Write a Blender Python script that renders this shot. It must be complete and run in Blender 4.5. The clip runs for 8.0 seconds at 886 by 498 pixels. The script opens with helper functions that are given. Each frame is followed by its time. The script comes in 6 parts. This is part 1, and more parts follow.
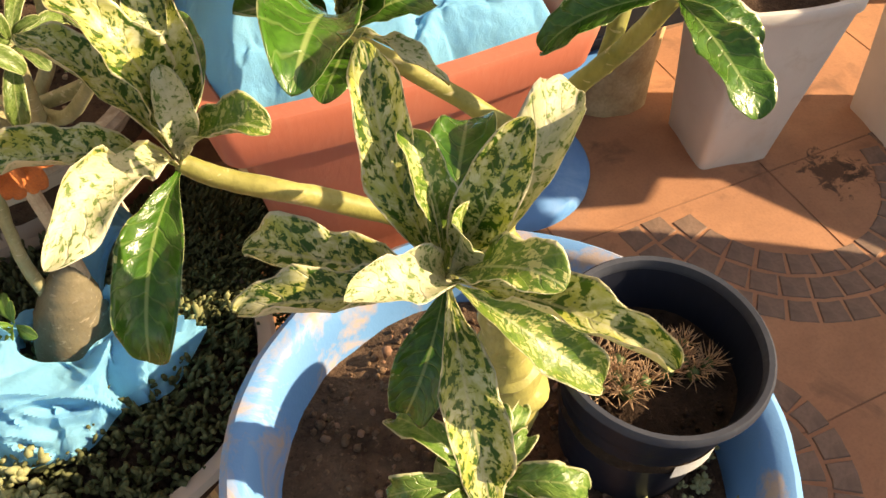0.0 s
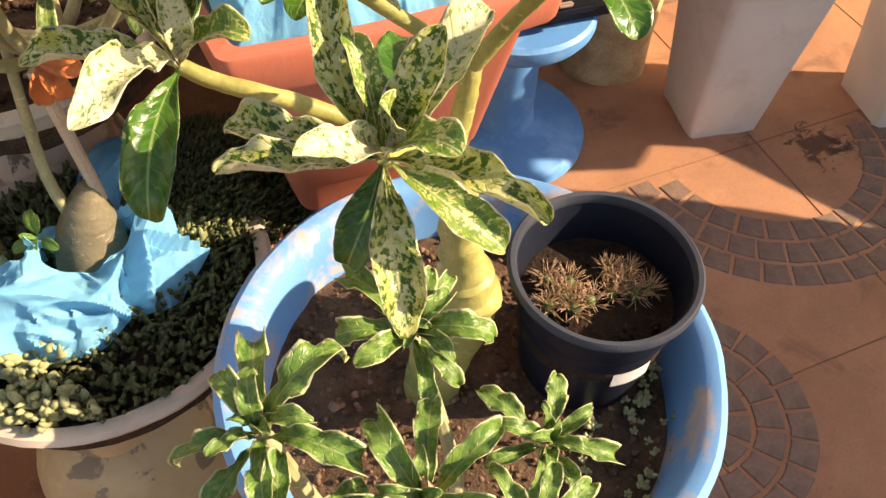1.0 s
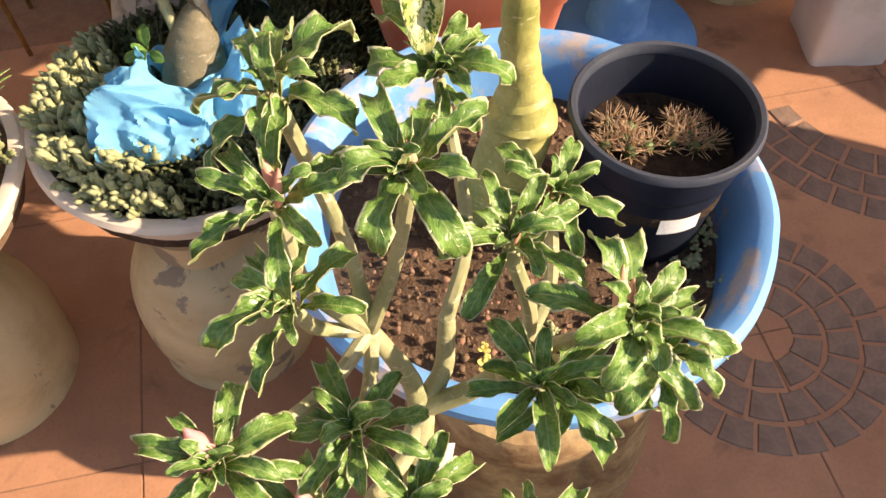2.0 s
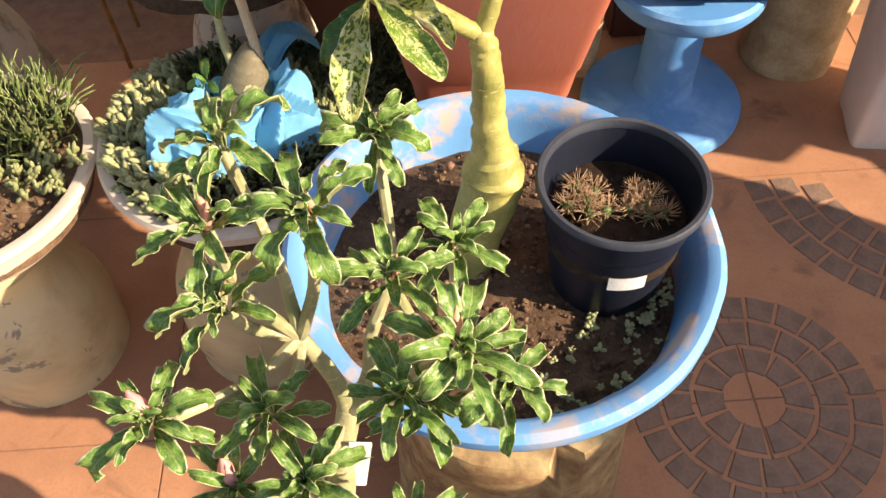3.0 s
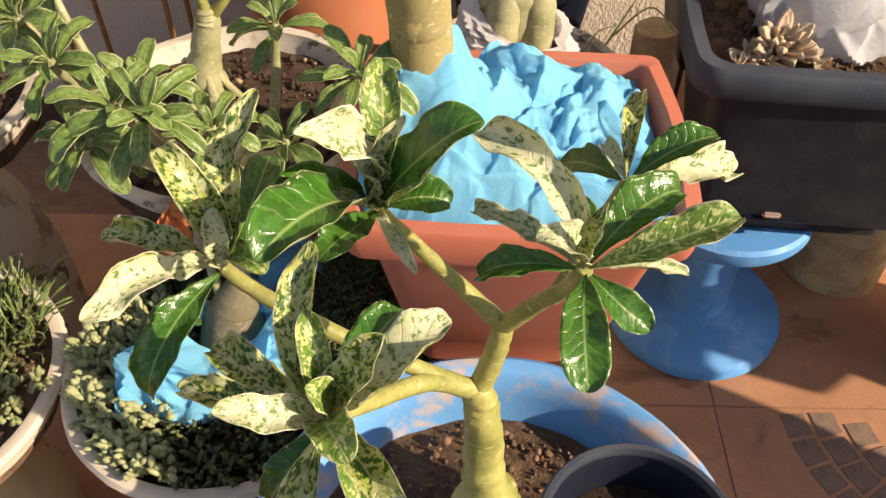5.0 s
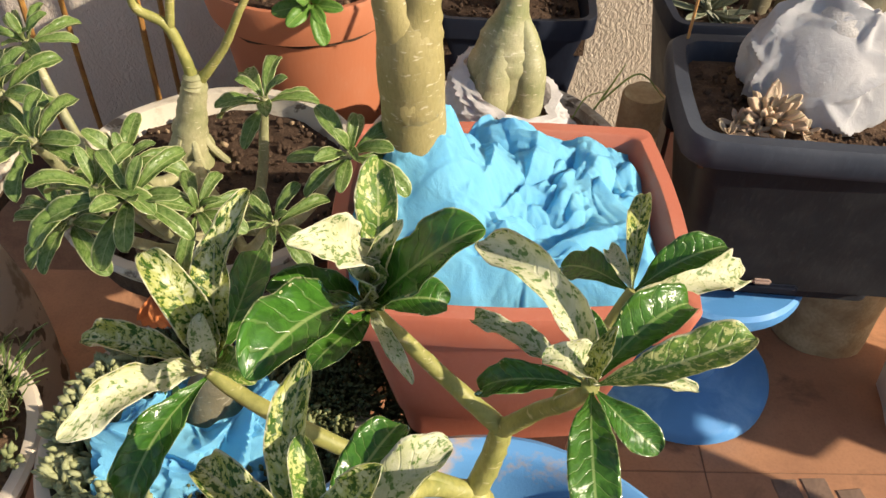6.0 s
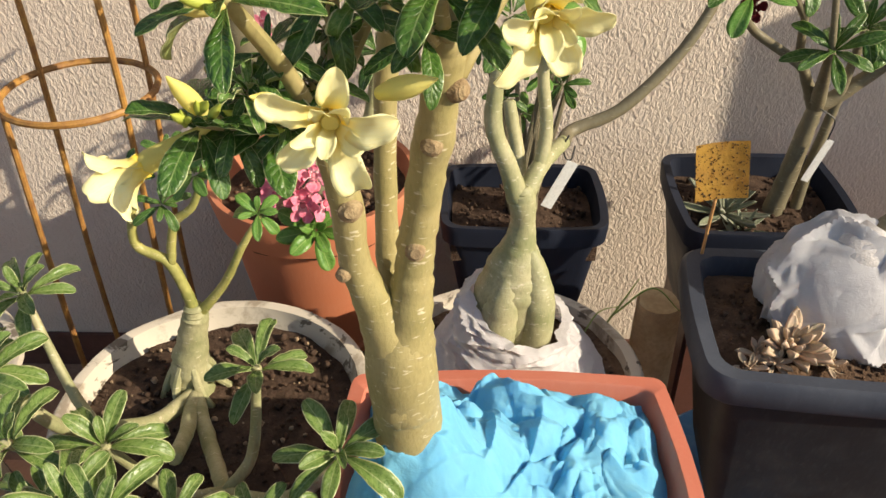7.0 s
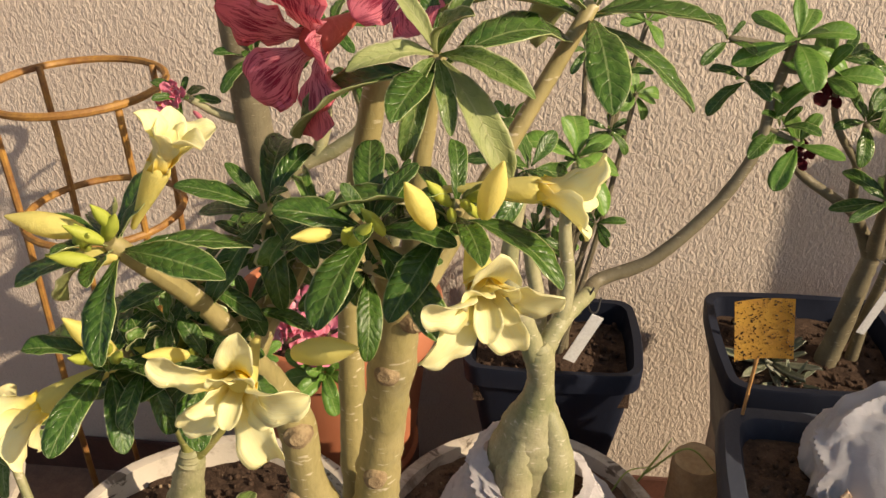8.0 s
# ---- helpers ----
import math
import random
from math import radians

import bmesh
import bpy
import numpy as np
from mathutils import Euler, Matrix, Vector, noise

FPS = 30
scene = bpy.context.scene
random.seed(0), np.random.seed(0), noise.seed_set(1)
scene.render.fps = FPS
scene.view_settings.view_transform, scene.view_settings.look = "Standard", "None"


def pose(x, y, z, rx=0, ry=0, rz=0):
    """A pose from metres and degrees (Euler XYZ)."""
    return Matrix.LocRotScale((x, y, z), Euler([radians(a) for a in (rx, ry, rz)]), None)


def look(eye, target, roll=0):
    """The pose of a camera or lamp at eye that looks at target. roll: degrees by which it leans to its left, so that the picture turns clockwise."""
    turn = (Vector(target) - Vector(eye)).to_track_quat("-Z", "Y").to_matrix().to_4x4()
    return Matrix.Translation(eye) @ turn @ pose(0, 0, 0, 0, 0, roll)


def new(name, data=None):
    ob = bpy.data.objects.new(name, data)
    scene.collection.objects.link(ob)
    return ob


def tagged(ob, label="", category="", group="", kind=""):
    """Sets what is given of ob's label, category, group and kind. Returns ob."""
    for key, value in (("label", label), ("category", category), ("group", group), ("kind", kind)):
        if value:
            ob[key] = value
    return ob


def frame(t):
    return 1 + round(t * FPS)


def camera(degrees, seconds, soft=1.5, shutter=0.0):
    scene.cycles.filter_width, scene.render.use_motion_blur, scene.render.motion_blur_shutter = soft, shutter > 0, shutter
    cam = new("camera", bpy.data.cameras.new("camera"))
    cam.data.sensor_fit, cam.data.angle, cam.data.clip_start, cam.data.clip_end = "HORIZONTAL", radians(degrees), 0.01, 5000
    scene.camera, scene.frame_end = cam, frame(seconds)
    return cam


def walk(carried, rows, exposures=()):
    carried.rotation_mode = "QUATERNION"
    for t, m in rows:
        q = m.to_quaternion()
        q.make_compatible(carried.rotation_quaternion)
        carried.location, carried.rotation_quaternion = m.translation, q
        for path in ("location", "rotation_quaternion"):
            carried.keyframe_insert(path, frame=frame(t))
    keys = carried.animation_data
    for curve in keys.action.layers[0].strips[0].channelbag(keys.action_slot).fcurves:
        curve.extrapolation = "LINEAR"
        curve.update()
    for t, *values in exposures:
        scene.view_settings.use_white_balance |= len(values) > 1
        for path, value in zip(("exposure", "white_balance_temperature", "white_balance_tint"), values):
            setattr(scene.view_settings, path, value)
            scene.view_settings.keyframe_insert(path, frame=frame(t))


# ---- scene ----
cam = camera(56.6, 8.0)
# seconds; eye x, y, z; heading, pitch, roll in degrees
PATH = [
    (0, -0.168, -0.211, 1.039, -26.74, -50.41, 1.65),
    (0.5, -0.171, -0.257, 1.056, -26.52, -50.49, 2.30),
    (1, -0.170, -0.300, 1.074, -24.99, -51.97, 2.49),
    (1.5, -0.177, -0.352, 1.034, -19.65, -54.20, 1.40),
    (1.7, -0.171, -0.373, 1.030, -16.60, -55.06, 0.50),
    (2.8, -0.082, -0.487, 1.079, -1.95, -54.05, -3.02),
    (3, -0.058, -0.479, 1.109, -1.15, -52.90, -2.88),
    (3.5, -0.020, -0.429, 1.154, 0.27, -49.68, -2.76),
    (4, -0.006, -0.359, 1.167, 1.63, -47.59, -2.69),
    (4.5, -0.016, -0.296, 1.159, 2.37, -46.92, -1.80),
    (4.7, -0.019, -0.277, 1.154, 2.21, -46.85, -1.07),
    (5.8, -0.033, -0.245, 1.152, 0.03, -45.12, 0.92),
    (6, -0.033, -0.227, 1.165, -0.31, -43.99, 1.12),
    (6.5, -0.019, -0.171, 1.221, 0.68, -40.34, 0.10),
    (7, -0.012, -0.111, 1.246, 2.05, -35.96, -0.66),
    (7.5, 0.008, -0.054, 1.263, 4.17, -32.68, -0.67),
    (8, 0.033, -0.019, 1.277, 6.91, -30.23, -0.94),
]


def aim(x, y, z, heading, pitch, roll):
    h, p = radians(heading), radians(pitch)
    ahead = Vector((-math.sin(h) * math.cos(p), math.cos(h) * math.cos(p), math.sin(p)))
    return look((x, y, z), Vector((x, y, z)) + ahead, roll)


walk(cam, [(row[0], aim(*row[1:])) for row in PATH], [(0, 1.00, 9200, 15), (1.5, 1.15, 8000, 19), (3.0, 1.08, 7700, 16), (3.5, 0.99, 7900, 17), (4.5, 0.73, 7700, 15), (6.5, 0.47, 6850, 8), (7.5, 0.40, 7200, 10), (8, 0.13, 7700, 14)])

# ---- light ----
SUN = Vector((1.0, -0.40, 0.58)).normalized()
world = bpy.data.worlds.new("sky")
scene.world = world
world.use_nodes = True
sky = world.node_tree.nodes.new("ShaderNodeTexSky")
sky.sky_type, sky.sun_disc = "NISHITA", False
sky.sun_elevation = math.asin(SUN.z)
sky.sun_rotation = math.atan2(SUN.x, SUN.y)
world.node_tree.links.new(sky.outputs[0], world.node_tree.nodes["Background"].inputs[0])
world.node_tree.nodes["Background"].inputs[1].default_value = 0.115
sun_data = bpy.data.lights.new("sun", "SUN")
sun_data.energy, sun_data.angle, sun_data.color = 5.0, radians(0.6), (1.0, 0.89, 0.72)
sun_ob = new("sun", sun_data)
sun_ob.matrix_basis = look(SUN * 12, (0, 0, 0))

# ---- materials ----


class Nodes:
    """A material's node tree with short calls for the nodes used here."""

    def __init__(self, name):
        self.mat = bpy.data.materials.new(name)
        self.mat.use_nodes = True
        self.t = self.mat.node_tree
        self.bsdf = self.t.nodes["Principled BSDF"]
        self.out = self.t.nodes["Material Output"]

    def add(self, kind):
        return self.t.nodes.new(kind)

    def link(self, a, b):
        if isinstance(a, bpy.types.NodeSocket):
            self.t.links.new(a, b)
        elif isinstance(a, (tuple, list)) and len(a) == 3 and b.type == "RGBA":
            b.default_value = (*a, 1)
        else:
            b.default_value = a
        return self

    def coord(self, kind="Object"):
        return self.add("ShaderNodeTexCoord").outputs[kind]

    def scaled(self, vec, scale, offset=None):
        n = self.add("ShaderNodeMapping")
        self.link(vec, n.inputs["Vector"])
        n.inputs["Scale"].default_value = scale if isinstance(scale, (tuple, list)) else (scale,) * 3
        if offset is not None:
            self.link(offset, n.inputs["Location"])
        return n.outputs[0]

    def noise(self, vec, scale, detail=3.0, rough=0.55, distortion=0.0):
        n = self.add("ShaderNodeTexNoise")
        self.link(vec, n.inputs["Vector"])
        n.inputs["Scale"].default_value, n.inputs["Detail"].default_value = scale, detail
        n.inputs["Roughness"].default_value, n.inputs["Distortion"].default_value = rough, distortion
        return n.outputs["Fac"]

    def voronoi(self, vec, scale, feature="F1"):
        n = self.add("ShaderNodeTexVoronoi")
        n.feature = feature
        self.link(vec, n.inputs["Vector"])
        n.inputs["Scale"].default_value = scale
        return n.outputs["Distance"]

    def ramp(self, fac, a, b, lo=0.0, hi=1.0):
        n = self.add("ShaderNodeMapRange")
        self.link(fac, n.inputs[0])
        for i, v in ((1, a), (2, b), (3, lo), (4, hi)):
            n.inputs[i].default_value = v
        return n.outputs[0]

    def maths(self, op, a, b=0.0):
        n = self.add("ShaderNodeMath")
        n.operation = op
        self.link(a, n.inputs[0])
        self.link(b, n.inputs[1])
        return n.outputs[0]

    def mix(self, fac, a, b):
        n = self.add("ShaderNodeMix")
        n.data_type = "RGBA"
        self.link(fac, n.inputs[0])
        self.link(a, n.inputs[6])
        self.link(b, n.inputs[7])
        return n.outputs[2]

    def random(self):
        return self.add("ShaderNodeObjectInfo").outputs["Random"]

    def bump(self, height, strength=0.4, distance=0.004):
        n = self.add("ShaderNodeBump")
        self.link(height, n.inputs["Height"])
        n.inputs["Strength"].default_value, n.inputs["Distance"].default_value = strength, distance
        self.link(n.outputs[0], self.bsdf.inputs["Normal"])
        return self

    def done(self, colour, rough=0.6, metal=0.0, spec=0.5):
        self.link(colour, self.bsdf.inputs["Base Color"])
        self.link(rough, self.bsdf.inputs["Roughness"])
        self.bsdf.inputs["Metallic"].default_value = metal
        self.bsdf.inputs["Specular IOR Level"].default_value = spec
        return self.mat

    def thin(self, colour, amount):
        """Lets some light through, as leaves, petals and cloth do."""
        tr = self.add("ShaderNodeBsdfTranslucent")
        self.link(colour, tr.inputs[0])
        mx = self.add("ShaderNodeMixShader")
        mx.inputs[0].default_value = amount
        self.link(self.bsdf.outputs[0], mx.inputs[1])
        self.link(tr.outputs[0], mx.inputs[2])
        self.link(mx.outputs[0], self.out.inputs[0])
        return self


def speckled(name, base, dark, scale=30, grain=300, rough=0.6, bump=0.3, spread=(0.35, 0.7), spec=0.5, depth=0.003):
    """A surface of two tones: broad patches and a fine grain."""
    m = Nodes(name)
    c = m.coord()
    big, fine = m.noise(c, scale, 5, 0.6), m.noise(c, grain, 3)
    col = m.mix(m.ramp(big, *spread), base, dark)
    col = m.mix(m.ramp(fine, 0.4, 0.75, 0, 0.35), col, tuple(v * 0.55 for v in dark))
    m.bump(m.maths("ADD", m.maths("MULTIPLY", big, 0.6), m.maths("MULTIPLY", fine, 0.5)), bump, depth)
    return m.done(col, m.ramp(big, 0.3, 0.7, rough - 0.08, min(rough + 0.12, 1)), 0, spec)


def leaf_material(name, base, second, rib, edge, amount=(0.45, 0.6), freckle=None, rough=0.32, thin=0.22, blotch=(2.2, 5.0), ribs=0.5, hem=0.9, wander=0.05, quilt=0.0):
    """A leaf: blotched blade, pale midrib and side veins, pale hem."""
    m = Nodes(name)
    uv = m.coord("UV")
    rnd = m.random()
    off = m.maths("MULTIPLY", rnd, 40.0)
    sep = m.add("ShaderNodeSeparateXYZ")
    m.link(uv, sep.inputs[0])
    across = m.maths("ABSOLUTE", m.maths("SUBTRACT", m.maths("MULTIPLY", sep.outputs[0], 2.0), 1.0))
    slant = m.maths("SUBTRACT", sep.outputs[1], m.maths("MULTIPLY", across, 0.05))
    skew = m.add("ShaderNodeCombineXYZ")
    m.link(sep.outputs[0], skew.inputs[0])
    m.link(slant, skew.inputs[1])
    vec = m.scaled(skew.outputs[0], (blotch[0], blotch[1], 1), off)
    patch = m.noise(vec, 2.2, 4, 0.65, 0.6)
    col = m.mix(m.ramp(patch, *amount), base, second)
    if freckle:
        fine = m.noise(m.scaled(skew.outputs[0], (9.0, 24.0, 1), off), 1.0, 6.0, 0.62, 0.5)
        coarse = m.noise(m.scaled(skew.outputs[0], (3.6, 8.0, 1), off), 1.0, 5.0, 0.6, 0.8)
        fine = m.maths("ADD", fine, m.ramp(coarse, 0.36, 0.66, -0.075, 0.105))
        halo = m.ramp(fine, freckle[1] - 0.075, freckle[1] - 0.005, 0.0, 0.8)
        col = m.mix(halo, col, tuple(0.12 * v + 0.88 * k for v, k in zip(freckle[0], second)))
        col = m.mix(m.ramp(fine, freckle[1], freckle[1] + 0.02), col, freckle[0])
    sway = m.ramp(m.noise(m.scaled(skew.outputs[0], (2.5, 3.5, 1), off), 1.0, 2.0), 0.3, 0.7, -0.04, 0.04)
    wave = m.maths("SINE", m.maths("MULTIPLY", m.maths("ADD", sway, m.maths("SUBTRACT", sep.outputs[1], m.maths("MULTIPLY", across, 0.16))), 62.0))
    vein = m.ramp(wave, 0.86, 1.0)
    col = m.mix(m.maths("MULTIPLY", vein, 0.28 * ribs), col, rib)
    col = m.mix(m.ramp(across, 0.07, 0.025, 0, ribs), col, rib)
    wob = m.maths("ADD", across, m.ramp(m.noise(vec, 5.0), 0.3, 0.7, -wander, wander))
    col = m.mix(m.ramp(wob, hem, hem + 0.06), col, edge)
    tone = m.mix(m.ramp(rnd, 0.0, 1.0, 0.0, 0.3), col, m.mix(0.5, col, (0.12, 0.2, 0.02)))
    m.bump(m.maths("ADD", m.maths("ADD", m.maths("MULTIPLY", vein, -0.2), m.maths("MULTIPLY", wave, -quilt)), m.maths("MULTIPLY", patch, 0.5)), 0.6, 0.0022)
    m.thin(tone, thin)
    return m.done(tone, m.ramp(patch, 0.3, 0.7, rough - 0.06, rough + 0.1), 0, 0.5)


def cloth_material(name, base, shade, thin=0.25, rough=0.8):
    m = Nodes(name)
    c = m.coord()
    weave = m.noise(c, 900, 2)
    broad = m.noise(c, 22, 4, 0.6)
    col = m.mix(m.ramp(broad, 0.35, 0.7), base, shade)
    m.bump(m.maths("ADD", m.maths("MULTIPLY", weave, 0.25), m.noise(c, 90, 4, 0.6, 1.2)), 0.35, 0.0025)
    m.thin(col, thin)
    return m.done(col, rough, 0, 0.25)


def bark_material(name, base, second, scar, ring=55.0):
    """Smooth skin of a succulent stem with pale cross scars and blotches."""
    m = Nodes(name)
    c = m.coord()
    broad = m.noise(c, 26, 4, 0.6)
    col = m.mix(m.ramp(broad, 0.35, 0.68), base, second)
    marks = m.noise(m.scaled(c, (75, 75, 260)), 1.4, 2, 0.5)
    col = m.mix(m.ramp(marks, 0.645, 0.69, 0, 0.8), col, scar)
    fine = m.noise(m.scaled(c, (1, 1, 0.35)), 420, 3)
    col = m.mix(m.ramp(fine, 0.45, 0.75, 0, 0.3), col, tuple(v * 0.45 for v in second))
    m.bump(m.maths("ADD", m.maths("MULTIPLY", broad, 0.7), m.maths("ADD", m.maths("MULTIPLY", marks, 0.3), m.maths("MULTIPLY", fine, 0.2))), 0.4, 0.003)
    return m.done(col, m.ramp(broad, 0.3, 0.7, 0.42, 0.62), 0, 0.4)


def stucco_material():
    m = Nodes("stucco")
    c = m.coord()
    worm = m.noise(m.scaled(c, (1, 1, 0.62)), 150, 3.0, 0.55, 0.8)
    broad = m.noise(c, 3.2, 4, 0.6)
    col = m.mix(m.ramp(broad, 0.35, 0.7), (0.65, 0.56, 0.48), (0.58, 0.49, 0.415))
    col = m.mix(m.ramp(m.noise(c, 240, 3), 0.5, 0.8, 0, 0.35), col, (0.42, 0.34, 0.28))
    m.bump(m.maths("ADD", m.ramp(worm, 0.36, 0.70), m.maths("MULTIPLY", m.noise(c, 260, 3), 0.22)), 0.5, 0.0045)
    return m.done(col, 0.92, 0, 0.15)


def painted(name, base, worn, scale=14, level=(0.56, 0.64), rough=0.55, under=None):
    """Old paint, rubbed and stained, over what lies under it."""
    m = Nodes(name)
    c = m.coord()
    broad = m.noise(c, scale, 6, 0.65, 0.4)
    tone = m.mix(m.ramp(m.noise(c, 5, 4), 0.3, 0.7), base, tuple(v * 0.8 for v in base))
    col = m.mix(m.ramp(broad, *level), tone, worn)
    if under:
        col = m.mix(m.ramp(m.noise(c, 15, 5, 0.62, 0.6), 0.60, 0.625), col, under)
    fine = m.noise(c, 260, 3)
    m.bump(m.maths("ADD", m.maths("MULTIPLY", broad, 0.5), m.maths("MULTIPLY", fine, 0.25)), 0.35, 0.003)
    return m.done(col, m.ramp(broad, 0.35, 0.7, rough - 0.1, rough + 0.2), 0, 0.4)


def plastic(name, base, dust, rough=0.42, spec=0.45):
    m = Nodes(name)
    c = m.coord()
    broad = m.noise(c, 9, 5, 0.65)
    col = m.mix(m.ramp(broad, 0.48, 0.75, 0, 0.55), base, dust)
    fine = m.noise(m.scaled(c, (1, 1, 0.3)), 180, 3)
    col = m.mix(m.ramp(fine, 0.55, 0.8, 0, 0.3), col, dust)
    m.bump(fine, 0.12, 0.002)
    return m.done(col, m.ramp(broad, 0.35, 0.7, rough, rough + 0.22), 0, spec)


def soil_material(name, base, dark):
    m = Nodes(name)
    c = m.coord()
    a, b = m.noise(c, 45, 6, 0.7), m.noise(c, 210, 4, 0.7)
    col = m.mix(m.ramp(a, 0.35, 0.65), base, dark)
    col = m.mix(m.ramp(b, 0.6, 0.72, 0, 0.7), col, tuple(min(v * 1.9, 1) for v in base))
    col = m.mix(m.ramp(b, 0.42, 0.3, 0, 0.7), col, tuple(v * 0.35 for v in dark))
    m.bump(m.maths("ADD", a, m.maths("MULTIPLY", b, 0.6)), 0.9, 0.006)
    return m.done(col, 0.95, 0, 0.15)


def petal_material(name, outer, throat, streak=None, thin=0.3):
    m = Nodes(name)
    uv = m.coord("UV")
    sep = m.add("ShaderNodeSeparateXYZ")
    m.link(uv, sep.inputs[0])
    along = sep.outputs[1]
    col = m.mix(m.ramp(along, 0.02, 0.5), throat, outer)
    fine = m.noise(m.scaled(uv, (16, 2.0, 1)), 2.0, 4, 0.6)
    if streak:
        rays = m.ramp(m.noise(m.scaled(uv, (11, 1.3, 1)), 2.0, 5, 0.7, 0.5), 0.5, 0.56)
        col = m.mix(m.maths("MULTIPLY", rays, m.ramp(along, 1.0, 0.6, 0.25, 1.0)), col, streak)
    else:
        col = m.mix(m.ramp(fine, 0.45, 0.8, 0, 0.35), col, throat)
    m.bump(fine, 0.3, 0.0015)
    m.thin(col, thin)
    return m.done(col, 0.5, 0, 0.3)


def floor_material():
    """Red-brown tile with dull wear, dark spills and dusty trodden streaks."""
    m = Nodes("terracotta_tile")
    c = m.add("ShaderNodeNewGeometry").outputs["Position"]
    broad, mid, fine = m.noise(c, 3.2, 5, 0.62, 0.6), m.noise(c, 13, 5, 0.65), m.noise(c, 190, 3)
    col = m.mix(m.ramp(broad, 0.35, 0.65), (0.52, 0.265, 0.148), (0.40, 0.195, 0.112))
    col = m.mix(m.ramp(mid, 0.42, 0.75, 0, 0.5), col, (0.29, 0.14, 0.082))
    col = m.mix(m.ramp(m.noise(m.scaled(c, (1, 1, 1), (7.0, 3.0, 0.0)), 8.0, 5, 0.6, 0.8), 0.58, 0.72, 0, 0.75), col, (0.15, 0.078, 0.052))
    for spot, size in (((0.93, 0.43, 0.0), 0.040), ((0.985, 0.40, 0.0), 0.022)):
        far = m.add("ShaderNodeVectorMath")
        far.operation = "DISTANCE"
        m.link(c, far.inputs[0])
        far.inputs[1].default_value = spot
        ragged = m.maths("ADD", far.outputs["Value"], m.ramp(m.noise(c, 34, 5, 0.7, 0.6), 0.3, 0.7, -0.05, 0.05))
        col = m.mix(m.ramp(ragged, size + 0.006, size - 0.012, 0, 0.82), col, (0.045, 0.026, 0.018))
    col = m.mix(m.ramp(fine, 0.45, 0.8, 0, 0.3), col, (0.22, 0.11, 0.07))
    m.bump(m.maths("ADD", m.maths("MULTIPLY", mid, 0.6), m.maths("MULTIPLY", fine, 0.4)), 0.25, 0.003)
    return m.done(col, m.ramp(broad, 0.3, 0.7, 0.42, 0.66), 0, 0.4)


STUCCO = stucco_material()
FLOOR = floor_material()
GROUT = speckled("grout", (0.30, 0.165, 0.10), (0.22, 0.12, 0.078), 30, 260, 0.85)
COBBLE = speckled("dark_tile_stone", (0.27, 0.175, 0.13), (0.185, 0.12, 0.09), 24, 240, 0.5, 0.35)
SKIRT = speckled("dark_red_tile", (0.13, 0.055, 0.04), (0.08, 0.035, 0.027), 14, 200, 0.45)
BLUE_PAINT = painted("blue_paint", (0.10, 0.33, 0.72), (0.19, 0.43, 0.76), 12, (0.5, 0.7))
BLUE_WORN = painted("worn_blue_paint", (0.13, 0.36, 0.72), (0.45, 0.36, 0.31), 13, (0.51, 0.62))
CREAM = painted("cream_paint", (0.66, 0.53, 0.32), (0.46, 0.34, 0.19), 9, (0.45, 0.66), 0.6, (0.27, 0.22, 0.165))
CREAM_RIM = painted("chalky_rim_paint", (0.68, 0.58, 0.48), (0.52, 0.43, 0.36), 18, (0.5, 0.7), 0.75)
CEMENT = painted("weathered_cement", (0.60, 0.54, 0.45), (0.30, 0.25, 0.19), 16, (0.5, 0.62), 0.85, (0.16, 0.13, 0.10))
TERRACOTTA = plastic("terracotta_plastic", (0.47, 0.140, 0.088), (0.52, 0.21, 0.145), 0.5)
CLAY = plastic("orange_clay_plastic", (0.45, 0.155, 0.078), (0.48, 0.21, 0.125), 0.55)
BLACK = plastic("black_plastic", (0.010, 0.013, 0.024), (0.020, 0.026, 0.046), 0.42, 0.22)
DUSTY = plastic("dusty_trough_plastic", (0.016, 0.018, 0.024), (0.065, 0.066, 0.070), 0.5, 0.3)
PLUG = speckled("dull_pink_plug", (0.42, 0.31, 0.27), (0.30, 0.21, 0.18), 60, 300, 0.6)
GREY_RIM = plastic("dusty_black_plastic", (0.036, 0.043, 0.062), (0.08, 0.09, 0.115), 0.46, 0.3)
WOOD = speckled("weathered_log", (0.60, 0.47, 0.28), (0.40, 0.27, 0.14), 22, 160, 0.75, 0.5)
STUMP = speckled("stained_old_log", (0.50, 0.36, 0.18), (0.22, 0.13, 0.065), 16, 120, 0.8, 0.6, (0.38, 0.62))
SOIL = soil_material("dry_soil", (0.23, 0.145, 0.092), (0.11, 0.065, 0.042))
TUB_SOIL = soil_material("crumbly_brown_soil", (0.16, 0.10, 0.065), (0.07, 0.043, 0.029))
PEAT = soil_material("damp_peat", (0.055, 0.034, 0.024), (0.026, 0.017, 0.012))
DARK_SOIL = soil_material("dark_soil", (0.10, 0.064, 0.045), (0.045, 0.028, 0.02))
BLUE_CLOTH = cloth_material("blue_cloth", (0.34, 0.77, 0.98), (0.28, 0.71, 0.97), 0.2)
WHITE_CLOTH = cloth_material("white_cloth", (0.86, 0.83, 0.84), (0.78, 0.75, 0.76), 0.08)
DOME = speckled("bound_grey_trunk", (0.56, 0.53, 0.52), (0.46, 0.43, 0.42), 40, 320, 0.8, 0.5)
GREY_CLOTH = cloth_material("greyish_white_cloth", (0.77, 0.76, 0.78), (0.66, 0.65, 0.68), 0.08)
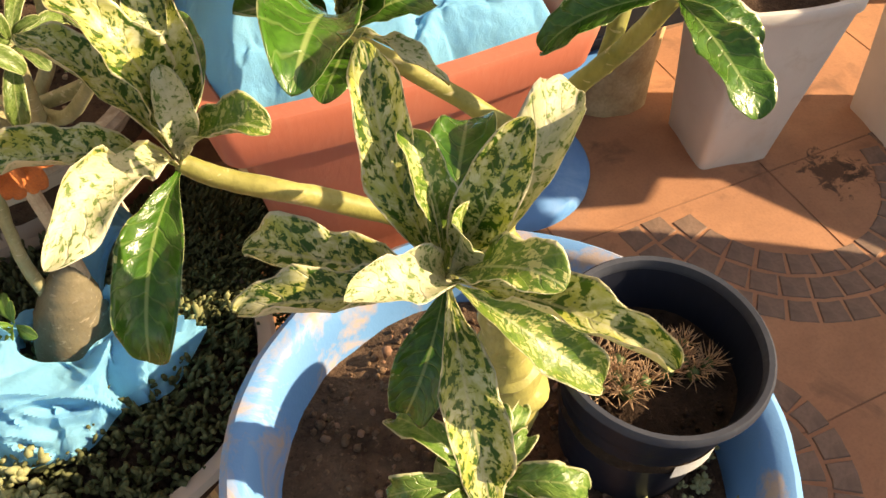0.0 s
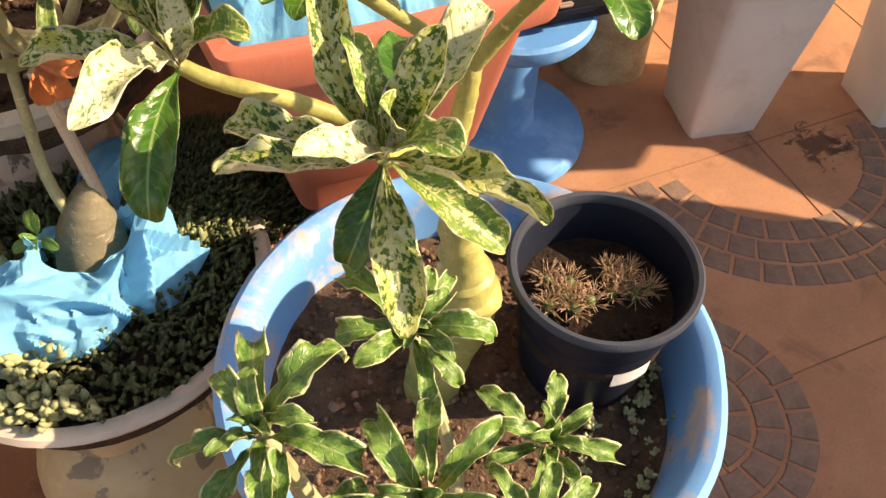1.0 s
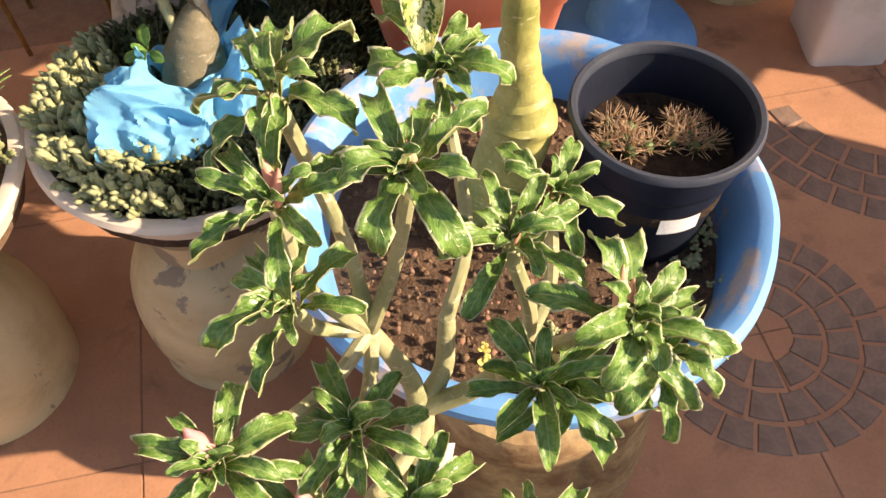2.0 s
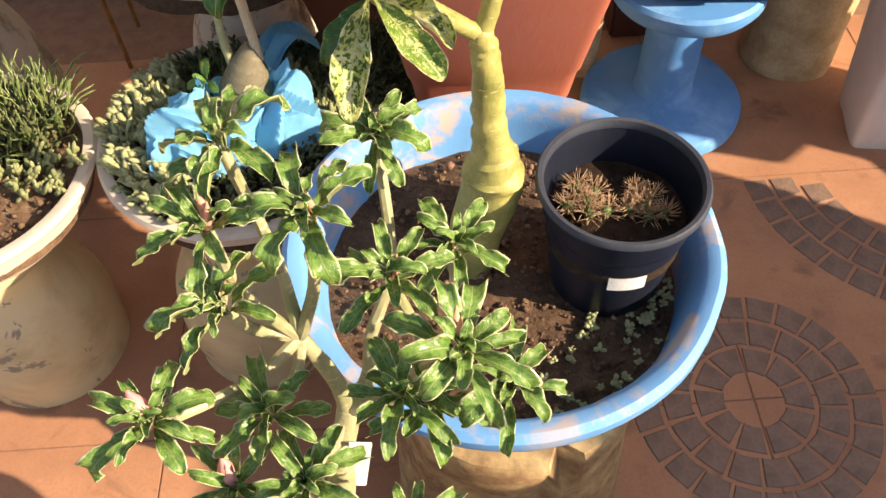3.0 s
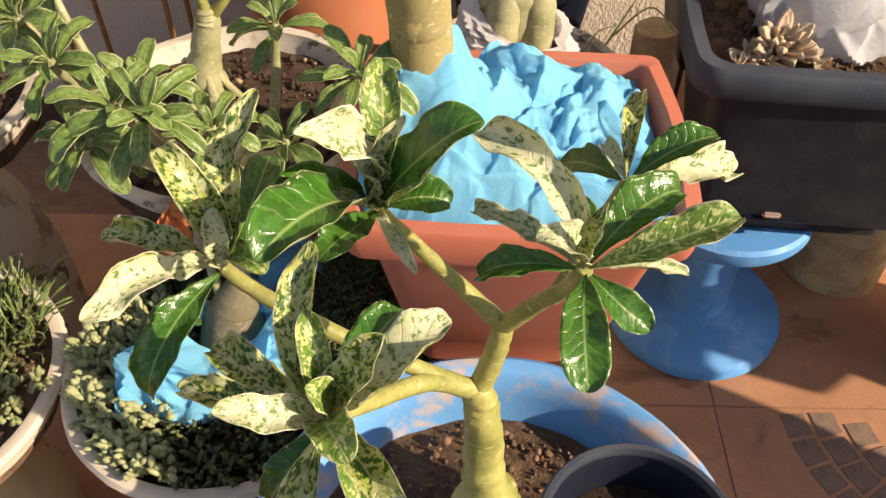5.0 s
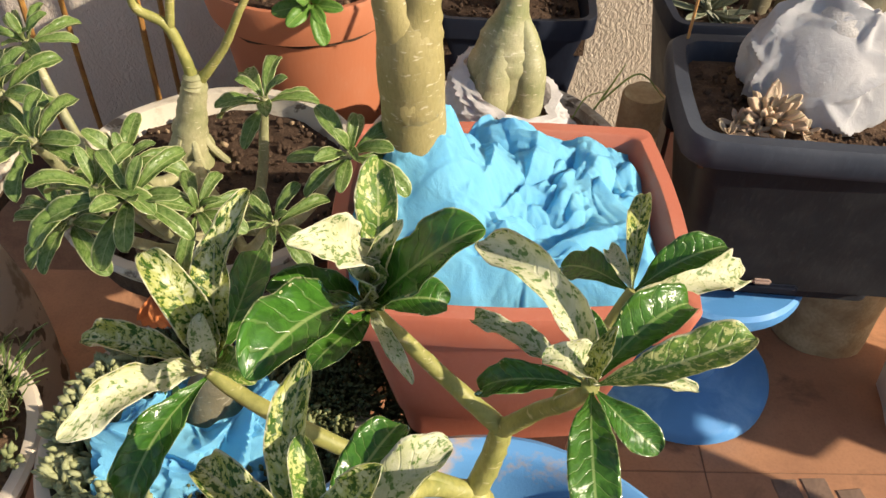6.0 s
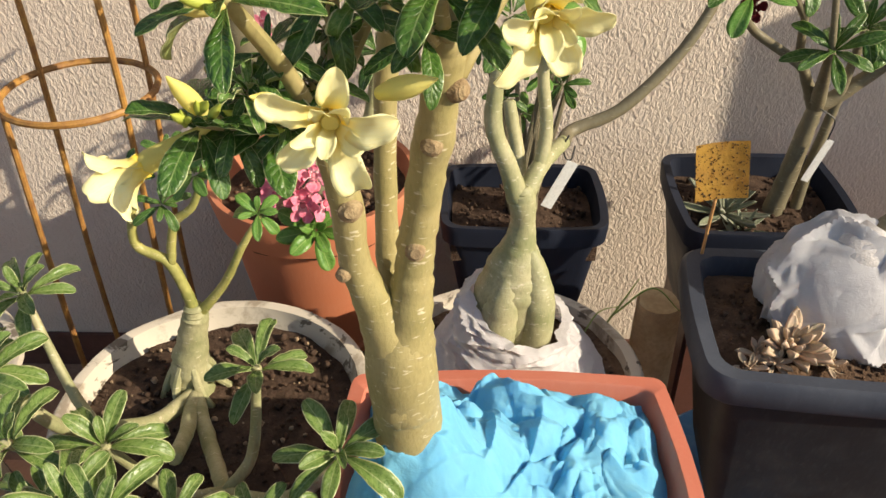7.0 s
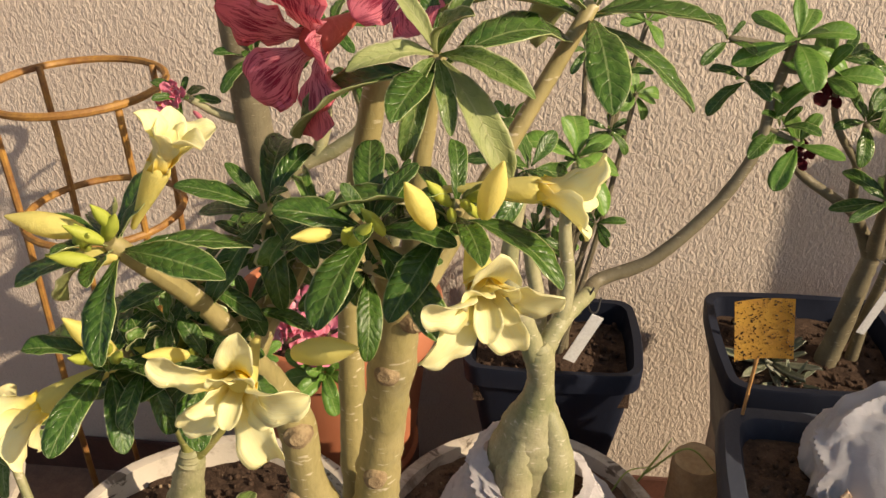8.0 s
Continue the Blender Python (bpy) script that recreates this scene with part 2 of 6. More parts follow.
PLASTER = painted("white_wash", (0.78, 0.74, 0.70), (0.62, 0.56, 0.5), 14, (0.55, 0.75), 0.8)
BARK_GREEN = bark_material("olive_stem_skin", (0.36, 0.30, 0.14), (0.285, 0.245, 0.10), (0.62, 0.54, 0.38))
BARK_PALE = bark_material("pale_stem_skin", (0.40, 0.37, 0.22), (0.235, 0.245, 0.115), (0.58, 0.52, 0.38))
BARK_GREY = bark_material("grey_stem_skin", (0.19, 0.165, 0.105), (0.135, 0.115, 0.072), (0.31, 0.27, 0.19))
BARK_YELLOW = bark_material("yellow_green_stem_skin", (0.40, 0.37, 0.125), (0.20, 0.21, 0.055), (0.55, 0.48, 0.26))
SCAR = speckled("cut_scar", (0.36, 0.27, 0.15), (0.20, 0.13, 0.07), 120, 600, 0.9, 0.6)
RUST = speckled("rusty_gilt_metal", (0.42, 0.22, 0.05), (0.20, 0.085, 0.03), 40, 300, 0.55, 0.4)
CARD = speckled("dotted_yellow_card", (0.66, 0.40, 0.07), (0.52, 0.29, 0.07), 30, 500, 0.6, 0.1)
DOTS = speckled("dead_specks", (0.05, 0.03, 0.015), (0.03, 0.02, 0.01), 90, 500, 0.8)
STICK = speckled("bamboo_stick", (0.60, 0.33, 0.12), (0.45, 0.22, 0.08), 60, 400, 0.6)
PALE_STICK = speckled("pale_stick", (0.58, 0.47, 0.34), (0.45, 0.35, 0.24), 60, 400, 0.7)
TAG = speckled("white_plastic_tag", (0.78, 0.78, 0.77), (0.70, 0.69, 0.67), 40, 300, 0.45, 0.1)
WIRE = plastic("black_wire", (0.015, 0.015, 0.016), (0.03, 0.03, 0.03), 0.4)
LEAF_CREAM = leaf_material("cream_variegated_leaf", (0.75, 0.75, 0.49), (0.49, 0.51, 0.12), (0.74, 0.70, 0.46), (0.78, 0.73, 0.50), (0.37, 0.60), ((0.040, 0.115, 0.010), 0.535), 0.36, 0.34, (1.5, 4.2), hem=0.90, quilt=0.05)
LEAF_DENSE = leaf_material("green_speckled_leaf", (0.20, 0.32, 0.05), (0.07, 0.17, 0.025), (0.66, 0.68, 0.38), (0.76, 0.73, 0.48), (0.4, 0.6), ((0.60, 0.60, 0.24), 0.56), 0.35, 0.24)
LEAF_DARK = leaf_material("dark_glossy_leaf", (0.032, 0.105, 0.014), (0.055, 0.17, 0.022), (0.42, 0.52, 0.20), (0.62, 0.64, 0.34), (0.4, 0.62), None, 0.17, 0.14, hem=0.955, wander=0.02, quilt=0.05)
LEAF_UNDER = leaf_material("pale_leaf_underside", (0.42, 0.46, 0.19), (0.34, 0.40, 0.15), (0.58, 0.58, 0.32), (0.66, 0.64, 0.4), (0.4, 0.65), None, 0.55, 0.3)
LEAF_CREAM_UNDER = leaf_material("cream_leaf_underside", (0.76, 0.74, 0.55), (0.60, 0.61, 0.33), (0.78, 0.75, 0.56), (0.82, 0.79, 0.62), (0.45, 0.7), ((0.17, 0.27, 0.08), 0.575), 0.5, 0.34, (1.5, 4.2))
LEAF_EDGED = leaf_material("cream_edged_green_leaf", (0.070, 0.185, 0.036), (0.20, 0.34, 0.085), (0.46, 0.52, 0.22), (0.72, 0.73, 0.45), (0.36, 0.58), None, 0.22, 0.30, hem=0.835)
LEAF_SAGE = leaf_material("grey_green_leaf", (0.105, 0.185, 0.045), (0.215, 0.315, 0.085), (0.52, 0.56, 0.27), (0.64, 0.66, 0.36), (0.36, 0.64), None, 0.27, 0.28, hem=0.87, wander=0.03)
LEAF_FOREST = leaf_material("deep_green_leaf", (0.030, 0.085, 0.016), (0.075, 0.165, 0.03), (0.34, 0.43, 0.18), (0.46, 0.52, 0.24), (0.38, 0.62), None, 0.2, 0.2, hem=0.92, wander=0.02, quilt=0.06)
ALOE = leaf_material("grey_aloe_leaf", (0.20, 0.21, 0.15), (0.14, 0.155, 0.10), (0.22, 0.23, 0.17), (0.3, 0.3, 0.24), (0.4, 0.6), None, 0.5, 0.05)
LEAF_LIME = leaf_material("bright_green_leaf", (0.10, 0.25, 0.04), (0.16, 0.32, 0.06), (0.45, 0.55, 0.2), (0.4, 0.5, 0.15), (0.38, 0.62), None, 0.3, 0.24, hem=0.95, wander=0.015)
PETAL_YELLOW = petal_material("pale_yellow_petal", (0.98, 0.95, 0.60), (0.97, 0.78, 0.12), None, 0.36)
PETAL_RED = petal_material("red_streaked_petal", (0.90, 0.30, 0.38), (0.86, 0.48, 0.48), (0.42, 0.035, 0.085), 0.45)
PETAL_PINK = petal_material("pink_petal", (0.82, 0.24, 0.36), (0.90, 0.68, 0.70))
PETAL_MAROON = petal_material("maroon_petal", (0.10, 0.008, 0.014), (0.18, 0.02, 0.03))
BUD_RED = cloth_material("coral_bud", (0.82, 0.34, 0.27), (0.74, 0.46, 0.28), 0.2, 0.5)
BUD_YELLOW = cloth_material("pale_yellow_bud", (0.88, 0.78, 0.27), (0.80, 0.74, 0.22), 0.35, 0.5)
DRIED = cloth_material("dried_orange_petal", (0.75, 0.25, 0.08), (0.60, 0.20, 0.08), 0.2, 0.7)
BUD_PINK = cloth_material("pink_bud", (0.86, 0.27, 0.29), (0.88, 0.50, 0.46), 0.25, 0.5)
BUD_LIME = cloth_material("green_flower_bud", (0.50, 0.54, 0.10), (0.40, 0.48, 0.08), 0.2, 0.5)
BUD_CRIMSON = cloth_material("red_flower_tube", (0.66, 0.08, 0.09), (0.60, 0.14, 0.10), 0.2, 0.5)
BUD_ROSE = cloth_material("pink_flower_tube", (0.70, 0.16, 0.25), (0.66, 0.30, 0.30), 0.2, 0.5)
BUD_MAROON = cloth_material("maroon_flower_tube", (0.08, 0.008, 0.012), (0.05, 0.006, 0.01), 0.1, 0.5)
SUCCULENT = leaf_material("dusty_rose_succulent", (0.62, 0.46, 0.35), (0.50, 0.42, 0.30), (0.62, 0.46, 0.34), (0.66, 0.45, 0.32), (0.4, 0.65), None, 0.55, 0.1)
SEDUM = speckled("grey_green_sedum", (0.30, 0.31, 0.15), (0.17, 0.20, 0.08), 60, 300, 0.65, 0.2)
PALE_SEDUM = speckled("pale_green_sedum", (0.36, 0.37, 0.20), (0.25, 0.27, 0.12), 60, 300, 0.65, 0.2)
MOSS = speckled("olive_moss_sedum", (0.12, 0.13, 0.05), (0.06, 0.075, 0.025), 60, 300, 0.7, 0.2)
CACTUS = speckled("green_cactus", (0.10, 0.16, 0.05), (0.06, 0.10, 0.03), 90, 500, 0.6)
LITTER = speckled("dry_litter", (0.36, 0.26, 0.16), (0.24, 0.16, 0.10), 90, 400, 0.9)
RED_LITTER = speckled("red_brown_litter", (0.30, 0.15, 0.09), (0.20, 0.12, 0.08), 90, 400, 0.9)
SPINE = speckled("straw_spine", (0.50, 0.34, 0.21), (0.36, 0.22, 0.13), 90, 500, 0.6)

# ---- builders ----
PLACE = {}


def thing(name, at, label, category, group="", kind=""):
    """An Empty at a thing's base, which carries its parts."""
    ob = new(name)
    ob.empty_display_size = 0.02
    ob.matrix_basis = Matrix.Translation(at)
    PLACE[ob] = ob.matrix_basis.copy()
    return tagged(ob, label, category, group, kind)


def hang(ob, parent, m=None):
    """Puts ob, posed m in the world, under its parent."""
    m = m if m is not None else Matrix.Identity(4)
    PLACE[ob] = m.copy()
    ob.matrix_basis = m
    if parent is not None:
        ob.parent = parent
        ob.matrix_parent_inverse = PLACE[parent].inverted()
    return ob


def moved(ob, dx, dy, dz):
    """Carries a whole thing by so much."""
    ob.matrix_basis = Matrix.Translation((dx, dy, dz)) @ ob.matrix_basis
    PLACE[ob] = ob.matrix_basis.copy()
    return ob


def mesh_of(name, bm, mats, smooth=True):
    me = bpy.data.meshes.new(name)
    bmesh.ops.recalc_face_normals(bm, faces=bm.faces)
    bm.to_mesh(me)
    bm.free()
    for mt in mats if isinstance(mats, (list, tuple)) else [mats]:
        me.materials.append(mt)
    if smooth:
        me.polygons.foreach_set("use_smooth", [True] * len(me.polygons))
        me.set_sharp_from_angle(angle=radians(42))
    return me


def part(name, bm, mats, parent=None, label="", m=None, smooth=True):
    ob = new(name, mesh_of(name, bm, mats, smooth))
    hang(ob, parent, m)
    return tagged(ob, label)


def piece(name, me, parent, m):
    return hang(new(name, me), parent, m)


def lathe(profile, at=(0, 0, 0), segs=56, wobble=0.0, seed=0, squash=1.0):
    """Turns a closed outline of (radius, height) round a standing axis."""
    bm = bmesh.new()
    rows = []
    for r, z in profile:
        row = []
        for k in range(segs):
            a = 2 * math.pi * k / segs
            p = Vector((r * math.cos(a), r * math.sin(a) * squash, z))
            if wobble and r > 0.001:
                n = noise.noise(p * 11 + Vector((seed * 7.3, 0, 0))) + 0.5 * noise.noise(p * 40 + Vector((seed, 3, 0)))
                p += Vector((math.cos(a), math.sin(a), 0.6)) * wobble * n
            row.append(bm.verts.new(p + Vector(at)))
        rows.append(row)
    for a, b in zip(rows, rows[1:]):
        for k in range(segs):
            bm.faces.new((a[k], a[(k + 1) % segs], b[(k + 1) % segs], b[k]))
    for row in (rows[0], rows[-1]):
        if len(set(v.co.to_tuple(5) for v in row)) > 2:
            bm.faces.new(row)
    bmesh.ops.remove_doubles(bm, verts=bm.verts, dist=1e-6)
    return bm


def rounded(hx, hy, r, bow=0.0, per=5, side=6):
    """Points of a rectangle with round corners and sides that bow outwards."""
    pts = []
    for cx, cy, a0 in ((hx - r, -hy + r, -90), (hx - r, hy - r, 0), (-hx + r, hy - r, 90), (-hx + r, -hy + r, 180)):
        for k in range(per + 1):
            a = radians(a0 + 90 * k / per)
            pts.append((cx + r * math.cos(a), cy + r * math.sin(a)))
        ax, ay = pts[-1]
        nxt = {-90: (hx, hy - r), 0: (-hx + r, hy), 90: (-hx, -hy + r), 180: (hx - r, -hy)}[a0]
        for k in range(1, side):
            f = k / side
            ox, oy = {-90: (1, 0), 0: (0, 1), 90: (-1, 0), 180: (0, -1)}[a0]
            b = bow * math.sin(math.pi * f)
            pts.append((ax + (nxt[0] - ax) * f + ox * b, ay + (nxt[1] - ay) * f + oy * b))
    return pts


def loft(levels, at=(0, 0, 0)):
    """Skins rounded rectangles: levels of (half x, half y, corner, bow, height)."""
    bm = bmesh.new()
    rows = []
    for hx, hy, r, bow, z in levels:
        rows.append([bm.verts.new((at[0] + x, at[1] + y, at[2] + z)) for x, y in rounded(hx, hy, r, bow)])
    n = len(rows[0])
    for a, b in zip(rows, rows[1:]):
        for k in range(n):
            bm.faces.new((a[k], a[(k + 1) % n], b[(k + 1) % n], b[k]))
    bm.faces.new(rows[0])
    bm.faces.new(rows[-1])
    return bm


def smooth_line(pts, steps=6):
    """A Catmull-Rom line through rows of numbers."""
    p = [Vector(q) for q in pts]
    p = [p[0] * 2 - p[1]] + p + [p[-1] * 2 - p[-2]]
    out = []
    for i in range(1, len(p) - 2):
        for k in range(steps):
            t = k / steps
            a, b, c, d = p[i - 1], p[i], p[i + 1], p[i + 2]
            out.append(0.5 * (2 * b + (c - a) * t + (2 * a - 5 * b + 4 * c - d) * t * t + (3 * b - a - 3 * c + d) * t ** 3))
    return out + [p[-2].copy()]


def tube(rows, segs=12, steps=6, rough=0.0, seed=0, bm=None, tip=0.75):
    """A round limb through rows of (x, y, z, radius), lumpy by rough, with rounded ends."""
    bm = bm or bmesh.new()
    line = smooth_line([Vector(r) for r in rows], steps)
    pos, rad = [Vector(q[:3]) for q in line], [max(q[3], 0.0004) for q in line]
    first = (pos[1] - pos[0]).normalized()
    last = (pos[-1] - pos[-2]).normalized()
    pos = [pos[0] - first * rad[0] * 0.3] + pos + [pos[-1] + last * rad[-1] * 0.3]
    rad = [rad[0] * tip] + rad + [rad[-1] * tip]
    side = first.orthogonal().normalized()
    rings = []
    for i, (p, r) in enumerate(zip(pos, rad)):
        d = (pos[min(i + 1, len(pos) - 1)] - pos[max(i - 1, 0)]).normalized()
        side = (side - d * side.dot(d)).normalized()
        up = d.cross(side)
        ring = []
        for k in range(segs):
            a = 2 * math.pi * k / segs
            v = side * math.cos(a) + up * math.sin(a)
            rr = r
            if rough:
                q = p + v * r
                rr = r * (1 + rough * noise.noise(q * (0.5 / r) + Vector((seed * 3.1, 0, 0))) + 0.5 * rough * noise.noise(q * (1.6 / r)))
            ring.append(bm.verts.new(p + v * rr))
        rings.append(ring)
    for a, b in zip(rings, rings[1:]):
        for k in range(segs):
            bm.faces.new((a[k], a[(k + 1) % segs], b[(k + 1) % segs], b[k]))
    bm.faces.new(rings[0])
    bm.faces.new(rings[-1])
    return bm


def blade(width, bend=0.5, fold=0.15, wave=0.03, waves=3, peak=0.62, seed=0, curl=0.0, nu=12, nv=4, thick=0.018, stalk=0.05, point=1.0, twist=0.0, sway=0.0, roll=0.0):
    """A leaf or petal of unit length along +Y, upper side +Z, with two skins and a hem: bend bows it along, fold cups its sides, wave ruffles its hem, sway bows it sideways, roll turns one side over."""
    rnd = random.Random(seed)
    ph, ph2 = rnd.uniform(0, 6.28), rnd.uniform(0, 6.28)
    us = [1 - (1 - i / nu) ** 1.55 for i in range(nu + 1)]
    y = z = 0.0
    centre, slope = [], []
    for i, u in enumerate(us):
        th = bend * (0.5 - u) + curl * max(0.0, u - 0.6) ** 2 * -9
        centre.append((y, z))
        slope.append(th)
        step = (us[i + 1] if i < nu else 1.0) - u
        y += math.cos(th) * step
        z += math.sin(th) * step
    ye, ze = centre[-1]
    ang, size = math.atan2(ze, ye), math.hypot(ye, ze)
    bm = bmesh.new()
    uvl = bm.loops.layers.uv.new("UVMap")
    grids = []
    for skin in (0, 1):
        g = []
        for i, u in enumerate(us):
            cy, cz = centre[i]
            if u < peak:
                shape = math.sin(math.pi / 2 * u / peak) ** 1.15
            else:
                shape = (1 - ((u - peak) / (1 - peak)) ** (2.3 / point)) ** 0.6
            w = width * max(shape * (1 + 0.06 * math.sin(9 * u + ph2)), stalk * (1 - u) + 0.02)
            row = []
            tw = twist * (u - 0.3)
            side = sway * math.sin(math.pi * min(u * 1.05, 1.0))
            for j in range(nv + 1):
                v = 2 * j / nv - 1
                phi = 2.0 * fold * (1 + (roll if v > 0 else -roll))
                phi = phi if abs(phi) > 0.02 else 0.02
                x = v * w * math.sin(phi) / phi if abs(v) == 1 else w * math.sin(phi * abs(v)) / phi * (1 if v > 0 else -1)
                lift = w * ((1 - math.cos(phi * v)) / phi + 0.10 * fold * abs(v))
                q = ph if v > 0 else ph2
                lift += wave * abs(v) ** 2 * (math.sin(waves * 6.28 * u + q) + 0.45 * math.sin(waves * 14.1 * u + 2 * q)) * min(1, u * 4) * (0.4 + 0.6 * min(1, w / width))
                lift -= skin * thick * (1 - 0.6 * abs(v))
                lift += tw * x
                x += side
                nx, ny = -math.sin(slope[i]), math.cos(slope[i])
                py, pz = cy + nx * lift, cz + ny * lift
                qy = (py * math.cos(-ang) - pz * math.sin(-ang)) / size
                qz = (py * math.sin(-ang) + pz * math.cos(-ang)) / size
                row.append(bm.verts.new((x / size, qy, qz)))
            g.append(row)
        grids.append(g)

    def face(vs, uvs, slot):
        f = bm.faces.new(vs)
        f.material_index = slot
        for lp, q in zip(f.loops, uvs):
            lp[uvl].uv = q

    for skin, g in enumerate(grids):
        for i in range(nu):
            for j in range(nv):
                q = [(i, j), (i, j + 1), (i + 1, j + 1), (i + 1, j)]
                q = q if skin == 0 else q[::-1]
                face([g[a][b] for a, b in q], [(b / nv, us[a]) for a, b in q], skin)
    top, low = grids
    for i in range(nu):
        for j, s in ((0, 1), (nv, -1)):
            q = [top[i][j], top[i + 1][j], low[i + 1][j], low[i][j]][::s]
            face(q, [(j / nv, 0.5)] * 4, 0)
    for i in (0, nu):
        for j in range(nv):
            q = [top[i][j], top[i][j + 1], low[i][j + 1], low[i][j]]
            face(q if i == nu else q[::-1], [(j / nv, i / nu)] * 4, 0)
    return bm


def blade_mesh(name, mats, **shape):
    bm = blade(**shape)
    me = bpy.data.meshes.new(name)
    bm.to_mesh(me)
    bm.free()
    for mt in mats:
        me.materials.append(mt)
    me.polygons.foreach_set("use_smooth", [True] * len(me.polygons))
    return me


def along(base, tip, face):
    """The pose that lays a unit blade from base to tip with its upper side towards face."""
    d = Vector(tip) - Vector(base)
    y = d.normalized()
    f = Vector(face)
    z = f - y * f.dot(y)
    z = z.normalized() if z.length > 1e-4 else y.orthogonal().normalized()
    x = y.cross(z)
    m = Matrix((x, y, z)).transposed().to_4x4()
    return Matrix.Translation(base) @ m @ Matrix.Scale(d.length, 4)


def whorl(parent, meshes, at, axis, count, length, rnd, inner=18, outer=100, name="leaf", young=0.45):
    """A rosette: leaves in a spiral about an axis, the young ones steep and short."""
    ax = Vector(axis).normalized()
    s = ax.orthogonal().normalized()
    t = ax.cross(s)
    turn = rnd.uniform(0, 360)
    for i in range(count):
        f = (i + 0.5) / count
        a = radians(turn + i * 137.5 + rnd.uniform(-14, 14))
        tilt = radians(inner + (outer - inner) * f ** 0.8 + rnd.uniform(-9, 9))
        out = s * math.cos(a) + t * math.sin(a)
        d = ax * math.cos(tilt) + out * math.sin(tilt)
        face = ax * math.sin(tilt) - out * math.cos(tilt)
        size = length * (young + (1 - young) * min(1, f * 1.7)) * rnd.uniform(0.85, 1.12)
        base = Vector(at) + out * length * 0.03 - ax * length * 0.16 * f
        piece(name, rnd.choice(meshes), parent, along(base, base + d * size, face))


def patch(nx, ny, place, height):
    """A sheet of nx by ny cells: place(u, v) gives its point and way out, height(u, v) how far it stands out."""
    bm = bmesh.new()
    g = []
    for i in range(nx + 1):
        row = []
        for j in range(ny + 1):
            p, n = place(i / nx, j / ny)
            row.append(bm.verts.new(p + n * height(i / nx, j / ny, p)))
        g.append(row)
    for i in range(nx):
        for j in range(ny):
            bm.faces.new((g[i][j], g[i + 1][j], g[i + 1][j + 1], g[i][j + 1]))
    return bm


def creased(p, scale, seed=0.0):
    """Long sharp folds of crumpled cloth that cross each other, about 0 to 1."""
    q = Vector(p) * scale + Vector((seed, seed * 0.7, seed * 0.3))
    q += Vector((noise.noise(q * 0.6), noise.noise(q * 0.6 + Vector((9, 0, 0))), noise.noise(q * 0.6 + Vector((0, 9, 0))))) * 0.7
    total, amp = 0.0, 0.55
    for k in range(4):
        sides = []
        for turn in (0.5 + k, 2.0 + 1.3 * k):
            w = Matrix.Rotation(turn, 3, "Z") @ q
            n = noise.noise(Vector((w.x * 1.25, w.y * 0.5, w.z * 0.8)) + Vector((turn * 5, 0, 0)))
            sides.append(1 - min(1.0, abs(n) * 2.6) ** 0.8)
        share = 0.5 + 3.0 * noise.noise(q * 0.55 + Vector((0, 0, 4 + k)))
        share = min(1.0, max(0.0, share))
        total += amp * (sides[0] * share + sides[1] * (1 - share))
        q = q * 1.75
        amp *= 0.42
    return total


def fold_set(count, seed, x0, x1, y0, y1, lean, spread, length, width, height):
    """Random long folds of a cloth: place, way, length, width, height and bow of each."""
    rnd = random.Random(seed)
    rows = []
    for _ in range(count):
        a = radians(lean + rnd.gauss(0, spread))
        rows.append((rnd.uniform(x0, x1), rnd.uniform(y0, y1), math.cos(a), math.sin(a), rnd.uniform(*length), rnd.uniform(*width) * rnd.choice((-1, 1)), rnd.uniform(*height), rnd.uniform(-9, 9)))
    return rows


def folded(x, y, rows):
    """How high the folds stand at a place: each has a gentle back and a steep lip, the highest shows."""
    best, total = 0.0, 0.0
    for cx, cy, c, s, half, w, h, bow in rows:
        dx, dy = x - cx, y - cy
        along_ = dx * c + dy * s
        if abs(along_) > half:
            continue
        t = (dy * c - dx * s + bow * along_ * along_) / w
        if t < -1.0 or t > 0.38:
            continue
        side = (1 + t) ** 1.3 if t < 0 else 1 - t / 0.38
        q = along_ / half
        z = h * side * (1 - q * q)
        total += z
        best = max(best, z)
    return 0.75 * best + 0.25 * total


def ground_disc(at, r, dome, rough, seed, rings=14, segs=48, hx=None, hy=None):
    """The top of the earth in a pot: round, or a rectangle hx by hy."""
    bm = bmesh.new()
    rows = []
    for i in range(rings + 1):
        f = i / rings
        row = []
        for k in range(segs):
            a = 2 * math.pi * k / segs
            x, y = math.cos(a) * f, math.sin(a) * f
            if hx:
                big = max(abs(math.cos(a)), abs(math.sin(a)))
                x, y = x / big * hx, y / big * hy
            else:
                x, y = x * r, y * r
            p = Vector((x, y, 0))
            h = dome * (1 - f * f) + rough * (noise.noise(p * 22 + Vector((seed, 0, 0))) + 0.5 * noise.noise(p * 70 + Vector((seed, 5, 0))))
            row.append(bm.verts.new(p + Vector((0, 0, h)) + Vector(at)))
        rows.append(row)
    for a, b in zip(rows, rows[1:]):
        for k in range(segs):
            bm.faces.new((a[k], a[(k + 1) % segs], b[(k + 1) % segs], b[k]))
    low = [bm.verts.new(v.co - Vector((0, 0, 0.03))) for v in rows[-1]]
    for k in range(segs):
        bm.faces.new((rows[-1][k], rows[-1][(k + 1) % segs], low[(k + 1) % segs], low[k]))
    bmesh.ops.remove_doubles(bm, verts=bm.verts, dist=1e-5)
    return bm


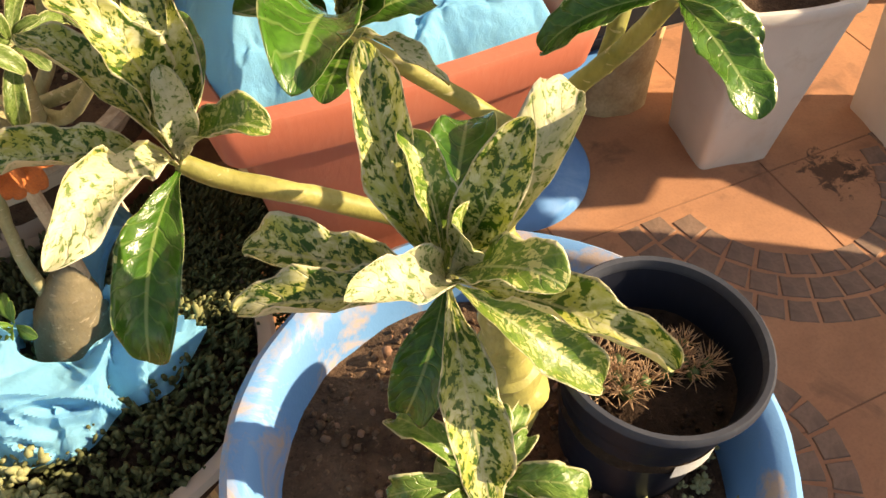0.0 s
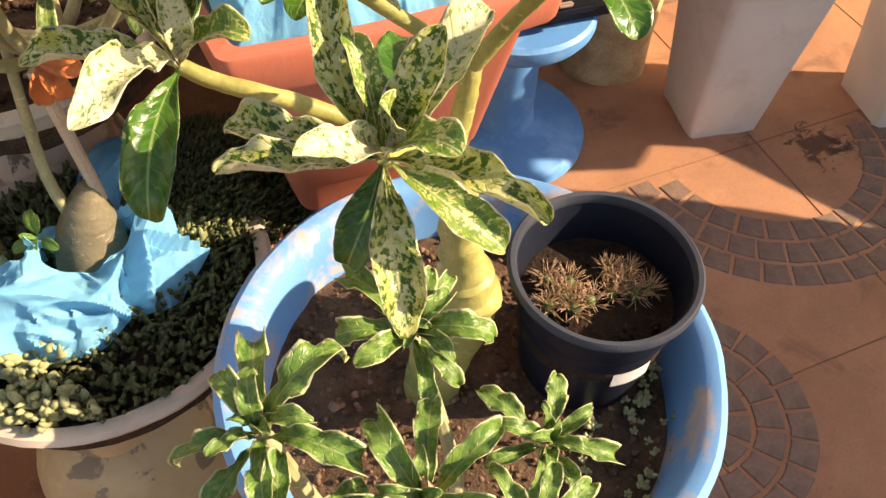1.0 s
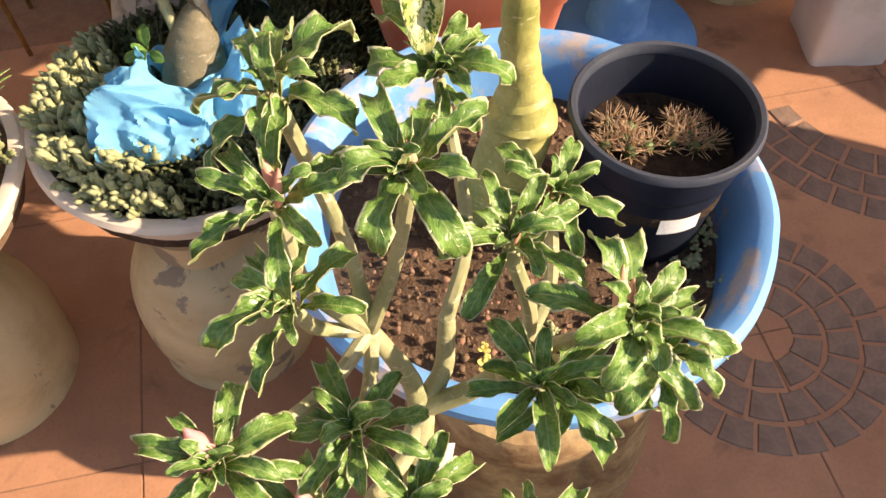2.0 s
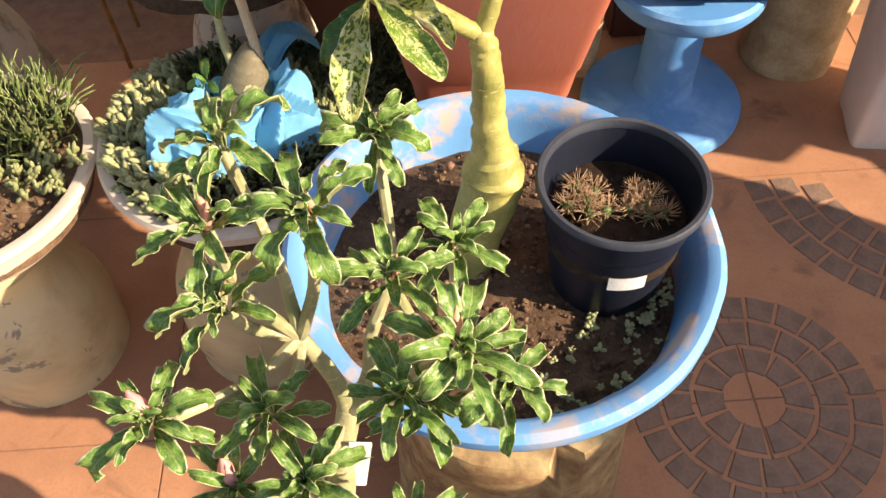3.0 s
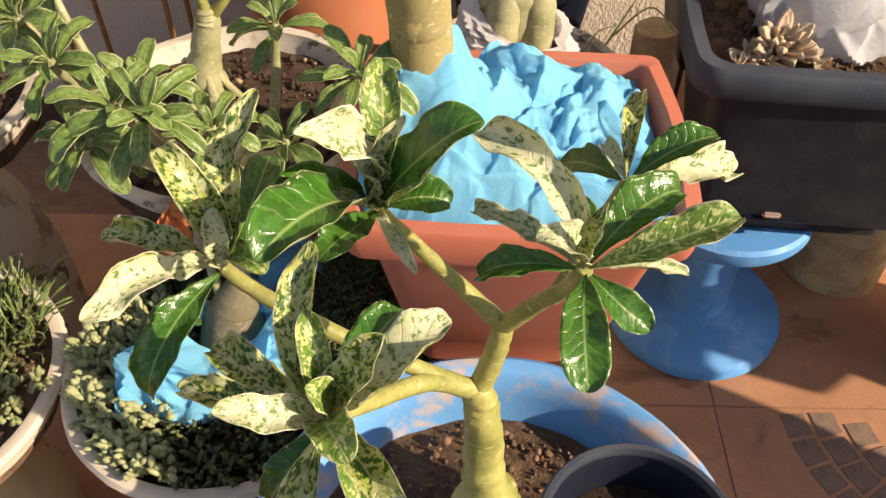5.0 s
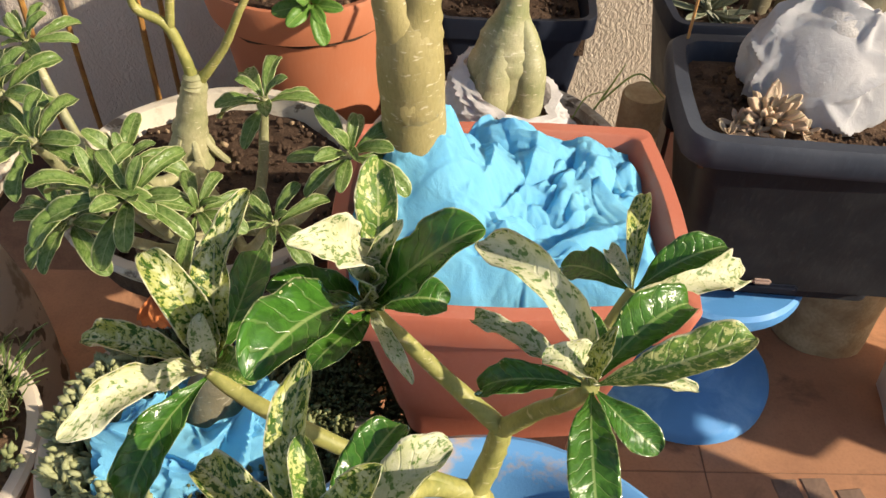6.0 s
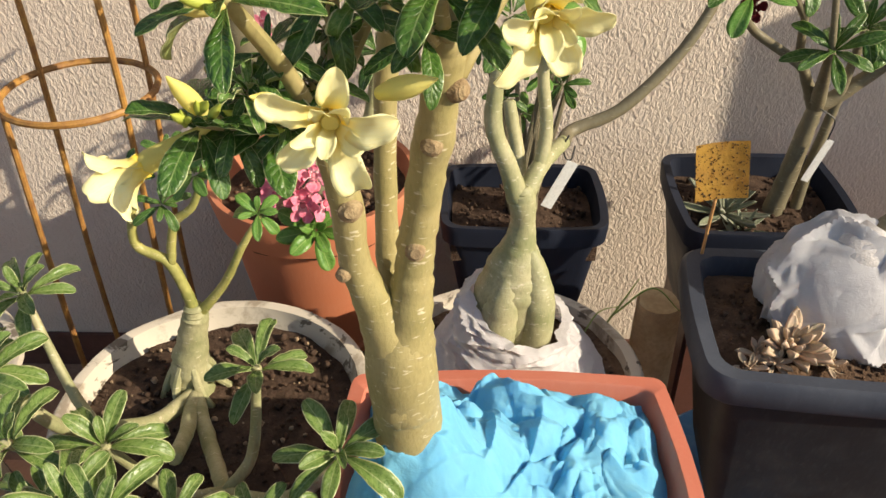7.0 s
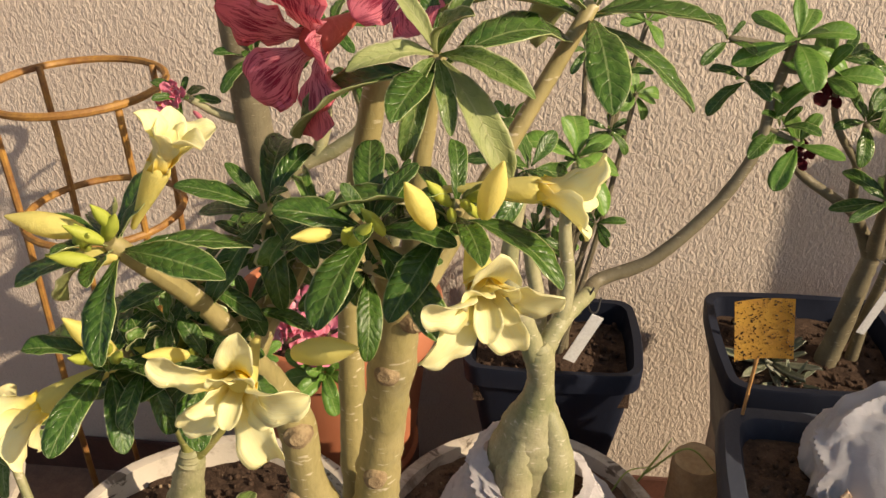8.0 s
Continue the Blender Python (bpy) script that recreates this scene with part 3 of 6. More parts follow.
BALL = [(0, 0, 1), (0.894, 0, 0.447), (0.276, 0.851, 0.447), (-0.724, 0.526, 0.447), (-0.724, -0.526, 0.447), (0.276, -0.851, 0.447), (0.724, 0.526, -0.447), (-0.276, 0.851, -0.447), (-0.894, 0, -0.447), (-0.276, -0.851, -0.447), (0.724, -0.526, -0.447), (0, 0, -1)]
BALL_FACES = [(0, 1, 2), (0, 2, 3), (0, 3, 4), (0, 4, 5), (0, 5, 1), (1, 6, 2), (2, 7, 3), (3, 8, 4), (4, 9, 5), (5, 10, 1), (6, 7, 2), (7, 8, 3), (8, 9, 4), (9, 10, 5), (10, 6, 1), (11, 7, 6), (11, 8, 7), (11, 9, 8), (11, 10, 9), (11, 6, 10)]


def lumps(name, spots, mat, parent, label="", uneven=0.25, seed=1):
    """Many small bodies in one mesh: spots of (place, way, length, girth)."""
    rnd = random.Random(seed)
    vs, fs = [], []
    for p, d, long, girth in spots:
        q = Vector(d).normalized()
        s = q.orthogonal().normalized()
        t = q.cross(s)
        k = len(vs)
        for x, y, z in BALL:
            f = 1 + rnd.uniform(-uneven, uneven)
            vs.append(Vector(p) + (s * x + t * y) * girth * f + q * z * long * f)
        fs += [(a + k, b + k, c + k) for a, b, c in BALL_FACES]
    me = bpy.data.meshes.new(name)
    me.from_pydata(vs, [], fs)
    me.materials.append(mat)
    me.polygons.foreach_set("use_smooth", [True] * len(me.polygons))
    ob = hang(new(name, me), parent)
    return tagged(ob, label, kind="stuff")


def crumbs(parent, at, r, count, seed, mat, size=(0.0015, 0.005), hx=None, hy=None, dome=0.0):
    rnd = random.Random(seed)
    spots = []
    for _ in range(count):
        if hx:
            x, y = rnd.uniform(-hx, hx), rnd.uniform(-hy, hy)
            f = 0.5
        else:
            f, a = math.sqrt(rnd.random()), rnd.uniform(0, 6.28)
            x, y = r * f * math.cos(a), r * f * math.sin(a)
        s = rnd.uniform(*size) * rnd.uniform(0.5, 1)
        spots.append((Vector(at) + Vector((x, y, dome * (1 - f * f) + s * 0.3)), (rnd.uniform(-1, 1), rnd.uniform(-1, 1), rnd.uniform(0.2, 1)), s, s * rnd.uniform(0.6, 1)))
    return lumps("soil_grit", spots, mat, parent, "loose crumbs of earth", 0.35, seed)


def box(lo, hi, bevel=0.0):
    bm = bmesh.new()
    bmesh.ops.create_cube(bm, size=1)
    for v in bm.verts:
        v.co = Vector([(a + b) / 2 + c * (b - a) for a, b, c in zip(lo, hi, v.co)])
    if bevel:
        bmesh.ops.bevel(bm, geom=bm.edges[:], offset=bevel, segments=2, affect="EDGES")
    return bm

# ---- the terrace ----
WALL_Y = 1.18
ground = part("ground", box((-40, -40, -0.3), (40, 40, -0.0014)), GROUT)
tagged(ground, "brown cement bed under the terrace tiles", "ground", kind="structure")
wall = part("wall_north", box((-4.0, WALL_Y, -0.012), (4.0, WALL_Y + 0.2, 3.0)), STUCCO)
tagged(wall, "sunlit beige wall of rough textured stucco", "wall", kind="structure")
skirting = tagged(part("baseboard", box((-4.0, WALL_Y - 0.012, -0.01), (4.0, WALL_Y - 0.002, 0.085), 0.002), SKIRT), "dark red tile skirting along the wall", "baseboard", kind="structure")
# Unseen low wall, added to keep the sun off the tiles.
shade_wall = part("shade_wall_east", box((1.5, -3.2, -0.012), (1.62, -0.36, 1.10)), STUCCO)
tagged(shade_wall, "unseen low stucco wall added to shade the floor", "wall", kind="structure")
# Unseen panel, added as a shade; its hole shapes the sunlit patch on the tiles.
shade_panel = bmesh.new()
loops = []
for outline in (((-0.36, -0.012), (0.39, -0.012), (0.39, 0.70), (0.20, 0.78), (-0.36, 0.78)), ((-0.035, 0.345), (0.025, 0.47), (0.06, 0.57), (0.082, 0.69), (0.115, 0.69), (0.132, 0.54), (0.20, 0.505), (0.19, 0.445), (0.085, 0.40))):
    ring = [shade_panel.verts.new((1.5, y, z)) for y, z in outline]
    loops += [shade_panel.edges.new((ring[k - 1], ring[k])) for k in range(len(ring))]
bmesh.ops.triangle_fill(shade_panel, use_beauty=True, edges=loops)
back = bmesh.ops.extrude_face_region(shade_panel, geom=shade_panel.faces[:])["geom"]
bmesh.ops.translate(shade_panel, vec=(0.02, 0, 0), verts=[v for v in back if isinstance(v, bmesh.types.BMVert)])
bmesh.ops.recalc_face_normals(shade_panel, faces=shade_panel.faces[:])
tagged(part("shade_panel_east", shade_panel, STUCCO, smooth=False), "unseen beige panel added to shade the floor, its opening shaping the sun patch", "wall", kind="structure")
# Unseen block, added to cast the slanting shade low on the house wall.
pier = part("shade_pier_east", box((1.5, 0.75, -0.012), (1.62, WALL_Y, 1.36)), STUCCO)
tagged(pier, "unseen stucco block added to shade the lower house wall", "wall", kind="structure")

# ---- pots and stands ----


def bowl_profile(r, depth, foot, wall=0.014, lip=0.012):
    """Outline of an open bowl from the foot, up outside, over the lip, down inside."""
    pts = [(0.0, 0.0), (foot, 0.0)]
    for k in range(1, 8):
        f = k / 7
        pts.append((foot + (r - lip - foot) * math.sin(f * math.pi / 2) ** 0.8, depth * (0.02 + 0.86 * f)))
    pts += [(r - 0.003, depth * 0.90), (r, depth * 0.95), (r - 0.004, depth * 0.995), (r - wall * 0.6, depth), (r - wall - 0.003, depth * 0.985)]
    pts += [(r - wall - 0.006, depth * 0.8), (r * 0.72, depth * 0.35), (0.0, depth * 0.3)]
    return pts


def wood_stump(at, r, h):
    t = thing("wood_stump", at, "pale weathered cracked log standing under the blue tub", "log")
    prof = [(0, 0), (r * 1.04, 0), (r * 1.0, h * 0.3), (r * 0.97, h * 0.7), (r * 0.98, h - 0.008), (r * 0.94, h), (0, h)]
    bm = lathe(prof, at, 44, 0.008, 4)
    for v in bm.verts:
        d = Vector((v.co.x - at[0], v.co.y - at[1], 0))
        a = math.atan2(d.y, d.x)
        cut = max(0, 1 - abs(((a + 1.35 + 0.06 * math.sin(v.co.z * 40)) + math.pi) % (2 * math.pi) - math.pi) / 0.1)
        v.co -= d * 0.2 * cut
    part("log", bm, STUMP, t)
    return t


def blue_tub():
    t = thing("planter_tub", (0.010, 0.018, 0.285), "wide round blue-painted planter tub with worn rim", "planter", "pots on the terrace")
    prof = [(0, 0.285), (0.135, 0.285), (0.150, 0.30), (0.178, 0.36), (0.196, 0.412), (0.208, 0.428), (0.219, 0.438), (0.2245, 0.452), (0.224, 0.462), (0.217, 0.468), (0.206, 0.467), (0.199, 0.461), (0.192, 0.438), (0.185, 0.40), (0.16, 0.34), (0, 0.33)]
    part("tub", lathe([(q * 0.972, z) for q, z in prof], (0.010, 0.018, 0), 80, 0.0018, 2), BLUE_WORN, t)
    part("soil", ground_disc((0.010, 0.018, 0.402), 0.182, 0.012, 0.006, 3, 22, 64), TUB_SOIL, t, "dry brown crumbly soil")
    crumbs(t, (0.010, 0.018, 0.404), 0.172, 900, 8, SOIL, (0.0015, 0.006), dome=0.01)
    rnd = random.Random(31)
    spots = []
    for _ in range(80):
        a, r = rnd.uniform(-1.75, 0.3), 0.185 - 0.085 * rnd.random() ** 1.6
        p = Vector((0.012 + r * math.cos(a), 0.018 + r * math.sin(a), 0.414))
        s = rnd.uniform(0.45, 0.85)
        for k in range(rnd.randint(4, 8)):
            b = k * 1.047 + a + rnd.uniform(-0.5, 0.5)
            reach, up = rnd.uniform(0.5, 1.15), rnd.uniform(0.2, 1.1)
            spots.append((p + Vector((math.cos(b), math.sin(b), up)) * 0.005 * s * reach, (math.cos(b), math.sin(b), up), 0.0050 * s * reach, 0.0030 * s))
        spots.append((p + Vector((0, 0, 0.003)), (0, 0, 1), 0.004 * s, 0.003 * s))
    crumbs(t, (0.010, 0.018, 0.412), 0.165, 160, 77, RED_LITTER, (0.002, 0.006), dome=0.008)
    lumps("seedling_carpet", spots, PALE_SEDUM, t, "tiny pale green succulent seedlings", 0.2, 3)
    return t


def nursery_pot():
    x, y = 0.1165, 0.006
    t = thing("nursery_pot", (x, y, 0.41), "round black plastic nursery pot with dark soil and two cacti", "pot", "pots on the terrace")
    prof = [(0, 0.408), (0.056, 0.408), (0.058, 0.412), (0.069, 0.505), (0.0715, 0.507), (0.0725, 0.514), (0.0790, 0.538), (0.0800, 0.544), (0.0785, 0.5465), (0.0755, 0.545), (0.0725, 0.530), (0.0685, 0.512), (0.066, 0.495), (0, 0.485)]
    part("pot", lathe([(q * 0.963, z + 0.05 * (z - 0.408)) for q, z in prof], (x, y, 0), 72), BLACK, t)
    lip = [(0.0710, 0.5470), (0.0768, 0.5476), (0.0790, 0.5500), (0.0786, 0.5540), (0.0766, 0.5562), (0.0728, 0.5556), (0.0708, 0.5510), (0.0710, 0.5470)]
    ring = lathe(lip, (x, y, 0), 72)
    bmesh.ops.delete(ring, geom=[f for f in ring.faces if len(f.verts) > 8], context="FACES_ONLY")
    part("rim", ring, GREY_RIM, t, "dusty rolled rim")
    part("soil", ground_disc((x, y, 0.508), 0.0645, 0.004, 0.004, 9, 12, 40), PEAT, t, "dark damp soil")
    crumbs(t, (x, y, 0.510), 0.058, 260, 5, PEAT, (0.001, 0.004))
    bm = patch(8, 3, lambda u, v: (Vector((x + 0.0648 * math.sin((u - 0.5) * 0.55 + 0.02), y - 0.0648 * math.cos((u - 0.5) * 0.55 + 0.02), 0.472 + 0.019 * v)), Vector((0, -1, 0.0))), lambda u, v, p: 0.0008)
    part("sticker", bm, TAG, t, "blank white paper label")
    return t


def cactus(at, r, seed):
    rnd = random.Random(seed)
    t = thing("cactus", at, "small clumped green cactus with straw-coloured spines", "cactus", "cacti in the black pot")
    heads = []
    for k in range(7):
        a, d = k * 2.4, r * 0.36 * math.sqrt(k)
        heads.append(Vector(at) + Vector((math.cos(a) * d, math.sin(a) * d, r * 0.34 - 0.04 * d)))
    spots = [(h, (0, 0, 1), r * 0.33, r * 0.26) for h in heads]
    lumps("body", spots, CACTUS, t, "green ribbed body", 0.08, seed)
    spines = []
    for h in heads:
        for _ in range(46):
            d = Vector((rnd.gauss(0, 1), rnd.gauss(0, 1), abs(rnd.gauss(0, 0.9)) + 0.15)).normalized()
            spines.append((h + d * r * 0.48, d + Vector((rnd.uniform(-0.4, 0.4), rnd.uniform(-0.4, 0.4), 0)), r * rnd.uniform(0.2, 0.42), 0.00040))
    lumps("spine_cover", spines, SPINE, t, "straw-coloured spines", 0.1, seed)
    return t


def square_planter():
    cx, cy = 0.030, 0.350
    t = thing("square_planter", (cx, cy, 0.40), "square terracotta-coloured plastic planter with thick bowed rim", "planter", "pots on the terrace")
    b = 0.008
    levels = [(0.094, 0.072, 0.02, 0.004, 0.402), (0.096, 0.074, 0.02, 0.004, 0.40), (0.103, 0.080, 0.022, 0.005, 0.445), (0.106, 0.083, 0.022, 0.005, 0.449), (0.134, 0.112, 0.022, 0.007, 0.614), (0.136, 0.114, 0.022, 0.008, 0.618), (0.150, 0.126, 0.016, b, 0.620), (0.152, 0.128, 0.016, b, 0.624), (0.156, 0.132, 0.014, b, 0.657), (0.154, 0.130, 0.013, b, 0.662), (0.141, 0.117, 0.012, b, 0.663), (0.139, 0.115, 0.012, b, 0.661), (0.128, 0.105, 0.02, 0.007, 0.60), (0.10, 0.08, 0.02, 0.006, 0.5)]
    part("planter", loft(levels, (cx, cy, 0)), TERRACOTTA, t)
    part("soil", box((cx - 0.11, cy - 0.085, 0.56), (cx + 0.11, cy + 0.085, 0.58)), SOIL, t)
    return t


def billow(x, y, seed=0.0):
    """Soft rounded puckers of a stuffed cloth with pinched valleys, about 0 to 1."""
    q = Vector((x, y, 0.0))
    q += Vector((noise.noise(q * 11 + Vector((seed, 0, 0))), noise.noise(q * 11 + Vector((0, seed, 7))), 0)) * 0.030
    total = 0.0
    for f, amp, turn in ((17.0, 0.60, 0.6), (19.0, 0.45, 2.1), (38.0, 0.26, 1.2), (75.0, 0.07, 2.7)):
        u, w = q.x * math.cos(turn) + q.y * math.sin(turn), q.y * math.cos(turn) - q.x * math.sin(turn)
        n = noise.noise(Vector((u * f * 0.62, w * f * 1.1, seed + turn * 3)))
        total += amp * min(1.0, abs(n) * 2.2) ** 0.8
    return total


def crumpled_cloth(name, place, rows, label, mat, n=90, fine=0.006, scale=30, seed=0.0, puff=0.0):
    """A crumpled cloth: place(u, v) lays the sheet, its folds stand out from it."""

    def height(u, v, p):
        edge = min(1.0, min(u, v, 1 - u, 1 - v) * 9)
        return (folded(p.x, p.y, rows) + fine * creased(p, scale, seed) + (puff * billow(p.x, p.y, seed) if puff else 0.0)) * (0.35 + 0.65 * edge)

    bm = patch(n, n, place, height)
    bmesh.ops.solidify(bm, geom=bm.faces[:], thickness=0.0012)
    return tagged(part(name, bm, mat), label, "cloth")


def blue_wrap():
    cx, cy, hx, hy = 0.030, 0.350, 0.1425, 0.1185
    tx, ty = -0.053, 0.315

    def place(u, v):
        x, y = (u * 2 - 1), (v * 2 - 1)
        px, py = cx + x * hx, cy + y * hy
        d = math.hypot(px - tx, py - ty)
        climb = max(0.0, min(1.0, 1 - (d - 0.030) / 0.085))
        rise = 0.012 * (1 - x * x) * (1 - y * y) + 0.088 * climb ** 1.8 + 0.03 * math.exp(-(((px - 0.03) / 0.07) ** 2 + ((py - 0.40) / 0.05) ** 2))
        sag = -0.018 * max(0.0, max(abs(x), abs(y)) - 0.86) / 0.14
        return Vector((px, py, 0.636 + rise + sag)), Vector((0, 0, 1))

    box_of = (cx - hx, cx + hx, cy - hy, cy + hy)
    rows = fold_set(26, 8, *box_of, 40, 45, (0.045, 0.11), (0.020, 0.040), (0.008, 0.018)) + fold_set(44, 9, *box_of, 120, 70, (0.02, 0.06), (0.012, 0.026), (0.004, 0.012))
    rows += fold_set(22, 21, cx - hx, cx + 0.02, cy - hy, cy, 50, 35, (0.05, 0.11), (0.014, 0.03), (0.008, 0.017))
    return crumpled_cloth("blue_cloth", place, rows, "bright blue crumpled cloth packed round the trunk", BLUE_CLOTH, 230, 0.003, 34, 4.0, 0.030)


def pedestal_stand(x, y, h=0.295, r=0.125):
    t = thing("plant_stand", (x, y, 0), "blue-painted round pedestal plant stand on tiles", "plant stand")
    part("base", lathe([(0, 0), (0.142, 0), (0.150, 0.008), (0.150, 0.024), (0.142, 0.034), (0.075, 0.045), (0.058, 0.052), (0, 0.052)], (x, y, 0), 56, 0.001), BLUE_PAINT, t)
    part("column", lathe([(0, 0.05), (0.056, 0.05), (0.052, 0.07), (0.050, h - 0.06), (0.056, h - 0.045), (0, h - 0.045)], (x, y, 0), 40, 0.001), BLUE_PAINT, t)
    part("top", lathe([(0, h - 0.046), (0.06, h - 0.046), (r - 0.008, h - 0.036), (r, h - 0.024), (r, h - 0.006), (r - 0.006, h), (0, h)], (x, y, 0), 56, 0.001), BLUE_PAINT, t)
    return t


def trough():
    cx, cy = 0.464, 0.640
    t = thing("trough_planter", (cx, cy, 0.296), "long black plastic trough planter with dusty grey rim", "planter", "pots on the terrace")
    m = Matrix.Translation((cx, cy, 0)) @ Matrix.Rotation(radians(-5), 4, "Z")
    levels = [(0.125, 0.050, 0.02, 0, 0.298), (0.127, 0.052, 0.02, 0, 0.296), (0.128, 0.053, 0.02, 0, 0.334), (0.152, 0.080, 0.02, 0, 0.336), (0.176, 0.102, 0.03, 0.003, 0.48), (0.185, 0.110, 0.03, 0.003, 0.562), (0.187, 0.112, 0.03, 0.003, 0.566)]
    part("trough", loft(levels + [(0.18, 0.10, 0.03, 0.003, 0.567), (0.145, 0.06, 0.02, 0, 0.32)]), DUSTY, t, "", m)
    rim = [(0.186, 0.111, 0.03, 0.003, 0.568), (0.203, 0.123, 0.036, 0.004, 0.569), (0.208, 0.128, 0.036, 0.004, 0.577), (0.207, 0.127, 0.036, 0.004, 0.602), (0.202, 0.122, 0.034, 0.004, 0.608), (0.186, 0.106, 0.028, 0.003, 0.607), (0.182, 0.102, 0.028, 0.003, 0.598), (0.178, 0.100, 0.028, 0.003, 0.569)]
    bm = loft(rim)
    bmesh.ops.delete(bm, geom=sorted(bm.faces, key=lambda f: -len(f.verts))[:2], context="FACES_ONLY")
    part("rim", bm, GREY_RIM, t, "dusty grey rolled rim", m)
    part("hook_slot", box((-0.085, -0.088, 0.332), (0.005, -0.070, 0.348), 0.004), BLACK, t, "recessed slot plate at the base", m)
    part("drain_plug", box((-0.060, -0.090, 0.350), (-0.034, -0.078, 0.358), 0.003), PLUG, t, "small dull pink drain plug", m)
    part("soil", ground_disc((0, 0, 0.580), 0, 0.008, 0.008, 2, 16, 72, 0.180, 0.101), TUB_SOIL, t, "dry brown soil", m)
    crumbs(t, (cx, cy, 0.586), 0, 420, 6, TUB_SOIL, (0.002, 0.007), 0.165, 0.085)
    return t


def black_square_pot(cx, cy, hx, hy, top, low, label, seed):
    t = thing("square_pot", (cx, cy, low), label, "pot", "black square pots")
    levels = [(hx * 0.72, hy * 0.72, 0.02, 0, low + 0.002), (hx * 0.73, hy * 0.73, 0.02, 0, low), (hx * 0.92, hy * 0.92, 0.025, 0.003, top - 0.035), (hx * 0.985, hy * 0.985, 0.028, 0.004, top - 0.032), (hx, hy, 0.028, 0.004, top - 0.004), (hx * 0.985, hy * 0.985, 0.026, 0.004, top), (hx * 0.90, hy * 0.90, 0.022, 0.003, top - 0.001), (hx * 0.87, hy * 0.87, 0.022, 0.003, top - 0.03), (hx * 0.7, hy * 0.7, 0.02, 0, low + 0.02)]
    part("pot", loft(levels, (cx, cy, 0)), BLACK, t)
    part("soil", ground_disc((cx, cy, top - 0.035), 0, 0.006, 0.006, seed, 12, 48, hx * 0.87, hy * 0.87), DARK_SOIL, t)
    crumbs(t, (cx, cy, top - 0.03), 0, 200, seed, DARK_SOIL, (0.002, 0.007), hx * 0.8, hy * 0.8)
    return t


def hidden_block(name, x, y, w, d, h, label):
    t = tagged(part(name, box((x - w, y - d, 0), (x + w, y + d, h), 0.006), SKIRT), label, "block")
    return t


def chalice(x, y, r, top, label, mats, foot_r=0.135, depth=0.13, seed=0, soil=SOIL, fill=0.02, shift=(0.0, 0.0)):
    """A bowl on a short neck and a domed foot."""
    t = thing("pedestal_bowl", (x, y, 0), label, "planter", "pots on the terrace")
    low = top - depth
    dome = low - 0.035
    part("bowl", lathe([(q, z + low) for q, z in bowl_profile(r, depth, 0.06)], (x, y, 0), 64, 0.0022, seed), mats[0], t)
    foot = [(0, 0), (foot_r * 0.96, 0)]
    for k in range(12):
        a = radians(-24 + k * 9.6)
        foot.append((0.045 + (foot_r - 0.045) * math.cos(a) ** 0.85, dome * (0.36 + 0.66 * math.sin(a))))
    foot += [(0.062, low + 0.012), (0, low + 0.012)]
    part("foot", lathe(foot, (x + shift[0], y + shift[1], 0), 56, 0.002, seed + 1), mats[1], t, "domed foot with flaking cream paint")
    part("soil", ground_disc((x, y, top - fill), r - 0.018, 0.006, 0.006, seed, 16, 56), soil, t)
    crumbs(t, (x, y, top - fill + 0.004), r - 0.03, 420, seed + 2, soil, (0.002, 0.007), dome=0.004)
    if seed > 2:
        crumbs(t, (x, y, top - fill + 0.005), r - 0.03, 80, seed + 12, LITTER, (0.001, 0.006), dome=0.004)
    return t


def tapered_bag(x, y, w, d, h, turn, label):
    t = thing("white_planter", (x, y, 0), label, "planter", "white tapered planters")
    m = Matrix.Translation((x, y, 0)) @ Matrix.Rotation(radians(turn), 4, "Z")
    levels = [(w * 0.68, d * 0.68, 0.012, 0, 0.002), (w * 0.70, d * 0.70, 0.012, 0.0, 0.0), (w * 0.80, d * 0.80, 0.014, 0.003, h * 0.35), (w, d, 0.016, 0.006, h * 0.97), (w, d, 0.016, 0.006, h), (w * 0.93, d * 0.93, 0.014, 0.006, h), (w * 0.9, d * 0.9, 0.014, 0.004, h * 0.9), (w * 0.75, d * 0.75, 0.012, 0, h * 0.8)]
    bm = loft(levels)
    for v in bm.verts:
        v.co += Vector((noise.noise(v.co * 16), noise.noise(v.co * 16 + Vector((4, 0, 0))), 0)) * 0.004
    part("pot", bm, PLASTER, t, "", m)
    edge = loft([(w * 0.93, d * 0.93, 0.014, 0.006, h * 0.955), (w * 1.03, d * 1.03, 0.016, 0.006, h * 0.957), (w * 1.04, d * 1.04, 0.016, 0.006, h * 0.965), (w * 1.04, d * 1.04, 0.016, 0.006, h * 1.012), (w * 1.02, d * 1.02, 0.016, 0.006, h * 1.022), (w * 0.93, d * 0.93, 0.014, 0.006, h * 1.02), (w * 0.91, d * 0.91, 0.014, 0.006, h * 1.0)])
    bmesh.ops.delete(edge, geom=sorted(edge.faces, key=lambda f: -len(f.verts))[:2], context="FACES_ONLY")
    part("rim", edge, PLASTER, t, "thick rim", m)
    part("soil", ground_disc((0, 0, h * 0.93), 0, 0.006, 0.006, 2, 10, 40, w * 0.89, d * 0.89), DARK_SOIL, t, "", m)
    return t


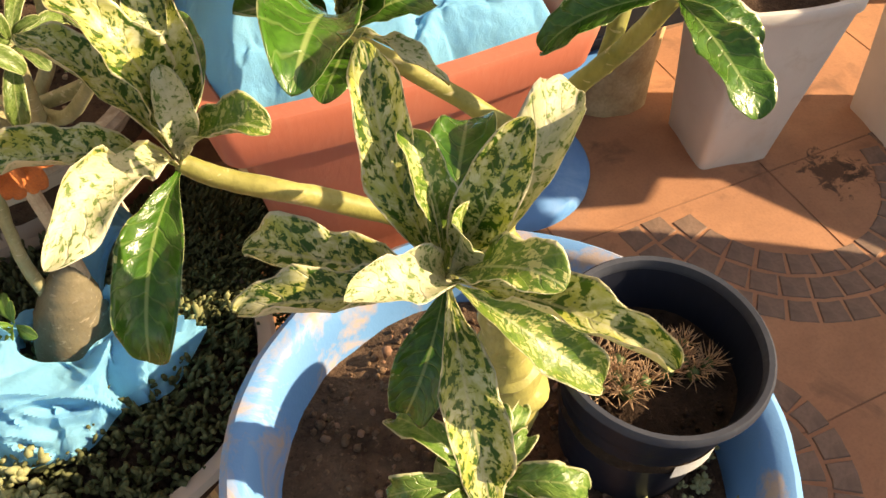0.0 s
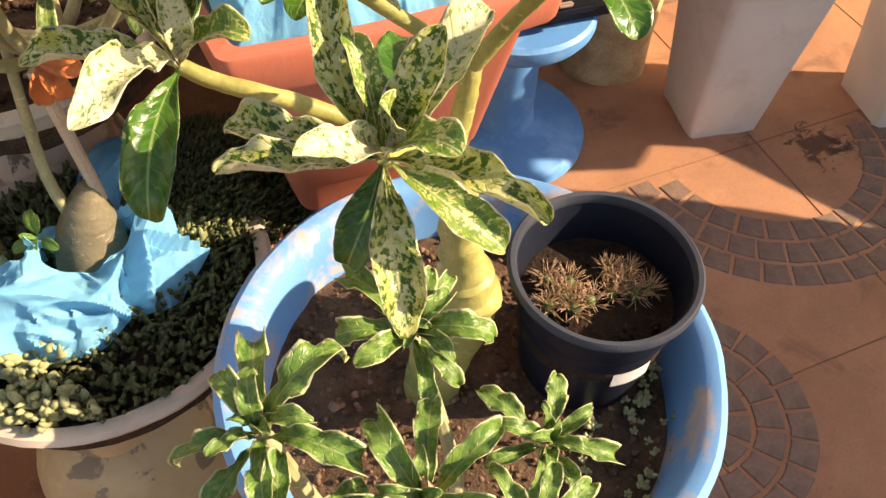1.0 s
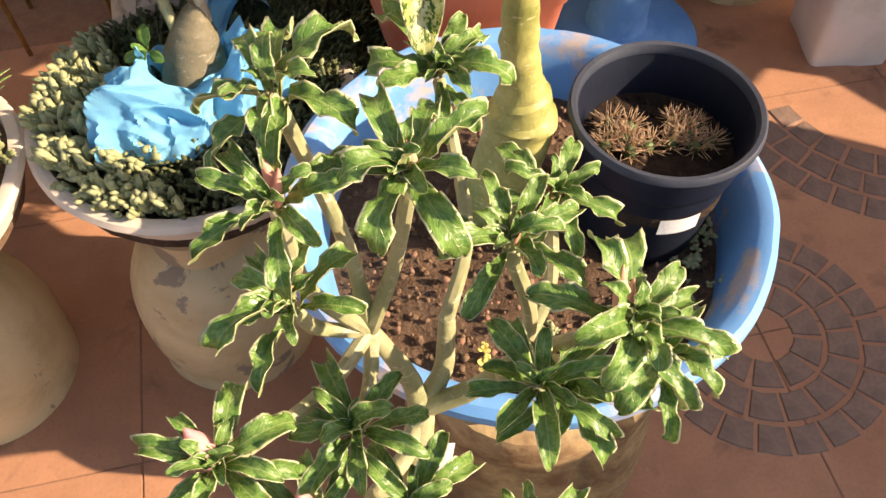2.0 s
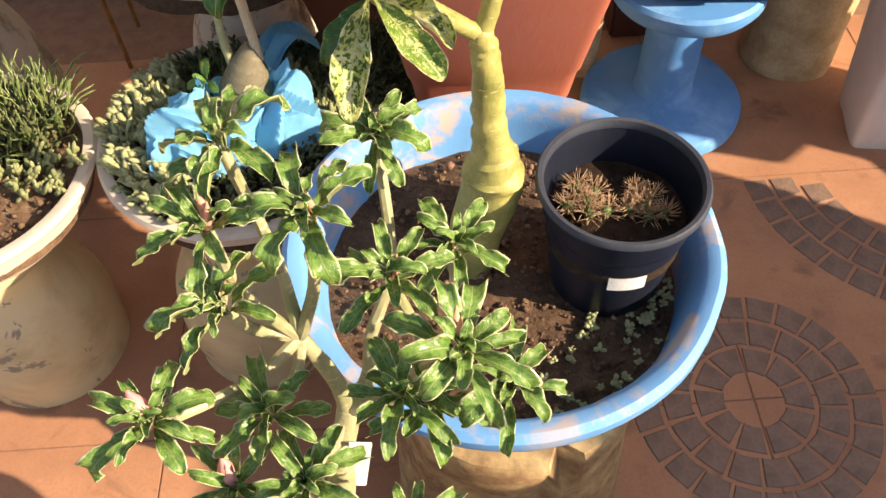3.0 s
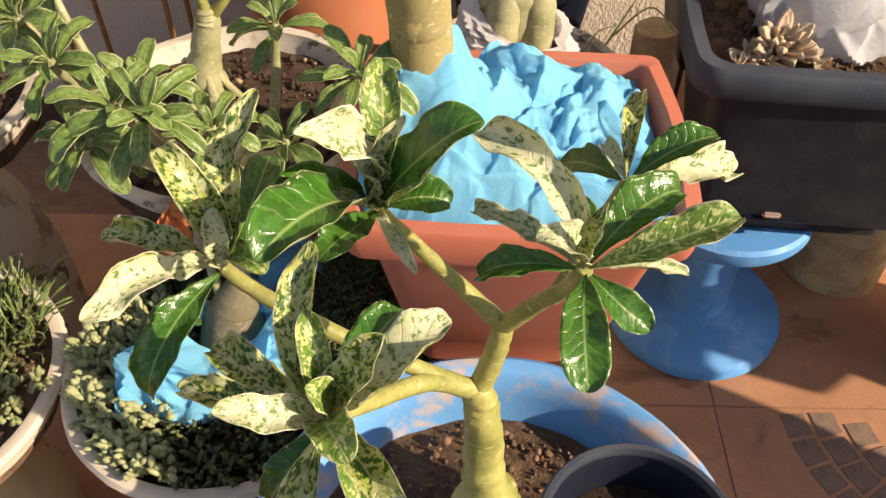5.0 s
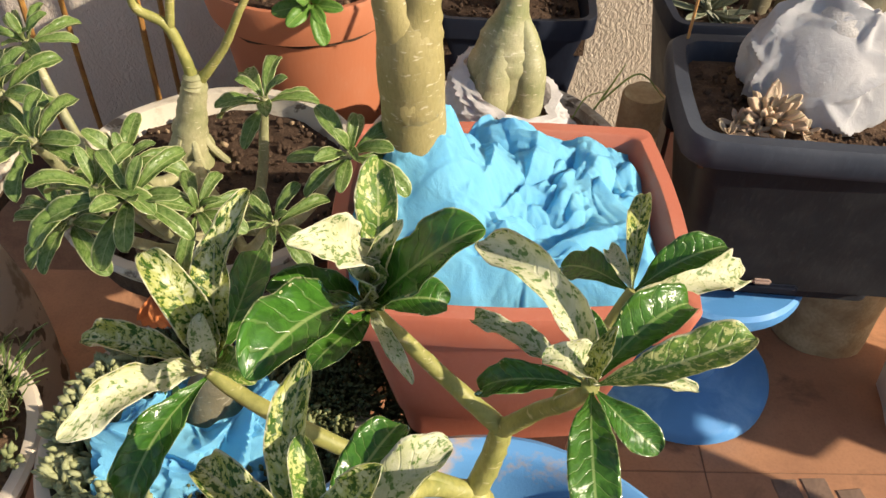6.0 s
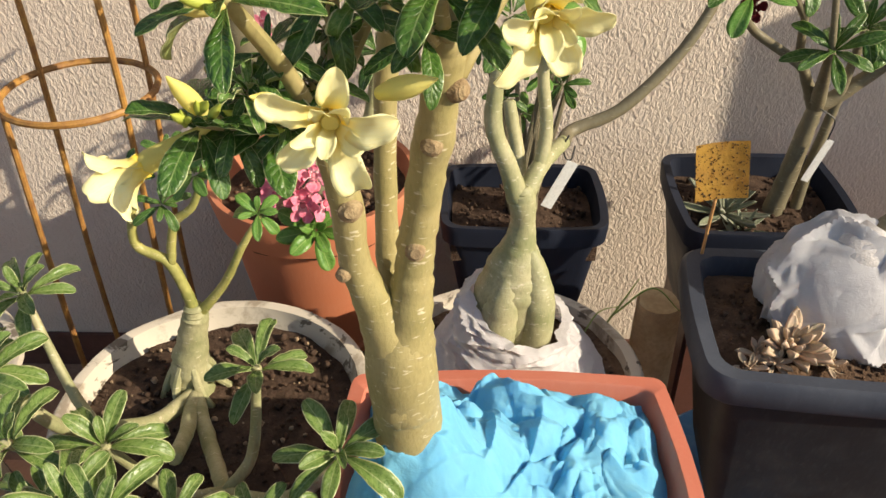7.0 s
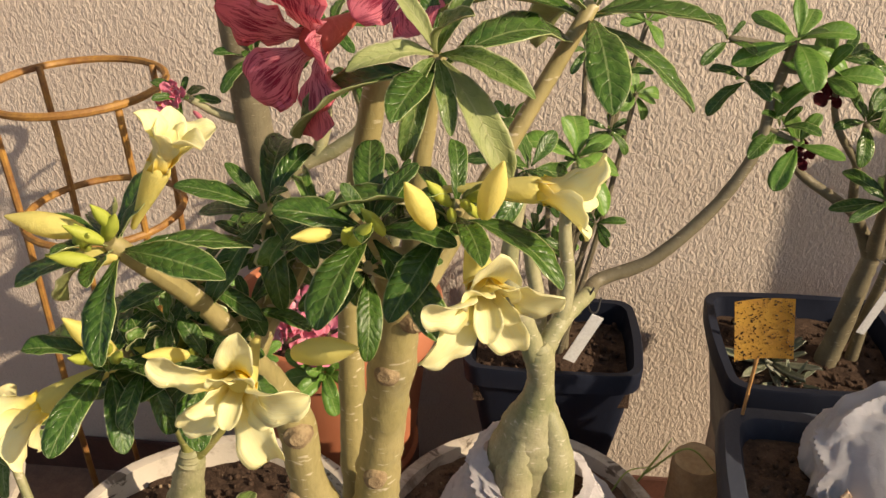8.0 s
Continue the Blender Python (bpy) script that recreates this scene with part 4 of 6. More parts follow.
wood_stump((0.028, -0.010, 0), 0.150, 0.287)
blue_tub()
nursery_pot()
cactus((0.087, 0.010, 0.510), 0.025, 1)
cactus((0.141, 0.002, 0.510), 0.023, 2)
hidden_block("concrete_block", 0.030, 0.35, 0.085, 0.06, 0.401, "dark red cement block under the square planter")
square_planter()
blue_wrap()
pedestal_stand(0.392, 0.670, 0.295, 0.131)
trough()
black_square_pot(0.071, 0.945, 0.122, 0.092, 0.582, 0.40, "square black plastic pot by the stucco wall", 3)
hidden_block("concrete_block", 0.071, 0.945, 0.09, 0.07, 0.401, "dark red cement block under a black pot")
black_square_pot(0.425, 0.955, 0.128, 0.115, 0.585, 0.38, "large square black pot with a branching plant", 4)
hidden_block("concrete_block", 0.425, 0.955, 0.09, 0.08, 0.381, "dark red cement block under a black pot")
bowl_a = chalice(-0.291, 0.291, 0.183, 0.38, "cream-painted cement bowl on a domed foot, chalky rim", (CREAM_RIM, CREAM), 0.115, 0.125, 1, DARK_SOIL, 0.02, (-0.032, -0.060))
bowl_b = chalice(-0.648, 0.245, 0.180, 0.38, "cream-painted pedestal bowl with feathery greens and soil", (CREAM_RIM, CREAM), 0.120, 0.13, 2, SOIL, 0.02, (-0.015, -0.02))
bowl_c = chalice(-0.313, 0.575, 0.190, 0.523, "weathered white cement bowl with a branching caudex plant", (CEMENT, CEMENT), 0.11, 0.12, 3, DARK_SOIL, 0.03)
bowl_d = chalice(0.038, 0.648, 0.176, 0.508, "stained whitish cement bowl holding a cloth-wrapped bulb plant", (CEMENT, CEMENT), 0.10, 0.11, 4)
tapered_bag(0.795, 0.585, 0.098, 0.098, 0.34, -10, "white tapered planter standing on the brown tiles")
tapered_bag(1.145, 0.477, 0.098, 0.098, 0.34, -10, "white tapered planter farther along the tiles")
chalice(-0.775, 0.615, 0.186, 0.50, "weathered white cement bowl at the end of the row", (CEMENT, CEMENT), 0.11, 0.12, 6, DARK_SOIL, 0.03)


def log_post(x, y, r, h, label):
    t = thing("log_post", (x, y, 0), label, "log")
    part("log", lathe([(0, 0), (r * 1.05, 0), (r, h * 0.25), (r * 1.04, h * 0.6), (r * 0.97, h - 0.01), (r * 0.92, h), (0, h)], (x, y, 0), 36, 0.008, 7), WOOD, t)
    return t


log_post(0.678, 0.80, 0.085, 0.294, "thick yellowish weathered log under the trough")
log_post(0.262, 0.80, 0.035, 0.50, "slim olive-yellow weathered post between the pots")


def round_clay_pot(x, y, r, top, low):
    t = thing("clay_pot", (x, y, low), "round orange terracotta pot with a stepped rim by the wall", "pot", "pots on the terrace")
    prof = [(0, low), (r * 0.70, low), (r * 0.72, low + 0.012), (r * 0.68, low + 0.018), (r * 0.86, top - 0.06), (r * 0.94, top - 0.055), (r, top - 0.008), (r * 0.985, top), (r * 0.93, top - 0.001), (r * 0.9, top - 0.02), (r * 0.85, top - 0.05), (0, top - 0.06)]
    part("pot", lathe(prof, (x, y, 0), 64), CLAY, t)
    part("soil", ground_disc((x, y, top - 0.032), r * 0.89, 0.006, 0.006, 12, 14, 48), DARK_SOIL, t)
    crumbs(t, (x, y, top - 0.028), r * 0.8, 320, 13, SOIL, (0.002, 0.008))
    return t


round_clay_pot(-0.245, 0.955, 0.158, 0.615, 0.33)
hidden_block("concrete_block", -0.245, 0.955, 0.1, 0.1, 0.331, "dark red cement block under the clay pot")
chalice(-0.155, -0.395, 0.180, 0.35, "cream-painted cement bowl holding the bushy desert rose", (CREAM_RIM, CREAM), 0.13, 0.125, 8, SOIL, 0.02)


def trellis():
    x, y, r = -0.565, 0.955, 0.108
    t = thing("plant_support", (x, y, 0), "rusty gilt metal plant support with rings", "plant support")
    for z, q in ((0.745, r), (0.928, r * 1.06)):
        ring = [(x + q * math.cos(a), y + q * math.sin(a), z, 0.0052) for a in [2 * math.pi * k / 16 for k in range(17)]]
        part("ring", tube(ring, 8, 2, 0.05), RUST, t)
    for a in (-0.62, 0.85, 2.5, 3.9):
        q = r * 0.99
        leg = [(x + q * math.cos(a) + (-0.012 if z < 0.5 else 0.0), y + q * math.sin(a), z, 0.0048) for z in (0.0, 0.4, 0.745, 0.930)]
        part("leg", tube(leg, 8, 4, 0.05), RUST, t)
    return t


trellis()

# ---- plants ----


def family(mats, count, seed, **shape):
    """A few leaf meshes of one kind."""
    rnd = random.Random(seed)
    out = []
    for k in range(count):
        q = dict(shape)
        q["bend"] = q.get("bend", 0.6) * rnd.uniform(0.5, 1.4)
        q["fold"] = q.get("fold", 0.2) * rnd.uniform(0.5, 1.4)
        q["width"] = q["width"] * rnd.uniform(0.88, 1.14)
        q["twist"] = rnd.uniform(-0.35, 0.35)
        out.append(blade_mesh("leaf", mats, seed=seed * 50 + k, **q))
    return out


EDGED = family([LEAF_EDGED, LEAF_UNDER], 10, 1, width=0.135, bend=1.9, fold=0.55, wave=0.075, waves=2.3, peak=0.68, nu=18, nv=6, curl=0.6)
SAGE = family([LEAF_SAGE, LEAF_UNDER], 8, 2, width=0.16, bend=1.1, fold=0.42, wave=0.022, waves=2, peak=0.70)
FOREST = family([LEAF_FOREST, LEAF_UNDER], 6, 3, width=0.165, bend=0.9, fold=0.3, wave=0.018, waves=2.4, peak=0.64)
NARROW = family([LEAF_FOREST, LEAF_UNDER], 5, 4, width=0.138, bend=1.0, fold=0.35, wave=0.015, waves=2.4, peak=0.58)
LIME = family([LEAF_LIME, LEAF_UNDER], 6, 5, width=0.205, bend=0.7, fold=0.25, wave=0.010, waves=2, peak=0.62)
PETALS = family([PETAL_YELLOW, PETAL_YELLOW], 7, 6, width=0.27, bend=1.1, fold=0.40, wave=0.05, waves=1.6, peak=0.62, stalk=0.85, nu=16, nv=6, curl=0.25, point=1.0)
RED_PETALS = family([PETAL_RED, PETAL_RED], 4, 7, width=0.42, bend=0.9, fold=-0.15, wave=0.07, waves=2.6, peak=0.68, stalk=0.3)
PINK_PETALS = family([PETAL_PINK, PETAL_PINK], 4, 8, width=0.34, bend=-0.7, fold=0.15, wave=0.06, waves=2.2, peak=0.62, stalk=0.3)
MAROON_PETALS = family([PETAL_MAROON, PETAL_MAROON], 3, 9, width=0.34, bend=-0.6, fold=0.15, wave=0.06, waves=2.2, peak=0.62, stalk=0.3)
ROSE_LEAVES = family([SUCCULENT, SUCCULENT], 4, 10, width=0.16, bend=-0.5, fold=0.5, wave=0.0, peak=0.6, thick=0.2, stalk=0.4)


def bud(parent, at, way, size, mat, name="bud", girth=1.0):
    """A closed bud: a spindle along its way."""
    w = Vector(way).normalized()
    p = Vector(at)
    rows = [(*(p + w * size * f), size * r * girth) for f, r in ((0, 0.10), (0.3, 0.17), (0.6, 0.16), (0.85, 0.08), (1.0, 0.02))]
    return part(name, tube(rows, 14, 4), mat, parent)


def blossom(parent, at, way, size, petals, tubemat, count=5, inner=0, open_=62, seed=0, throat=0.55):
    """A trumpet with spreading petals; the mouth lies at its place and looks along its way."""
    rnd = random.Random(seed)
    w = Vector(way).normalized()
    p = Vector(at)
    back = p - w * size * throat * 1.5
    rows = [(*(back + w * size * throat * 1.5 * f), size * r) for f, r in ((0, 0.05), (0.25, 0.09), (0.6, 0.16), (0.9, 0.20), (1.0, 0.16))]
    fl = part("flower", tube(rows, 10, 3), tubemat, parent)
    s = w.orthogonal().normalized()
    t = w.cross(s)
    for ring, n, spread, length in ((0, count, open_, size), (1, inner, open_ * 0.5, size * 0.62)):
        for k in range(n):
            a = 2 * math.pi * (k + 0.5 * ring) / max(n, 1) + rnd.uniform(-0.15, 0.15)
            o = s * math.cos(a) + t * math.sin(a)
            q = radians(spread + rnd.uniform(-12, 12))
            d = w * math.cos(q) + o * math.sin(q)
            b = p + o * size * 0.13 - w * size * 0.05
            piece("petal", rnd.choice(petals), fl, along(b, b + d * length * rnd.uniform(0.85, 1.05), w * math.sin(q) - o * math.cos(q)))
    return fl


# the variegated desert rose in the blue tub
CLUSTERS = {
    "V": ((-0.086, -0.052, 0.806), [
        (-0.040, -0.122, 0.817, 0.19, 0.3, "c", -0.02, 0.0), (-0.026, -0.028, 0.855, 0.19, 0.5, "u", 0.06, 0.3), (-0.055, -0.046, 0.866, 0.22, 0.3, "c", 0.02, 0.0), (-0.051, 0.004, 0.823, 0.22, 0.4, "k", -0.02, 0.3), (-0.092, -0.027, 0.859, 0.17, 0.3, "d", 0.02, 0.2),
        (-0.093, 0.003, 0.874, 0.165, 0.5, "c", -0.10, 0.5), (-0.149, -0.014, 0.812, 0.20, 0.3, "c", -0.04, -0.3), (-0.158, -0.041, 0.813, 0.20, 0.3, "c", -0.06, -0.2), (-0.130, -0.072, 0.842, 0.22, 0.7, "u", -0.05, 0.3), (-0.102, -0.121, 0.765, 0.185, 0.4, "c", 0.03, 0.0),
        (-0.114, -0.078, 0.772, 0.24, 0.4, "k", -0.03, -0.2), (-0.045, -0.100, 0.775, 0.20, 0.4, "d", 0.03, -0.3), (-0.090, -0.062, 0.848, 0.24, 0.4, "d", 0.0, 0.2), (-0.068, -0.095, 0.842, 0.20, 0.5, "d", 0.03, 0.2)]),
    "L": ((-0.157, 0.049, 0.802), [
        (-0.209, -0.016, 0.834, 0.17, 0.7, "u", 0.05, 0.5), (-0.228, 0.060, 0.815, 0.19, 0.4, "c", 0.03, -0.1), (-0.182, 0.068, 0.875, 0.20, 0.5, "c", 0.05, 0.1), (-0.150, 0.082, 0.868, 0.23, 0.6, "c", 0.03, 0.3), (-0.136, 0.110, 0.880, 0.155, 0.4, "c", -0.06, 0.3),
        (-0.193, -0.015, 0.768, 0.20, 0.4, "k", 0.05, 0.1), (-0.140, 0.125, 0.822, 0.17, 0.4, "k", 0.03, -0.3), (-0.155, 0.052, 0.848, 0.22, 0.6, "u", 0.01, 0.1), (-0.124, 0.022, 0.829, 0.22, 0.6, "d", -0.04, 0.3), (-0.200, 0.098, 0.845, 0.18, 0.4, "c", 0.05, -0.2)]),
    "M": ((-0.071, 0.086, 0.814), [
        (-0.104, 0.047, 0.902, 0.15, 0.7, "u", 0.06, 0.3), (-0.068, 0.137, 0.883, 0.155, 0.4, "d", 0.03, 0.2), (-0.053, 0.083, 0.886, 0.16, 0.5, "u", 0.0, -0.3), (-0.011, 0.065, 0.897, 0.19, 0.6, "k", 0.06, -0.1), (-0.028, 0.084, 0.822, 0.30, 0.5, "k", -0.05, 0.3),
        (-0.122, 0.062, 0.855, 0.20, 0.5, "k", 0.03, 0.0), (-0.120, -0.001, 0.863, 0.19, 0.6, "k", 0.03, -0.2), (-0.099, 0.036, 0.823, 0.21, 0.4, "k", -0.04, 0.1), (-0.035, 0.105, 0.845, 0.22, 0.5, "d", 0.05, 0.3), (-0.084, 0.068, 0.872, 0.22, 0.4, "u", -0.02, -0.2), (-0.060, 0.070, 0.858, 0.26, 0.4, "d", 0.02, 0.2), (-0.046, 0.030, 0.819, 0.10, 0.9, "u", 0.05, 0.4)]),
    "R": ((0.038, 0.003, 0.856), [
        (0.106, 0.006, 0.889, 0.18, 0.3, "d", 0.04, 0.2), (0.085, 0.036, 0.878, 0.24, 0.4, "k", -0.05, 0.1), (0.069, -0.020, 0.838, 0.25, 0.3, "k", 0.04, -0.2), (0.035, -0.058, 0.842, 0.22, 0.4, "k", 0.02, -0.1), (-0.012, 0.015, 0.836, 0.195, 0.4, "k", 0.04, 0.2),
        (-0.015, 0.053, 0.900, 0.17, 0.9, "u", 0.10, 0.2), (-0.016, 0.043, 0.855, 0.12, 0.6, "u", 0.0, -0.3), (0.012, -0.004, 0.884, 0.30, 0.8, "u", 0.04, 0.0), (0.090, 0.007, 0.848, 0.13, 0.5, "u", -0.03, 0.1), (0.042, -0.002, 0.905, 0.15, 0.4, "c", 0.0, -0.2), (0.036, 0.032, 0.876, 0.25, 0.4, "k", 0.02, 0.2)]),
    "S": ((0.062, 0.050, 0.870), [
        (0.074, 0.106, 0.886, 0.15, 0.4, "c", -0.02, 0.2), (0.104, 0.058, 0.895, 0.24, 0.4, "k", -0.03, 0.1), (0.122, 0.071, 0.859, 0.20, 0.5, "u", 0.04, -0.1), (0.033, 0.088, 0.849, 0.22, 0.5, "k", 0.03, 0.1), (0.053, 0.075, 0.875, 0.26, 0.5, "u", 0.0, 0.2)]),
}
SKINS = {"c": [LEAF_CREAM, LEAF_CREAM_UNDER], "u": [LEAF_CREAM_UNDER, LEAF_CREAM], "k": [LEAF_DARK, LEAF_UNDER], "d": [LEAF_DENSE, LEAF_CREAM_UNDER]}


def variegated_plant():
    t = thing("desert_rose", (-0.02, 0.03, 0.405), "variegated desert rose with cream-speckled leaves in the blue tub", "plant", "desert roses")
    part("trunk", tube([(-0.024, 0.030, 0.385, 0.024), (-0.019, 0.030, 0.43, 0.0245), (-0.012, 0.030, 0.48, 0.027), (-0.001, 0.027, 0.530, 0.0290), (0.002, 0.026, 0.556, 0.0265), (-0.001, 0.029, 0.590, 0.0175), (-0.003, 0.032, 0.63, 0.0145), (-0.006, 0.036, 0.678, 0.0125), (-0.010, 0.038, 0.702, 0.009)], 26, 9, 0.20, 1), BARK_YELLOW, t, "swollen yellow-green trunk")
    nodes = {k: Vector(v[0]) for k, v in CLUSTERS.items()}
    fork, fork2 = Vector((-0.009, 0.038, 0.698)), Vector((0.005, 0.046, 0.756))
    limbs = [
        [(*fork, 0.0078), (-0.040, 0.026, 0.724, 0.0063), (-0.070, -0.015, 0.765, 0.0052), (*nodes["V"], 0.0044)],
        [(*fork, 0.0081), (0.000, 0.043, 0.727, 0.0074), (*fork2, 0.0067)],
        [(-0.022, 0.035, 0.710, 0.0059), (-0.066, 0.028, 0.748, 0.0053), (-0.110, 0.030, 0.780, 0.0050), (-0.142, 0.042, 0.793, 0.0046), (*nodes["L"], 0.0044)],
        [(*fork2, 0.0059), (-0.025, 0.058, 0.783, 0.0049), (-0.052, 0.074, 0.802, 0.0044), (*nodes["M"], 0.0044)],
        [(*fork2, 0.0059), (0.022, 0.034, 0.792, 0.0050), (0.033, 0.015, 0.828, 0.0044), (*nodes["R"], 0.0044)],
        [(0.028, 0.024, 0.808, 0.0044), (0.047, 0.040, 0.84, 0.0041), (*nodes["S"], 0.0037)],
    ]
    for k, rows in enumerate(limbs):
        part("branch", tube(rows, 12, 6, 0.10, k), BARK_YELLOW, t)
    eye = Vector((-0.06, -0.26, 1.15))
    k = 0
    for key, (node, leaves) in CLUSTERS.items():
        for x, y, z, w, b, skin, sway, roll in leaves:
            k += 1
            base, tip = Vector(node), Vector((x, y, z))
            d = (tip - base)
            base = base + d * 0.03
            face = (eye - base).normalized() * 0.55 + Vector((0, 0, 0.75)) - d.normalized() * 0.2
            pale = skin in "cu"
            me = blade_mesh("leaf", SKINS[skin], width=w * (0.84 if pale else 0.92), bend=b * 1.7, fold=(0.62 if pale else 0.42) + 0.12 * math.sin(k * 1.7), wave=0.046 if pale else 0.030, waves=2.0 + 0.5 * (k % 3), peak=0.60 if pale else 0.66, seed=k, nu=24, nv=10, thick=0.008, curl=0.28 * (k % 3), twist=0.45 * math.sin(k * 2.1), sway=sway, roll=roll)
            piece("leaf", me, t, along(base, tip, face))
    return t


variegated_plant()


def bushy_plant():
    """The small bushy desert rose in front, cream-edged leaves and coral buds."""
    t = thing("desert_rose", (-0.155, -0.37, 0.335), "bushy desert rose with wavy cream-edged leaves and coral buds", "plant", "desert roses")
    rnd = random.Random(77)
    root = Vector((-0.128, -0.205, 0.560))
    part("trunk", tube([(-0.155, -0.37, 0.325, 0.028), (-0.152, -0.345, 0.38, 0.020), (-0.146, -0.29, 0.45, 0.0135), (-0.137, -0.235, 0.52, 0.0105), (*root, 0.0085)], 14, 6, 0.12, 4), BARK_PALE, t)
    heads = [(-0.172, -0.149, 0.782), (-0.090, -0.097, 0.728), (-0.179, -0.195, 0.766), (-0.123, -0.194, 0.768), (-0.044, -0.161, 0.690), (-0.083, -0.213, 0.732), (-0.048, -0.265, 0.738), (-0.183, -0.205, 0.702), (-0.080, -0.264, 0.690), (-0.018, -0.256, 0.676), (-0.229, -0.259, 0.667), (-0.196, -0.270, 0.592), (-0.066, -0.262, 0.668), (-0.145, -0.280, 0.612), (-0.175, -0.300, 0.560), (-0.125, -0.315, 0.555), (-0.210, -0.325, 0.530), (-0.085, -0.300, 0.560), (-0.165, -0.245, 0.640)]
    mids = [(-0.150, -0.19, 0.64), (-0.105, -0.18, 0.62), (-0.075, -0.215, 0.62), (-0.165, -0.245, 0.54)]
    for k, m in enumerate(mids):
        part("branch", tube([(*root, 0.0070), ((root.x + m[0]) / 2 + 0.006, (root.y + m[1]) / 2, (root.z + m[2]) / 2 - 0.006, 0.0062), (*m, 0.0052)], 9, 5, 0.12, k), BARK_PALE, t)
    for k, h in enumerate(heads):
        hv = Vector(h)
        m = min(mids, key=lambda q: (hv - Vector(q)).length)
        mid = (Vector(m) + hv) / 2 + Vector((rnd.uniform(-0.012, 0.012), rnd.uniform(-0.012, 0.012), -0.012))
        part("branch", tube([(*m, 0.0048), (*mid, 0.0041), (*(hv - Vector((0, 0, 0.004))), 0.0038)], 8, 5, 0.10, k), BARK_PALE, t)
        ax = Vector((rnd.uniform(-0.25, 0.25), rnd.uniform(-0.35, 0.1), 1))
        whorl(t, EDGED, h, ax, rnd.randint(12, 15), 0.0375, rnd, 16, 98)
        if k in (0, 2, 3, 4, 6, 7, 10, 11, 5):
            for _ in range(rnd.randint(1, 2)):
                bud(t, hv + Vector((rnd.uniform(-0.004, 0.004), rnd.uniform(-0.004, 0.004), 0.0)), (rnd.uniform(-0.5, 0.3), rnd.uniform(0.0, 0.7), 1), rnd.uniform(0.016, 0.024) * (1.2 if k > 9 else 1), BUD_PINK if k > 9 else BUD_RED, "bud", 1.35 if k > 9 else 0.75)
    return t


bushy_plant()
card = box((-0.0085, -0.0005, -0.024), (0.0085, 0.0005, 0.024), 0.0004)
tagged(part("plant_tag", card, TAG, None, "", Matrix.Translation((-0.124, -0.235, 0.530)) @ Matrix.Rotation(0.2, 4, "Y") @ Matrix.Rotation(-0.3, 4, "X")), "small white plastic plant tag among the stems", "tag")


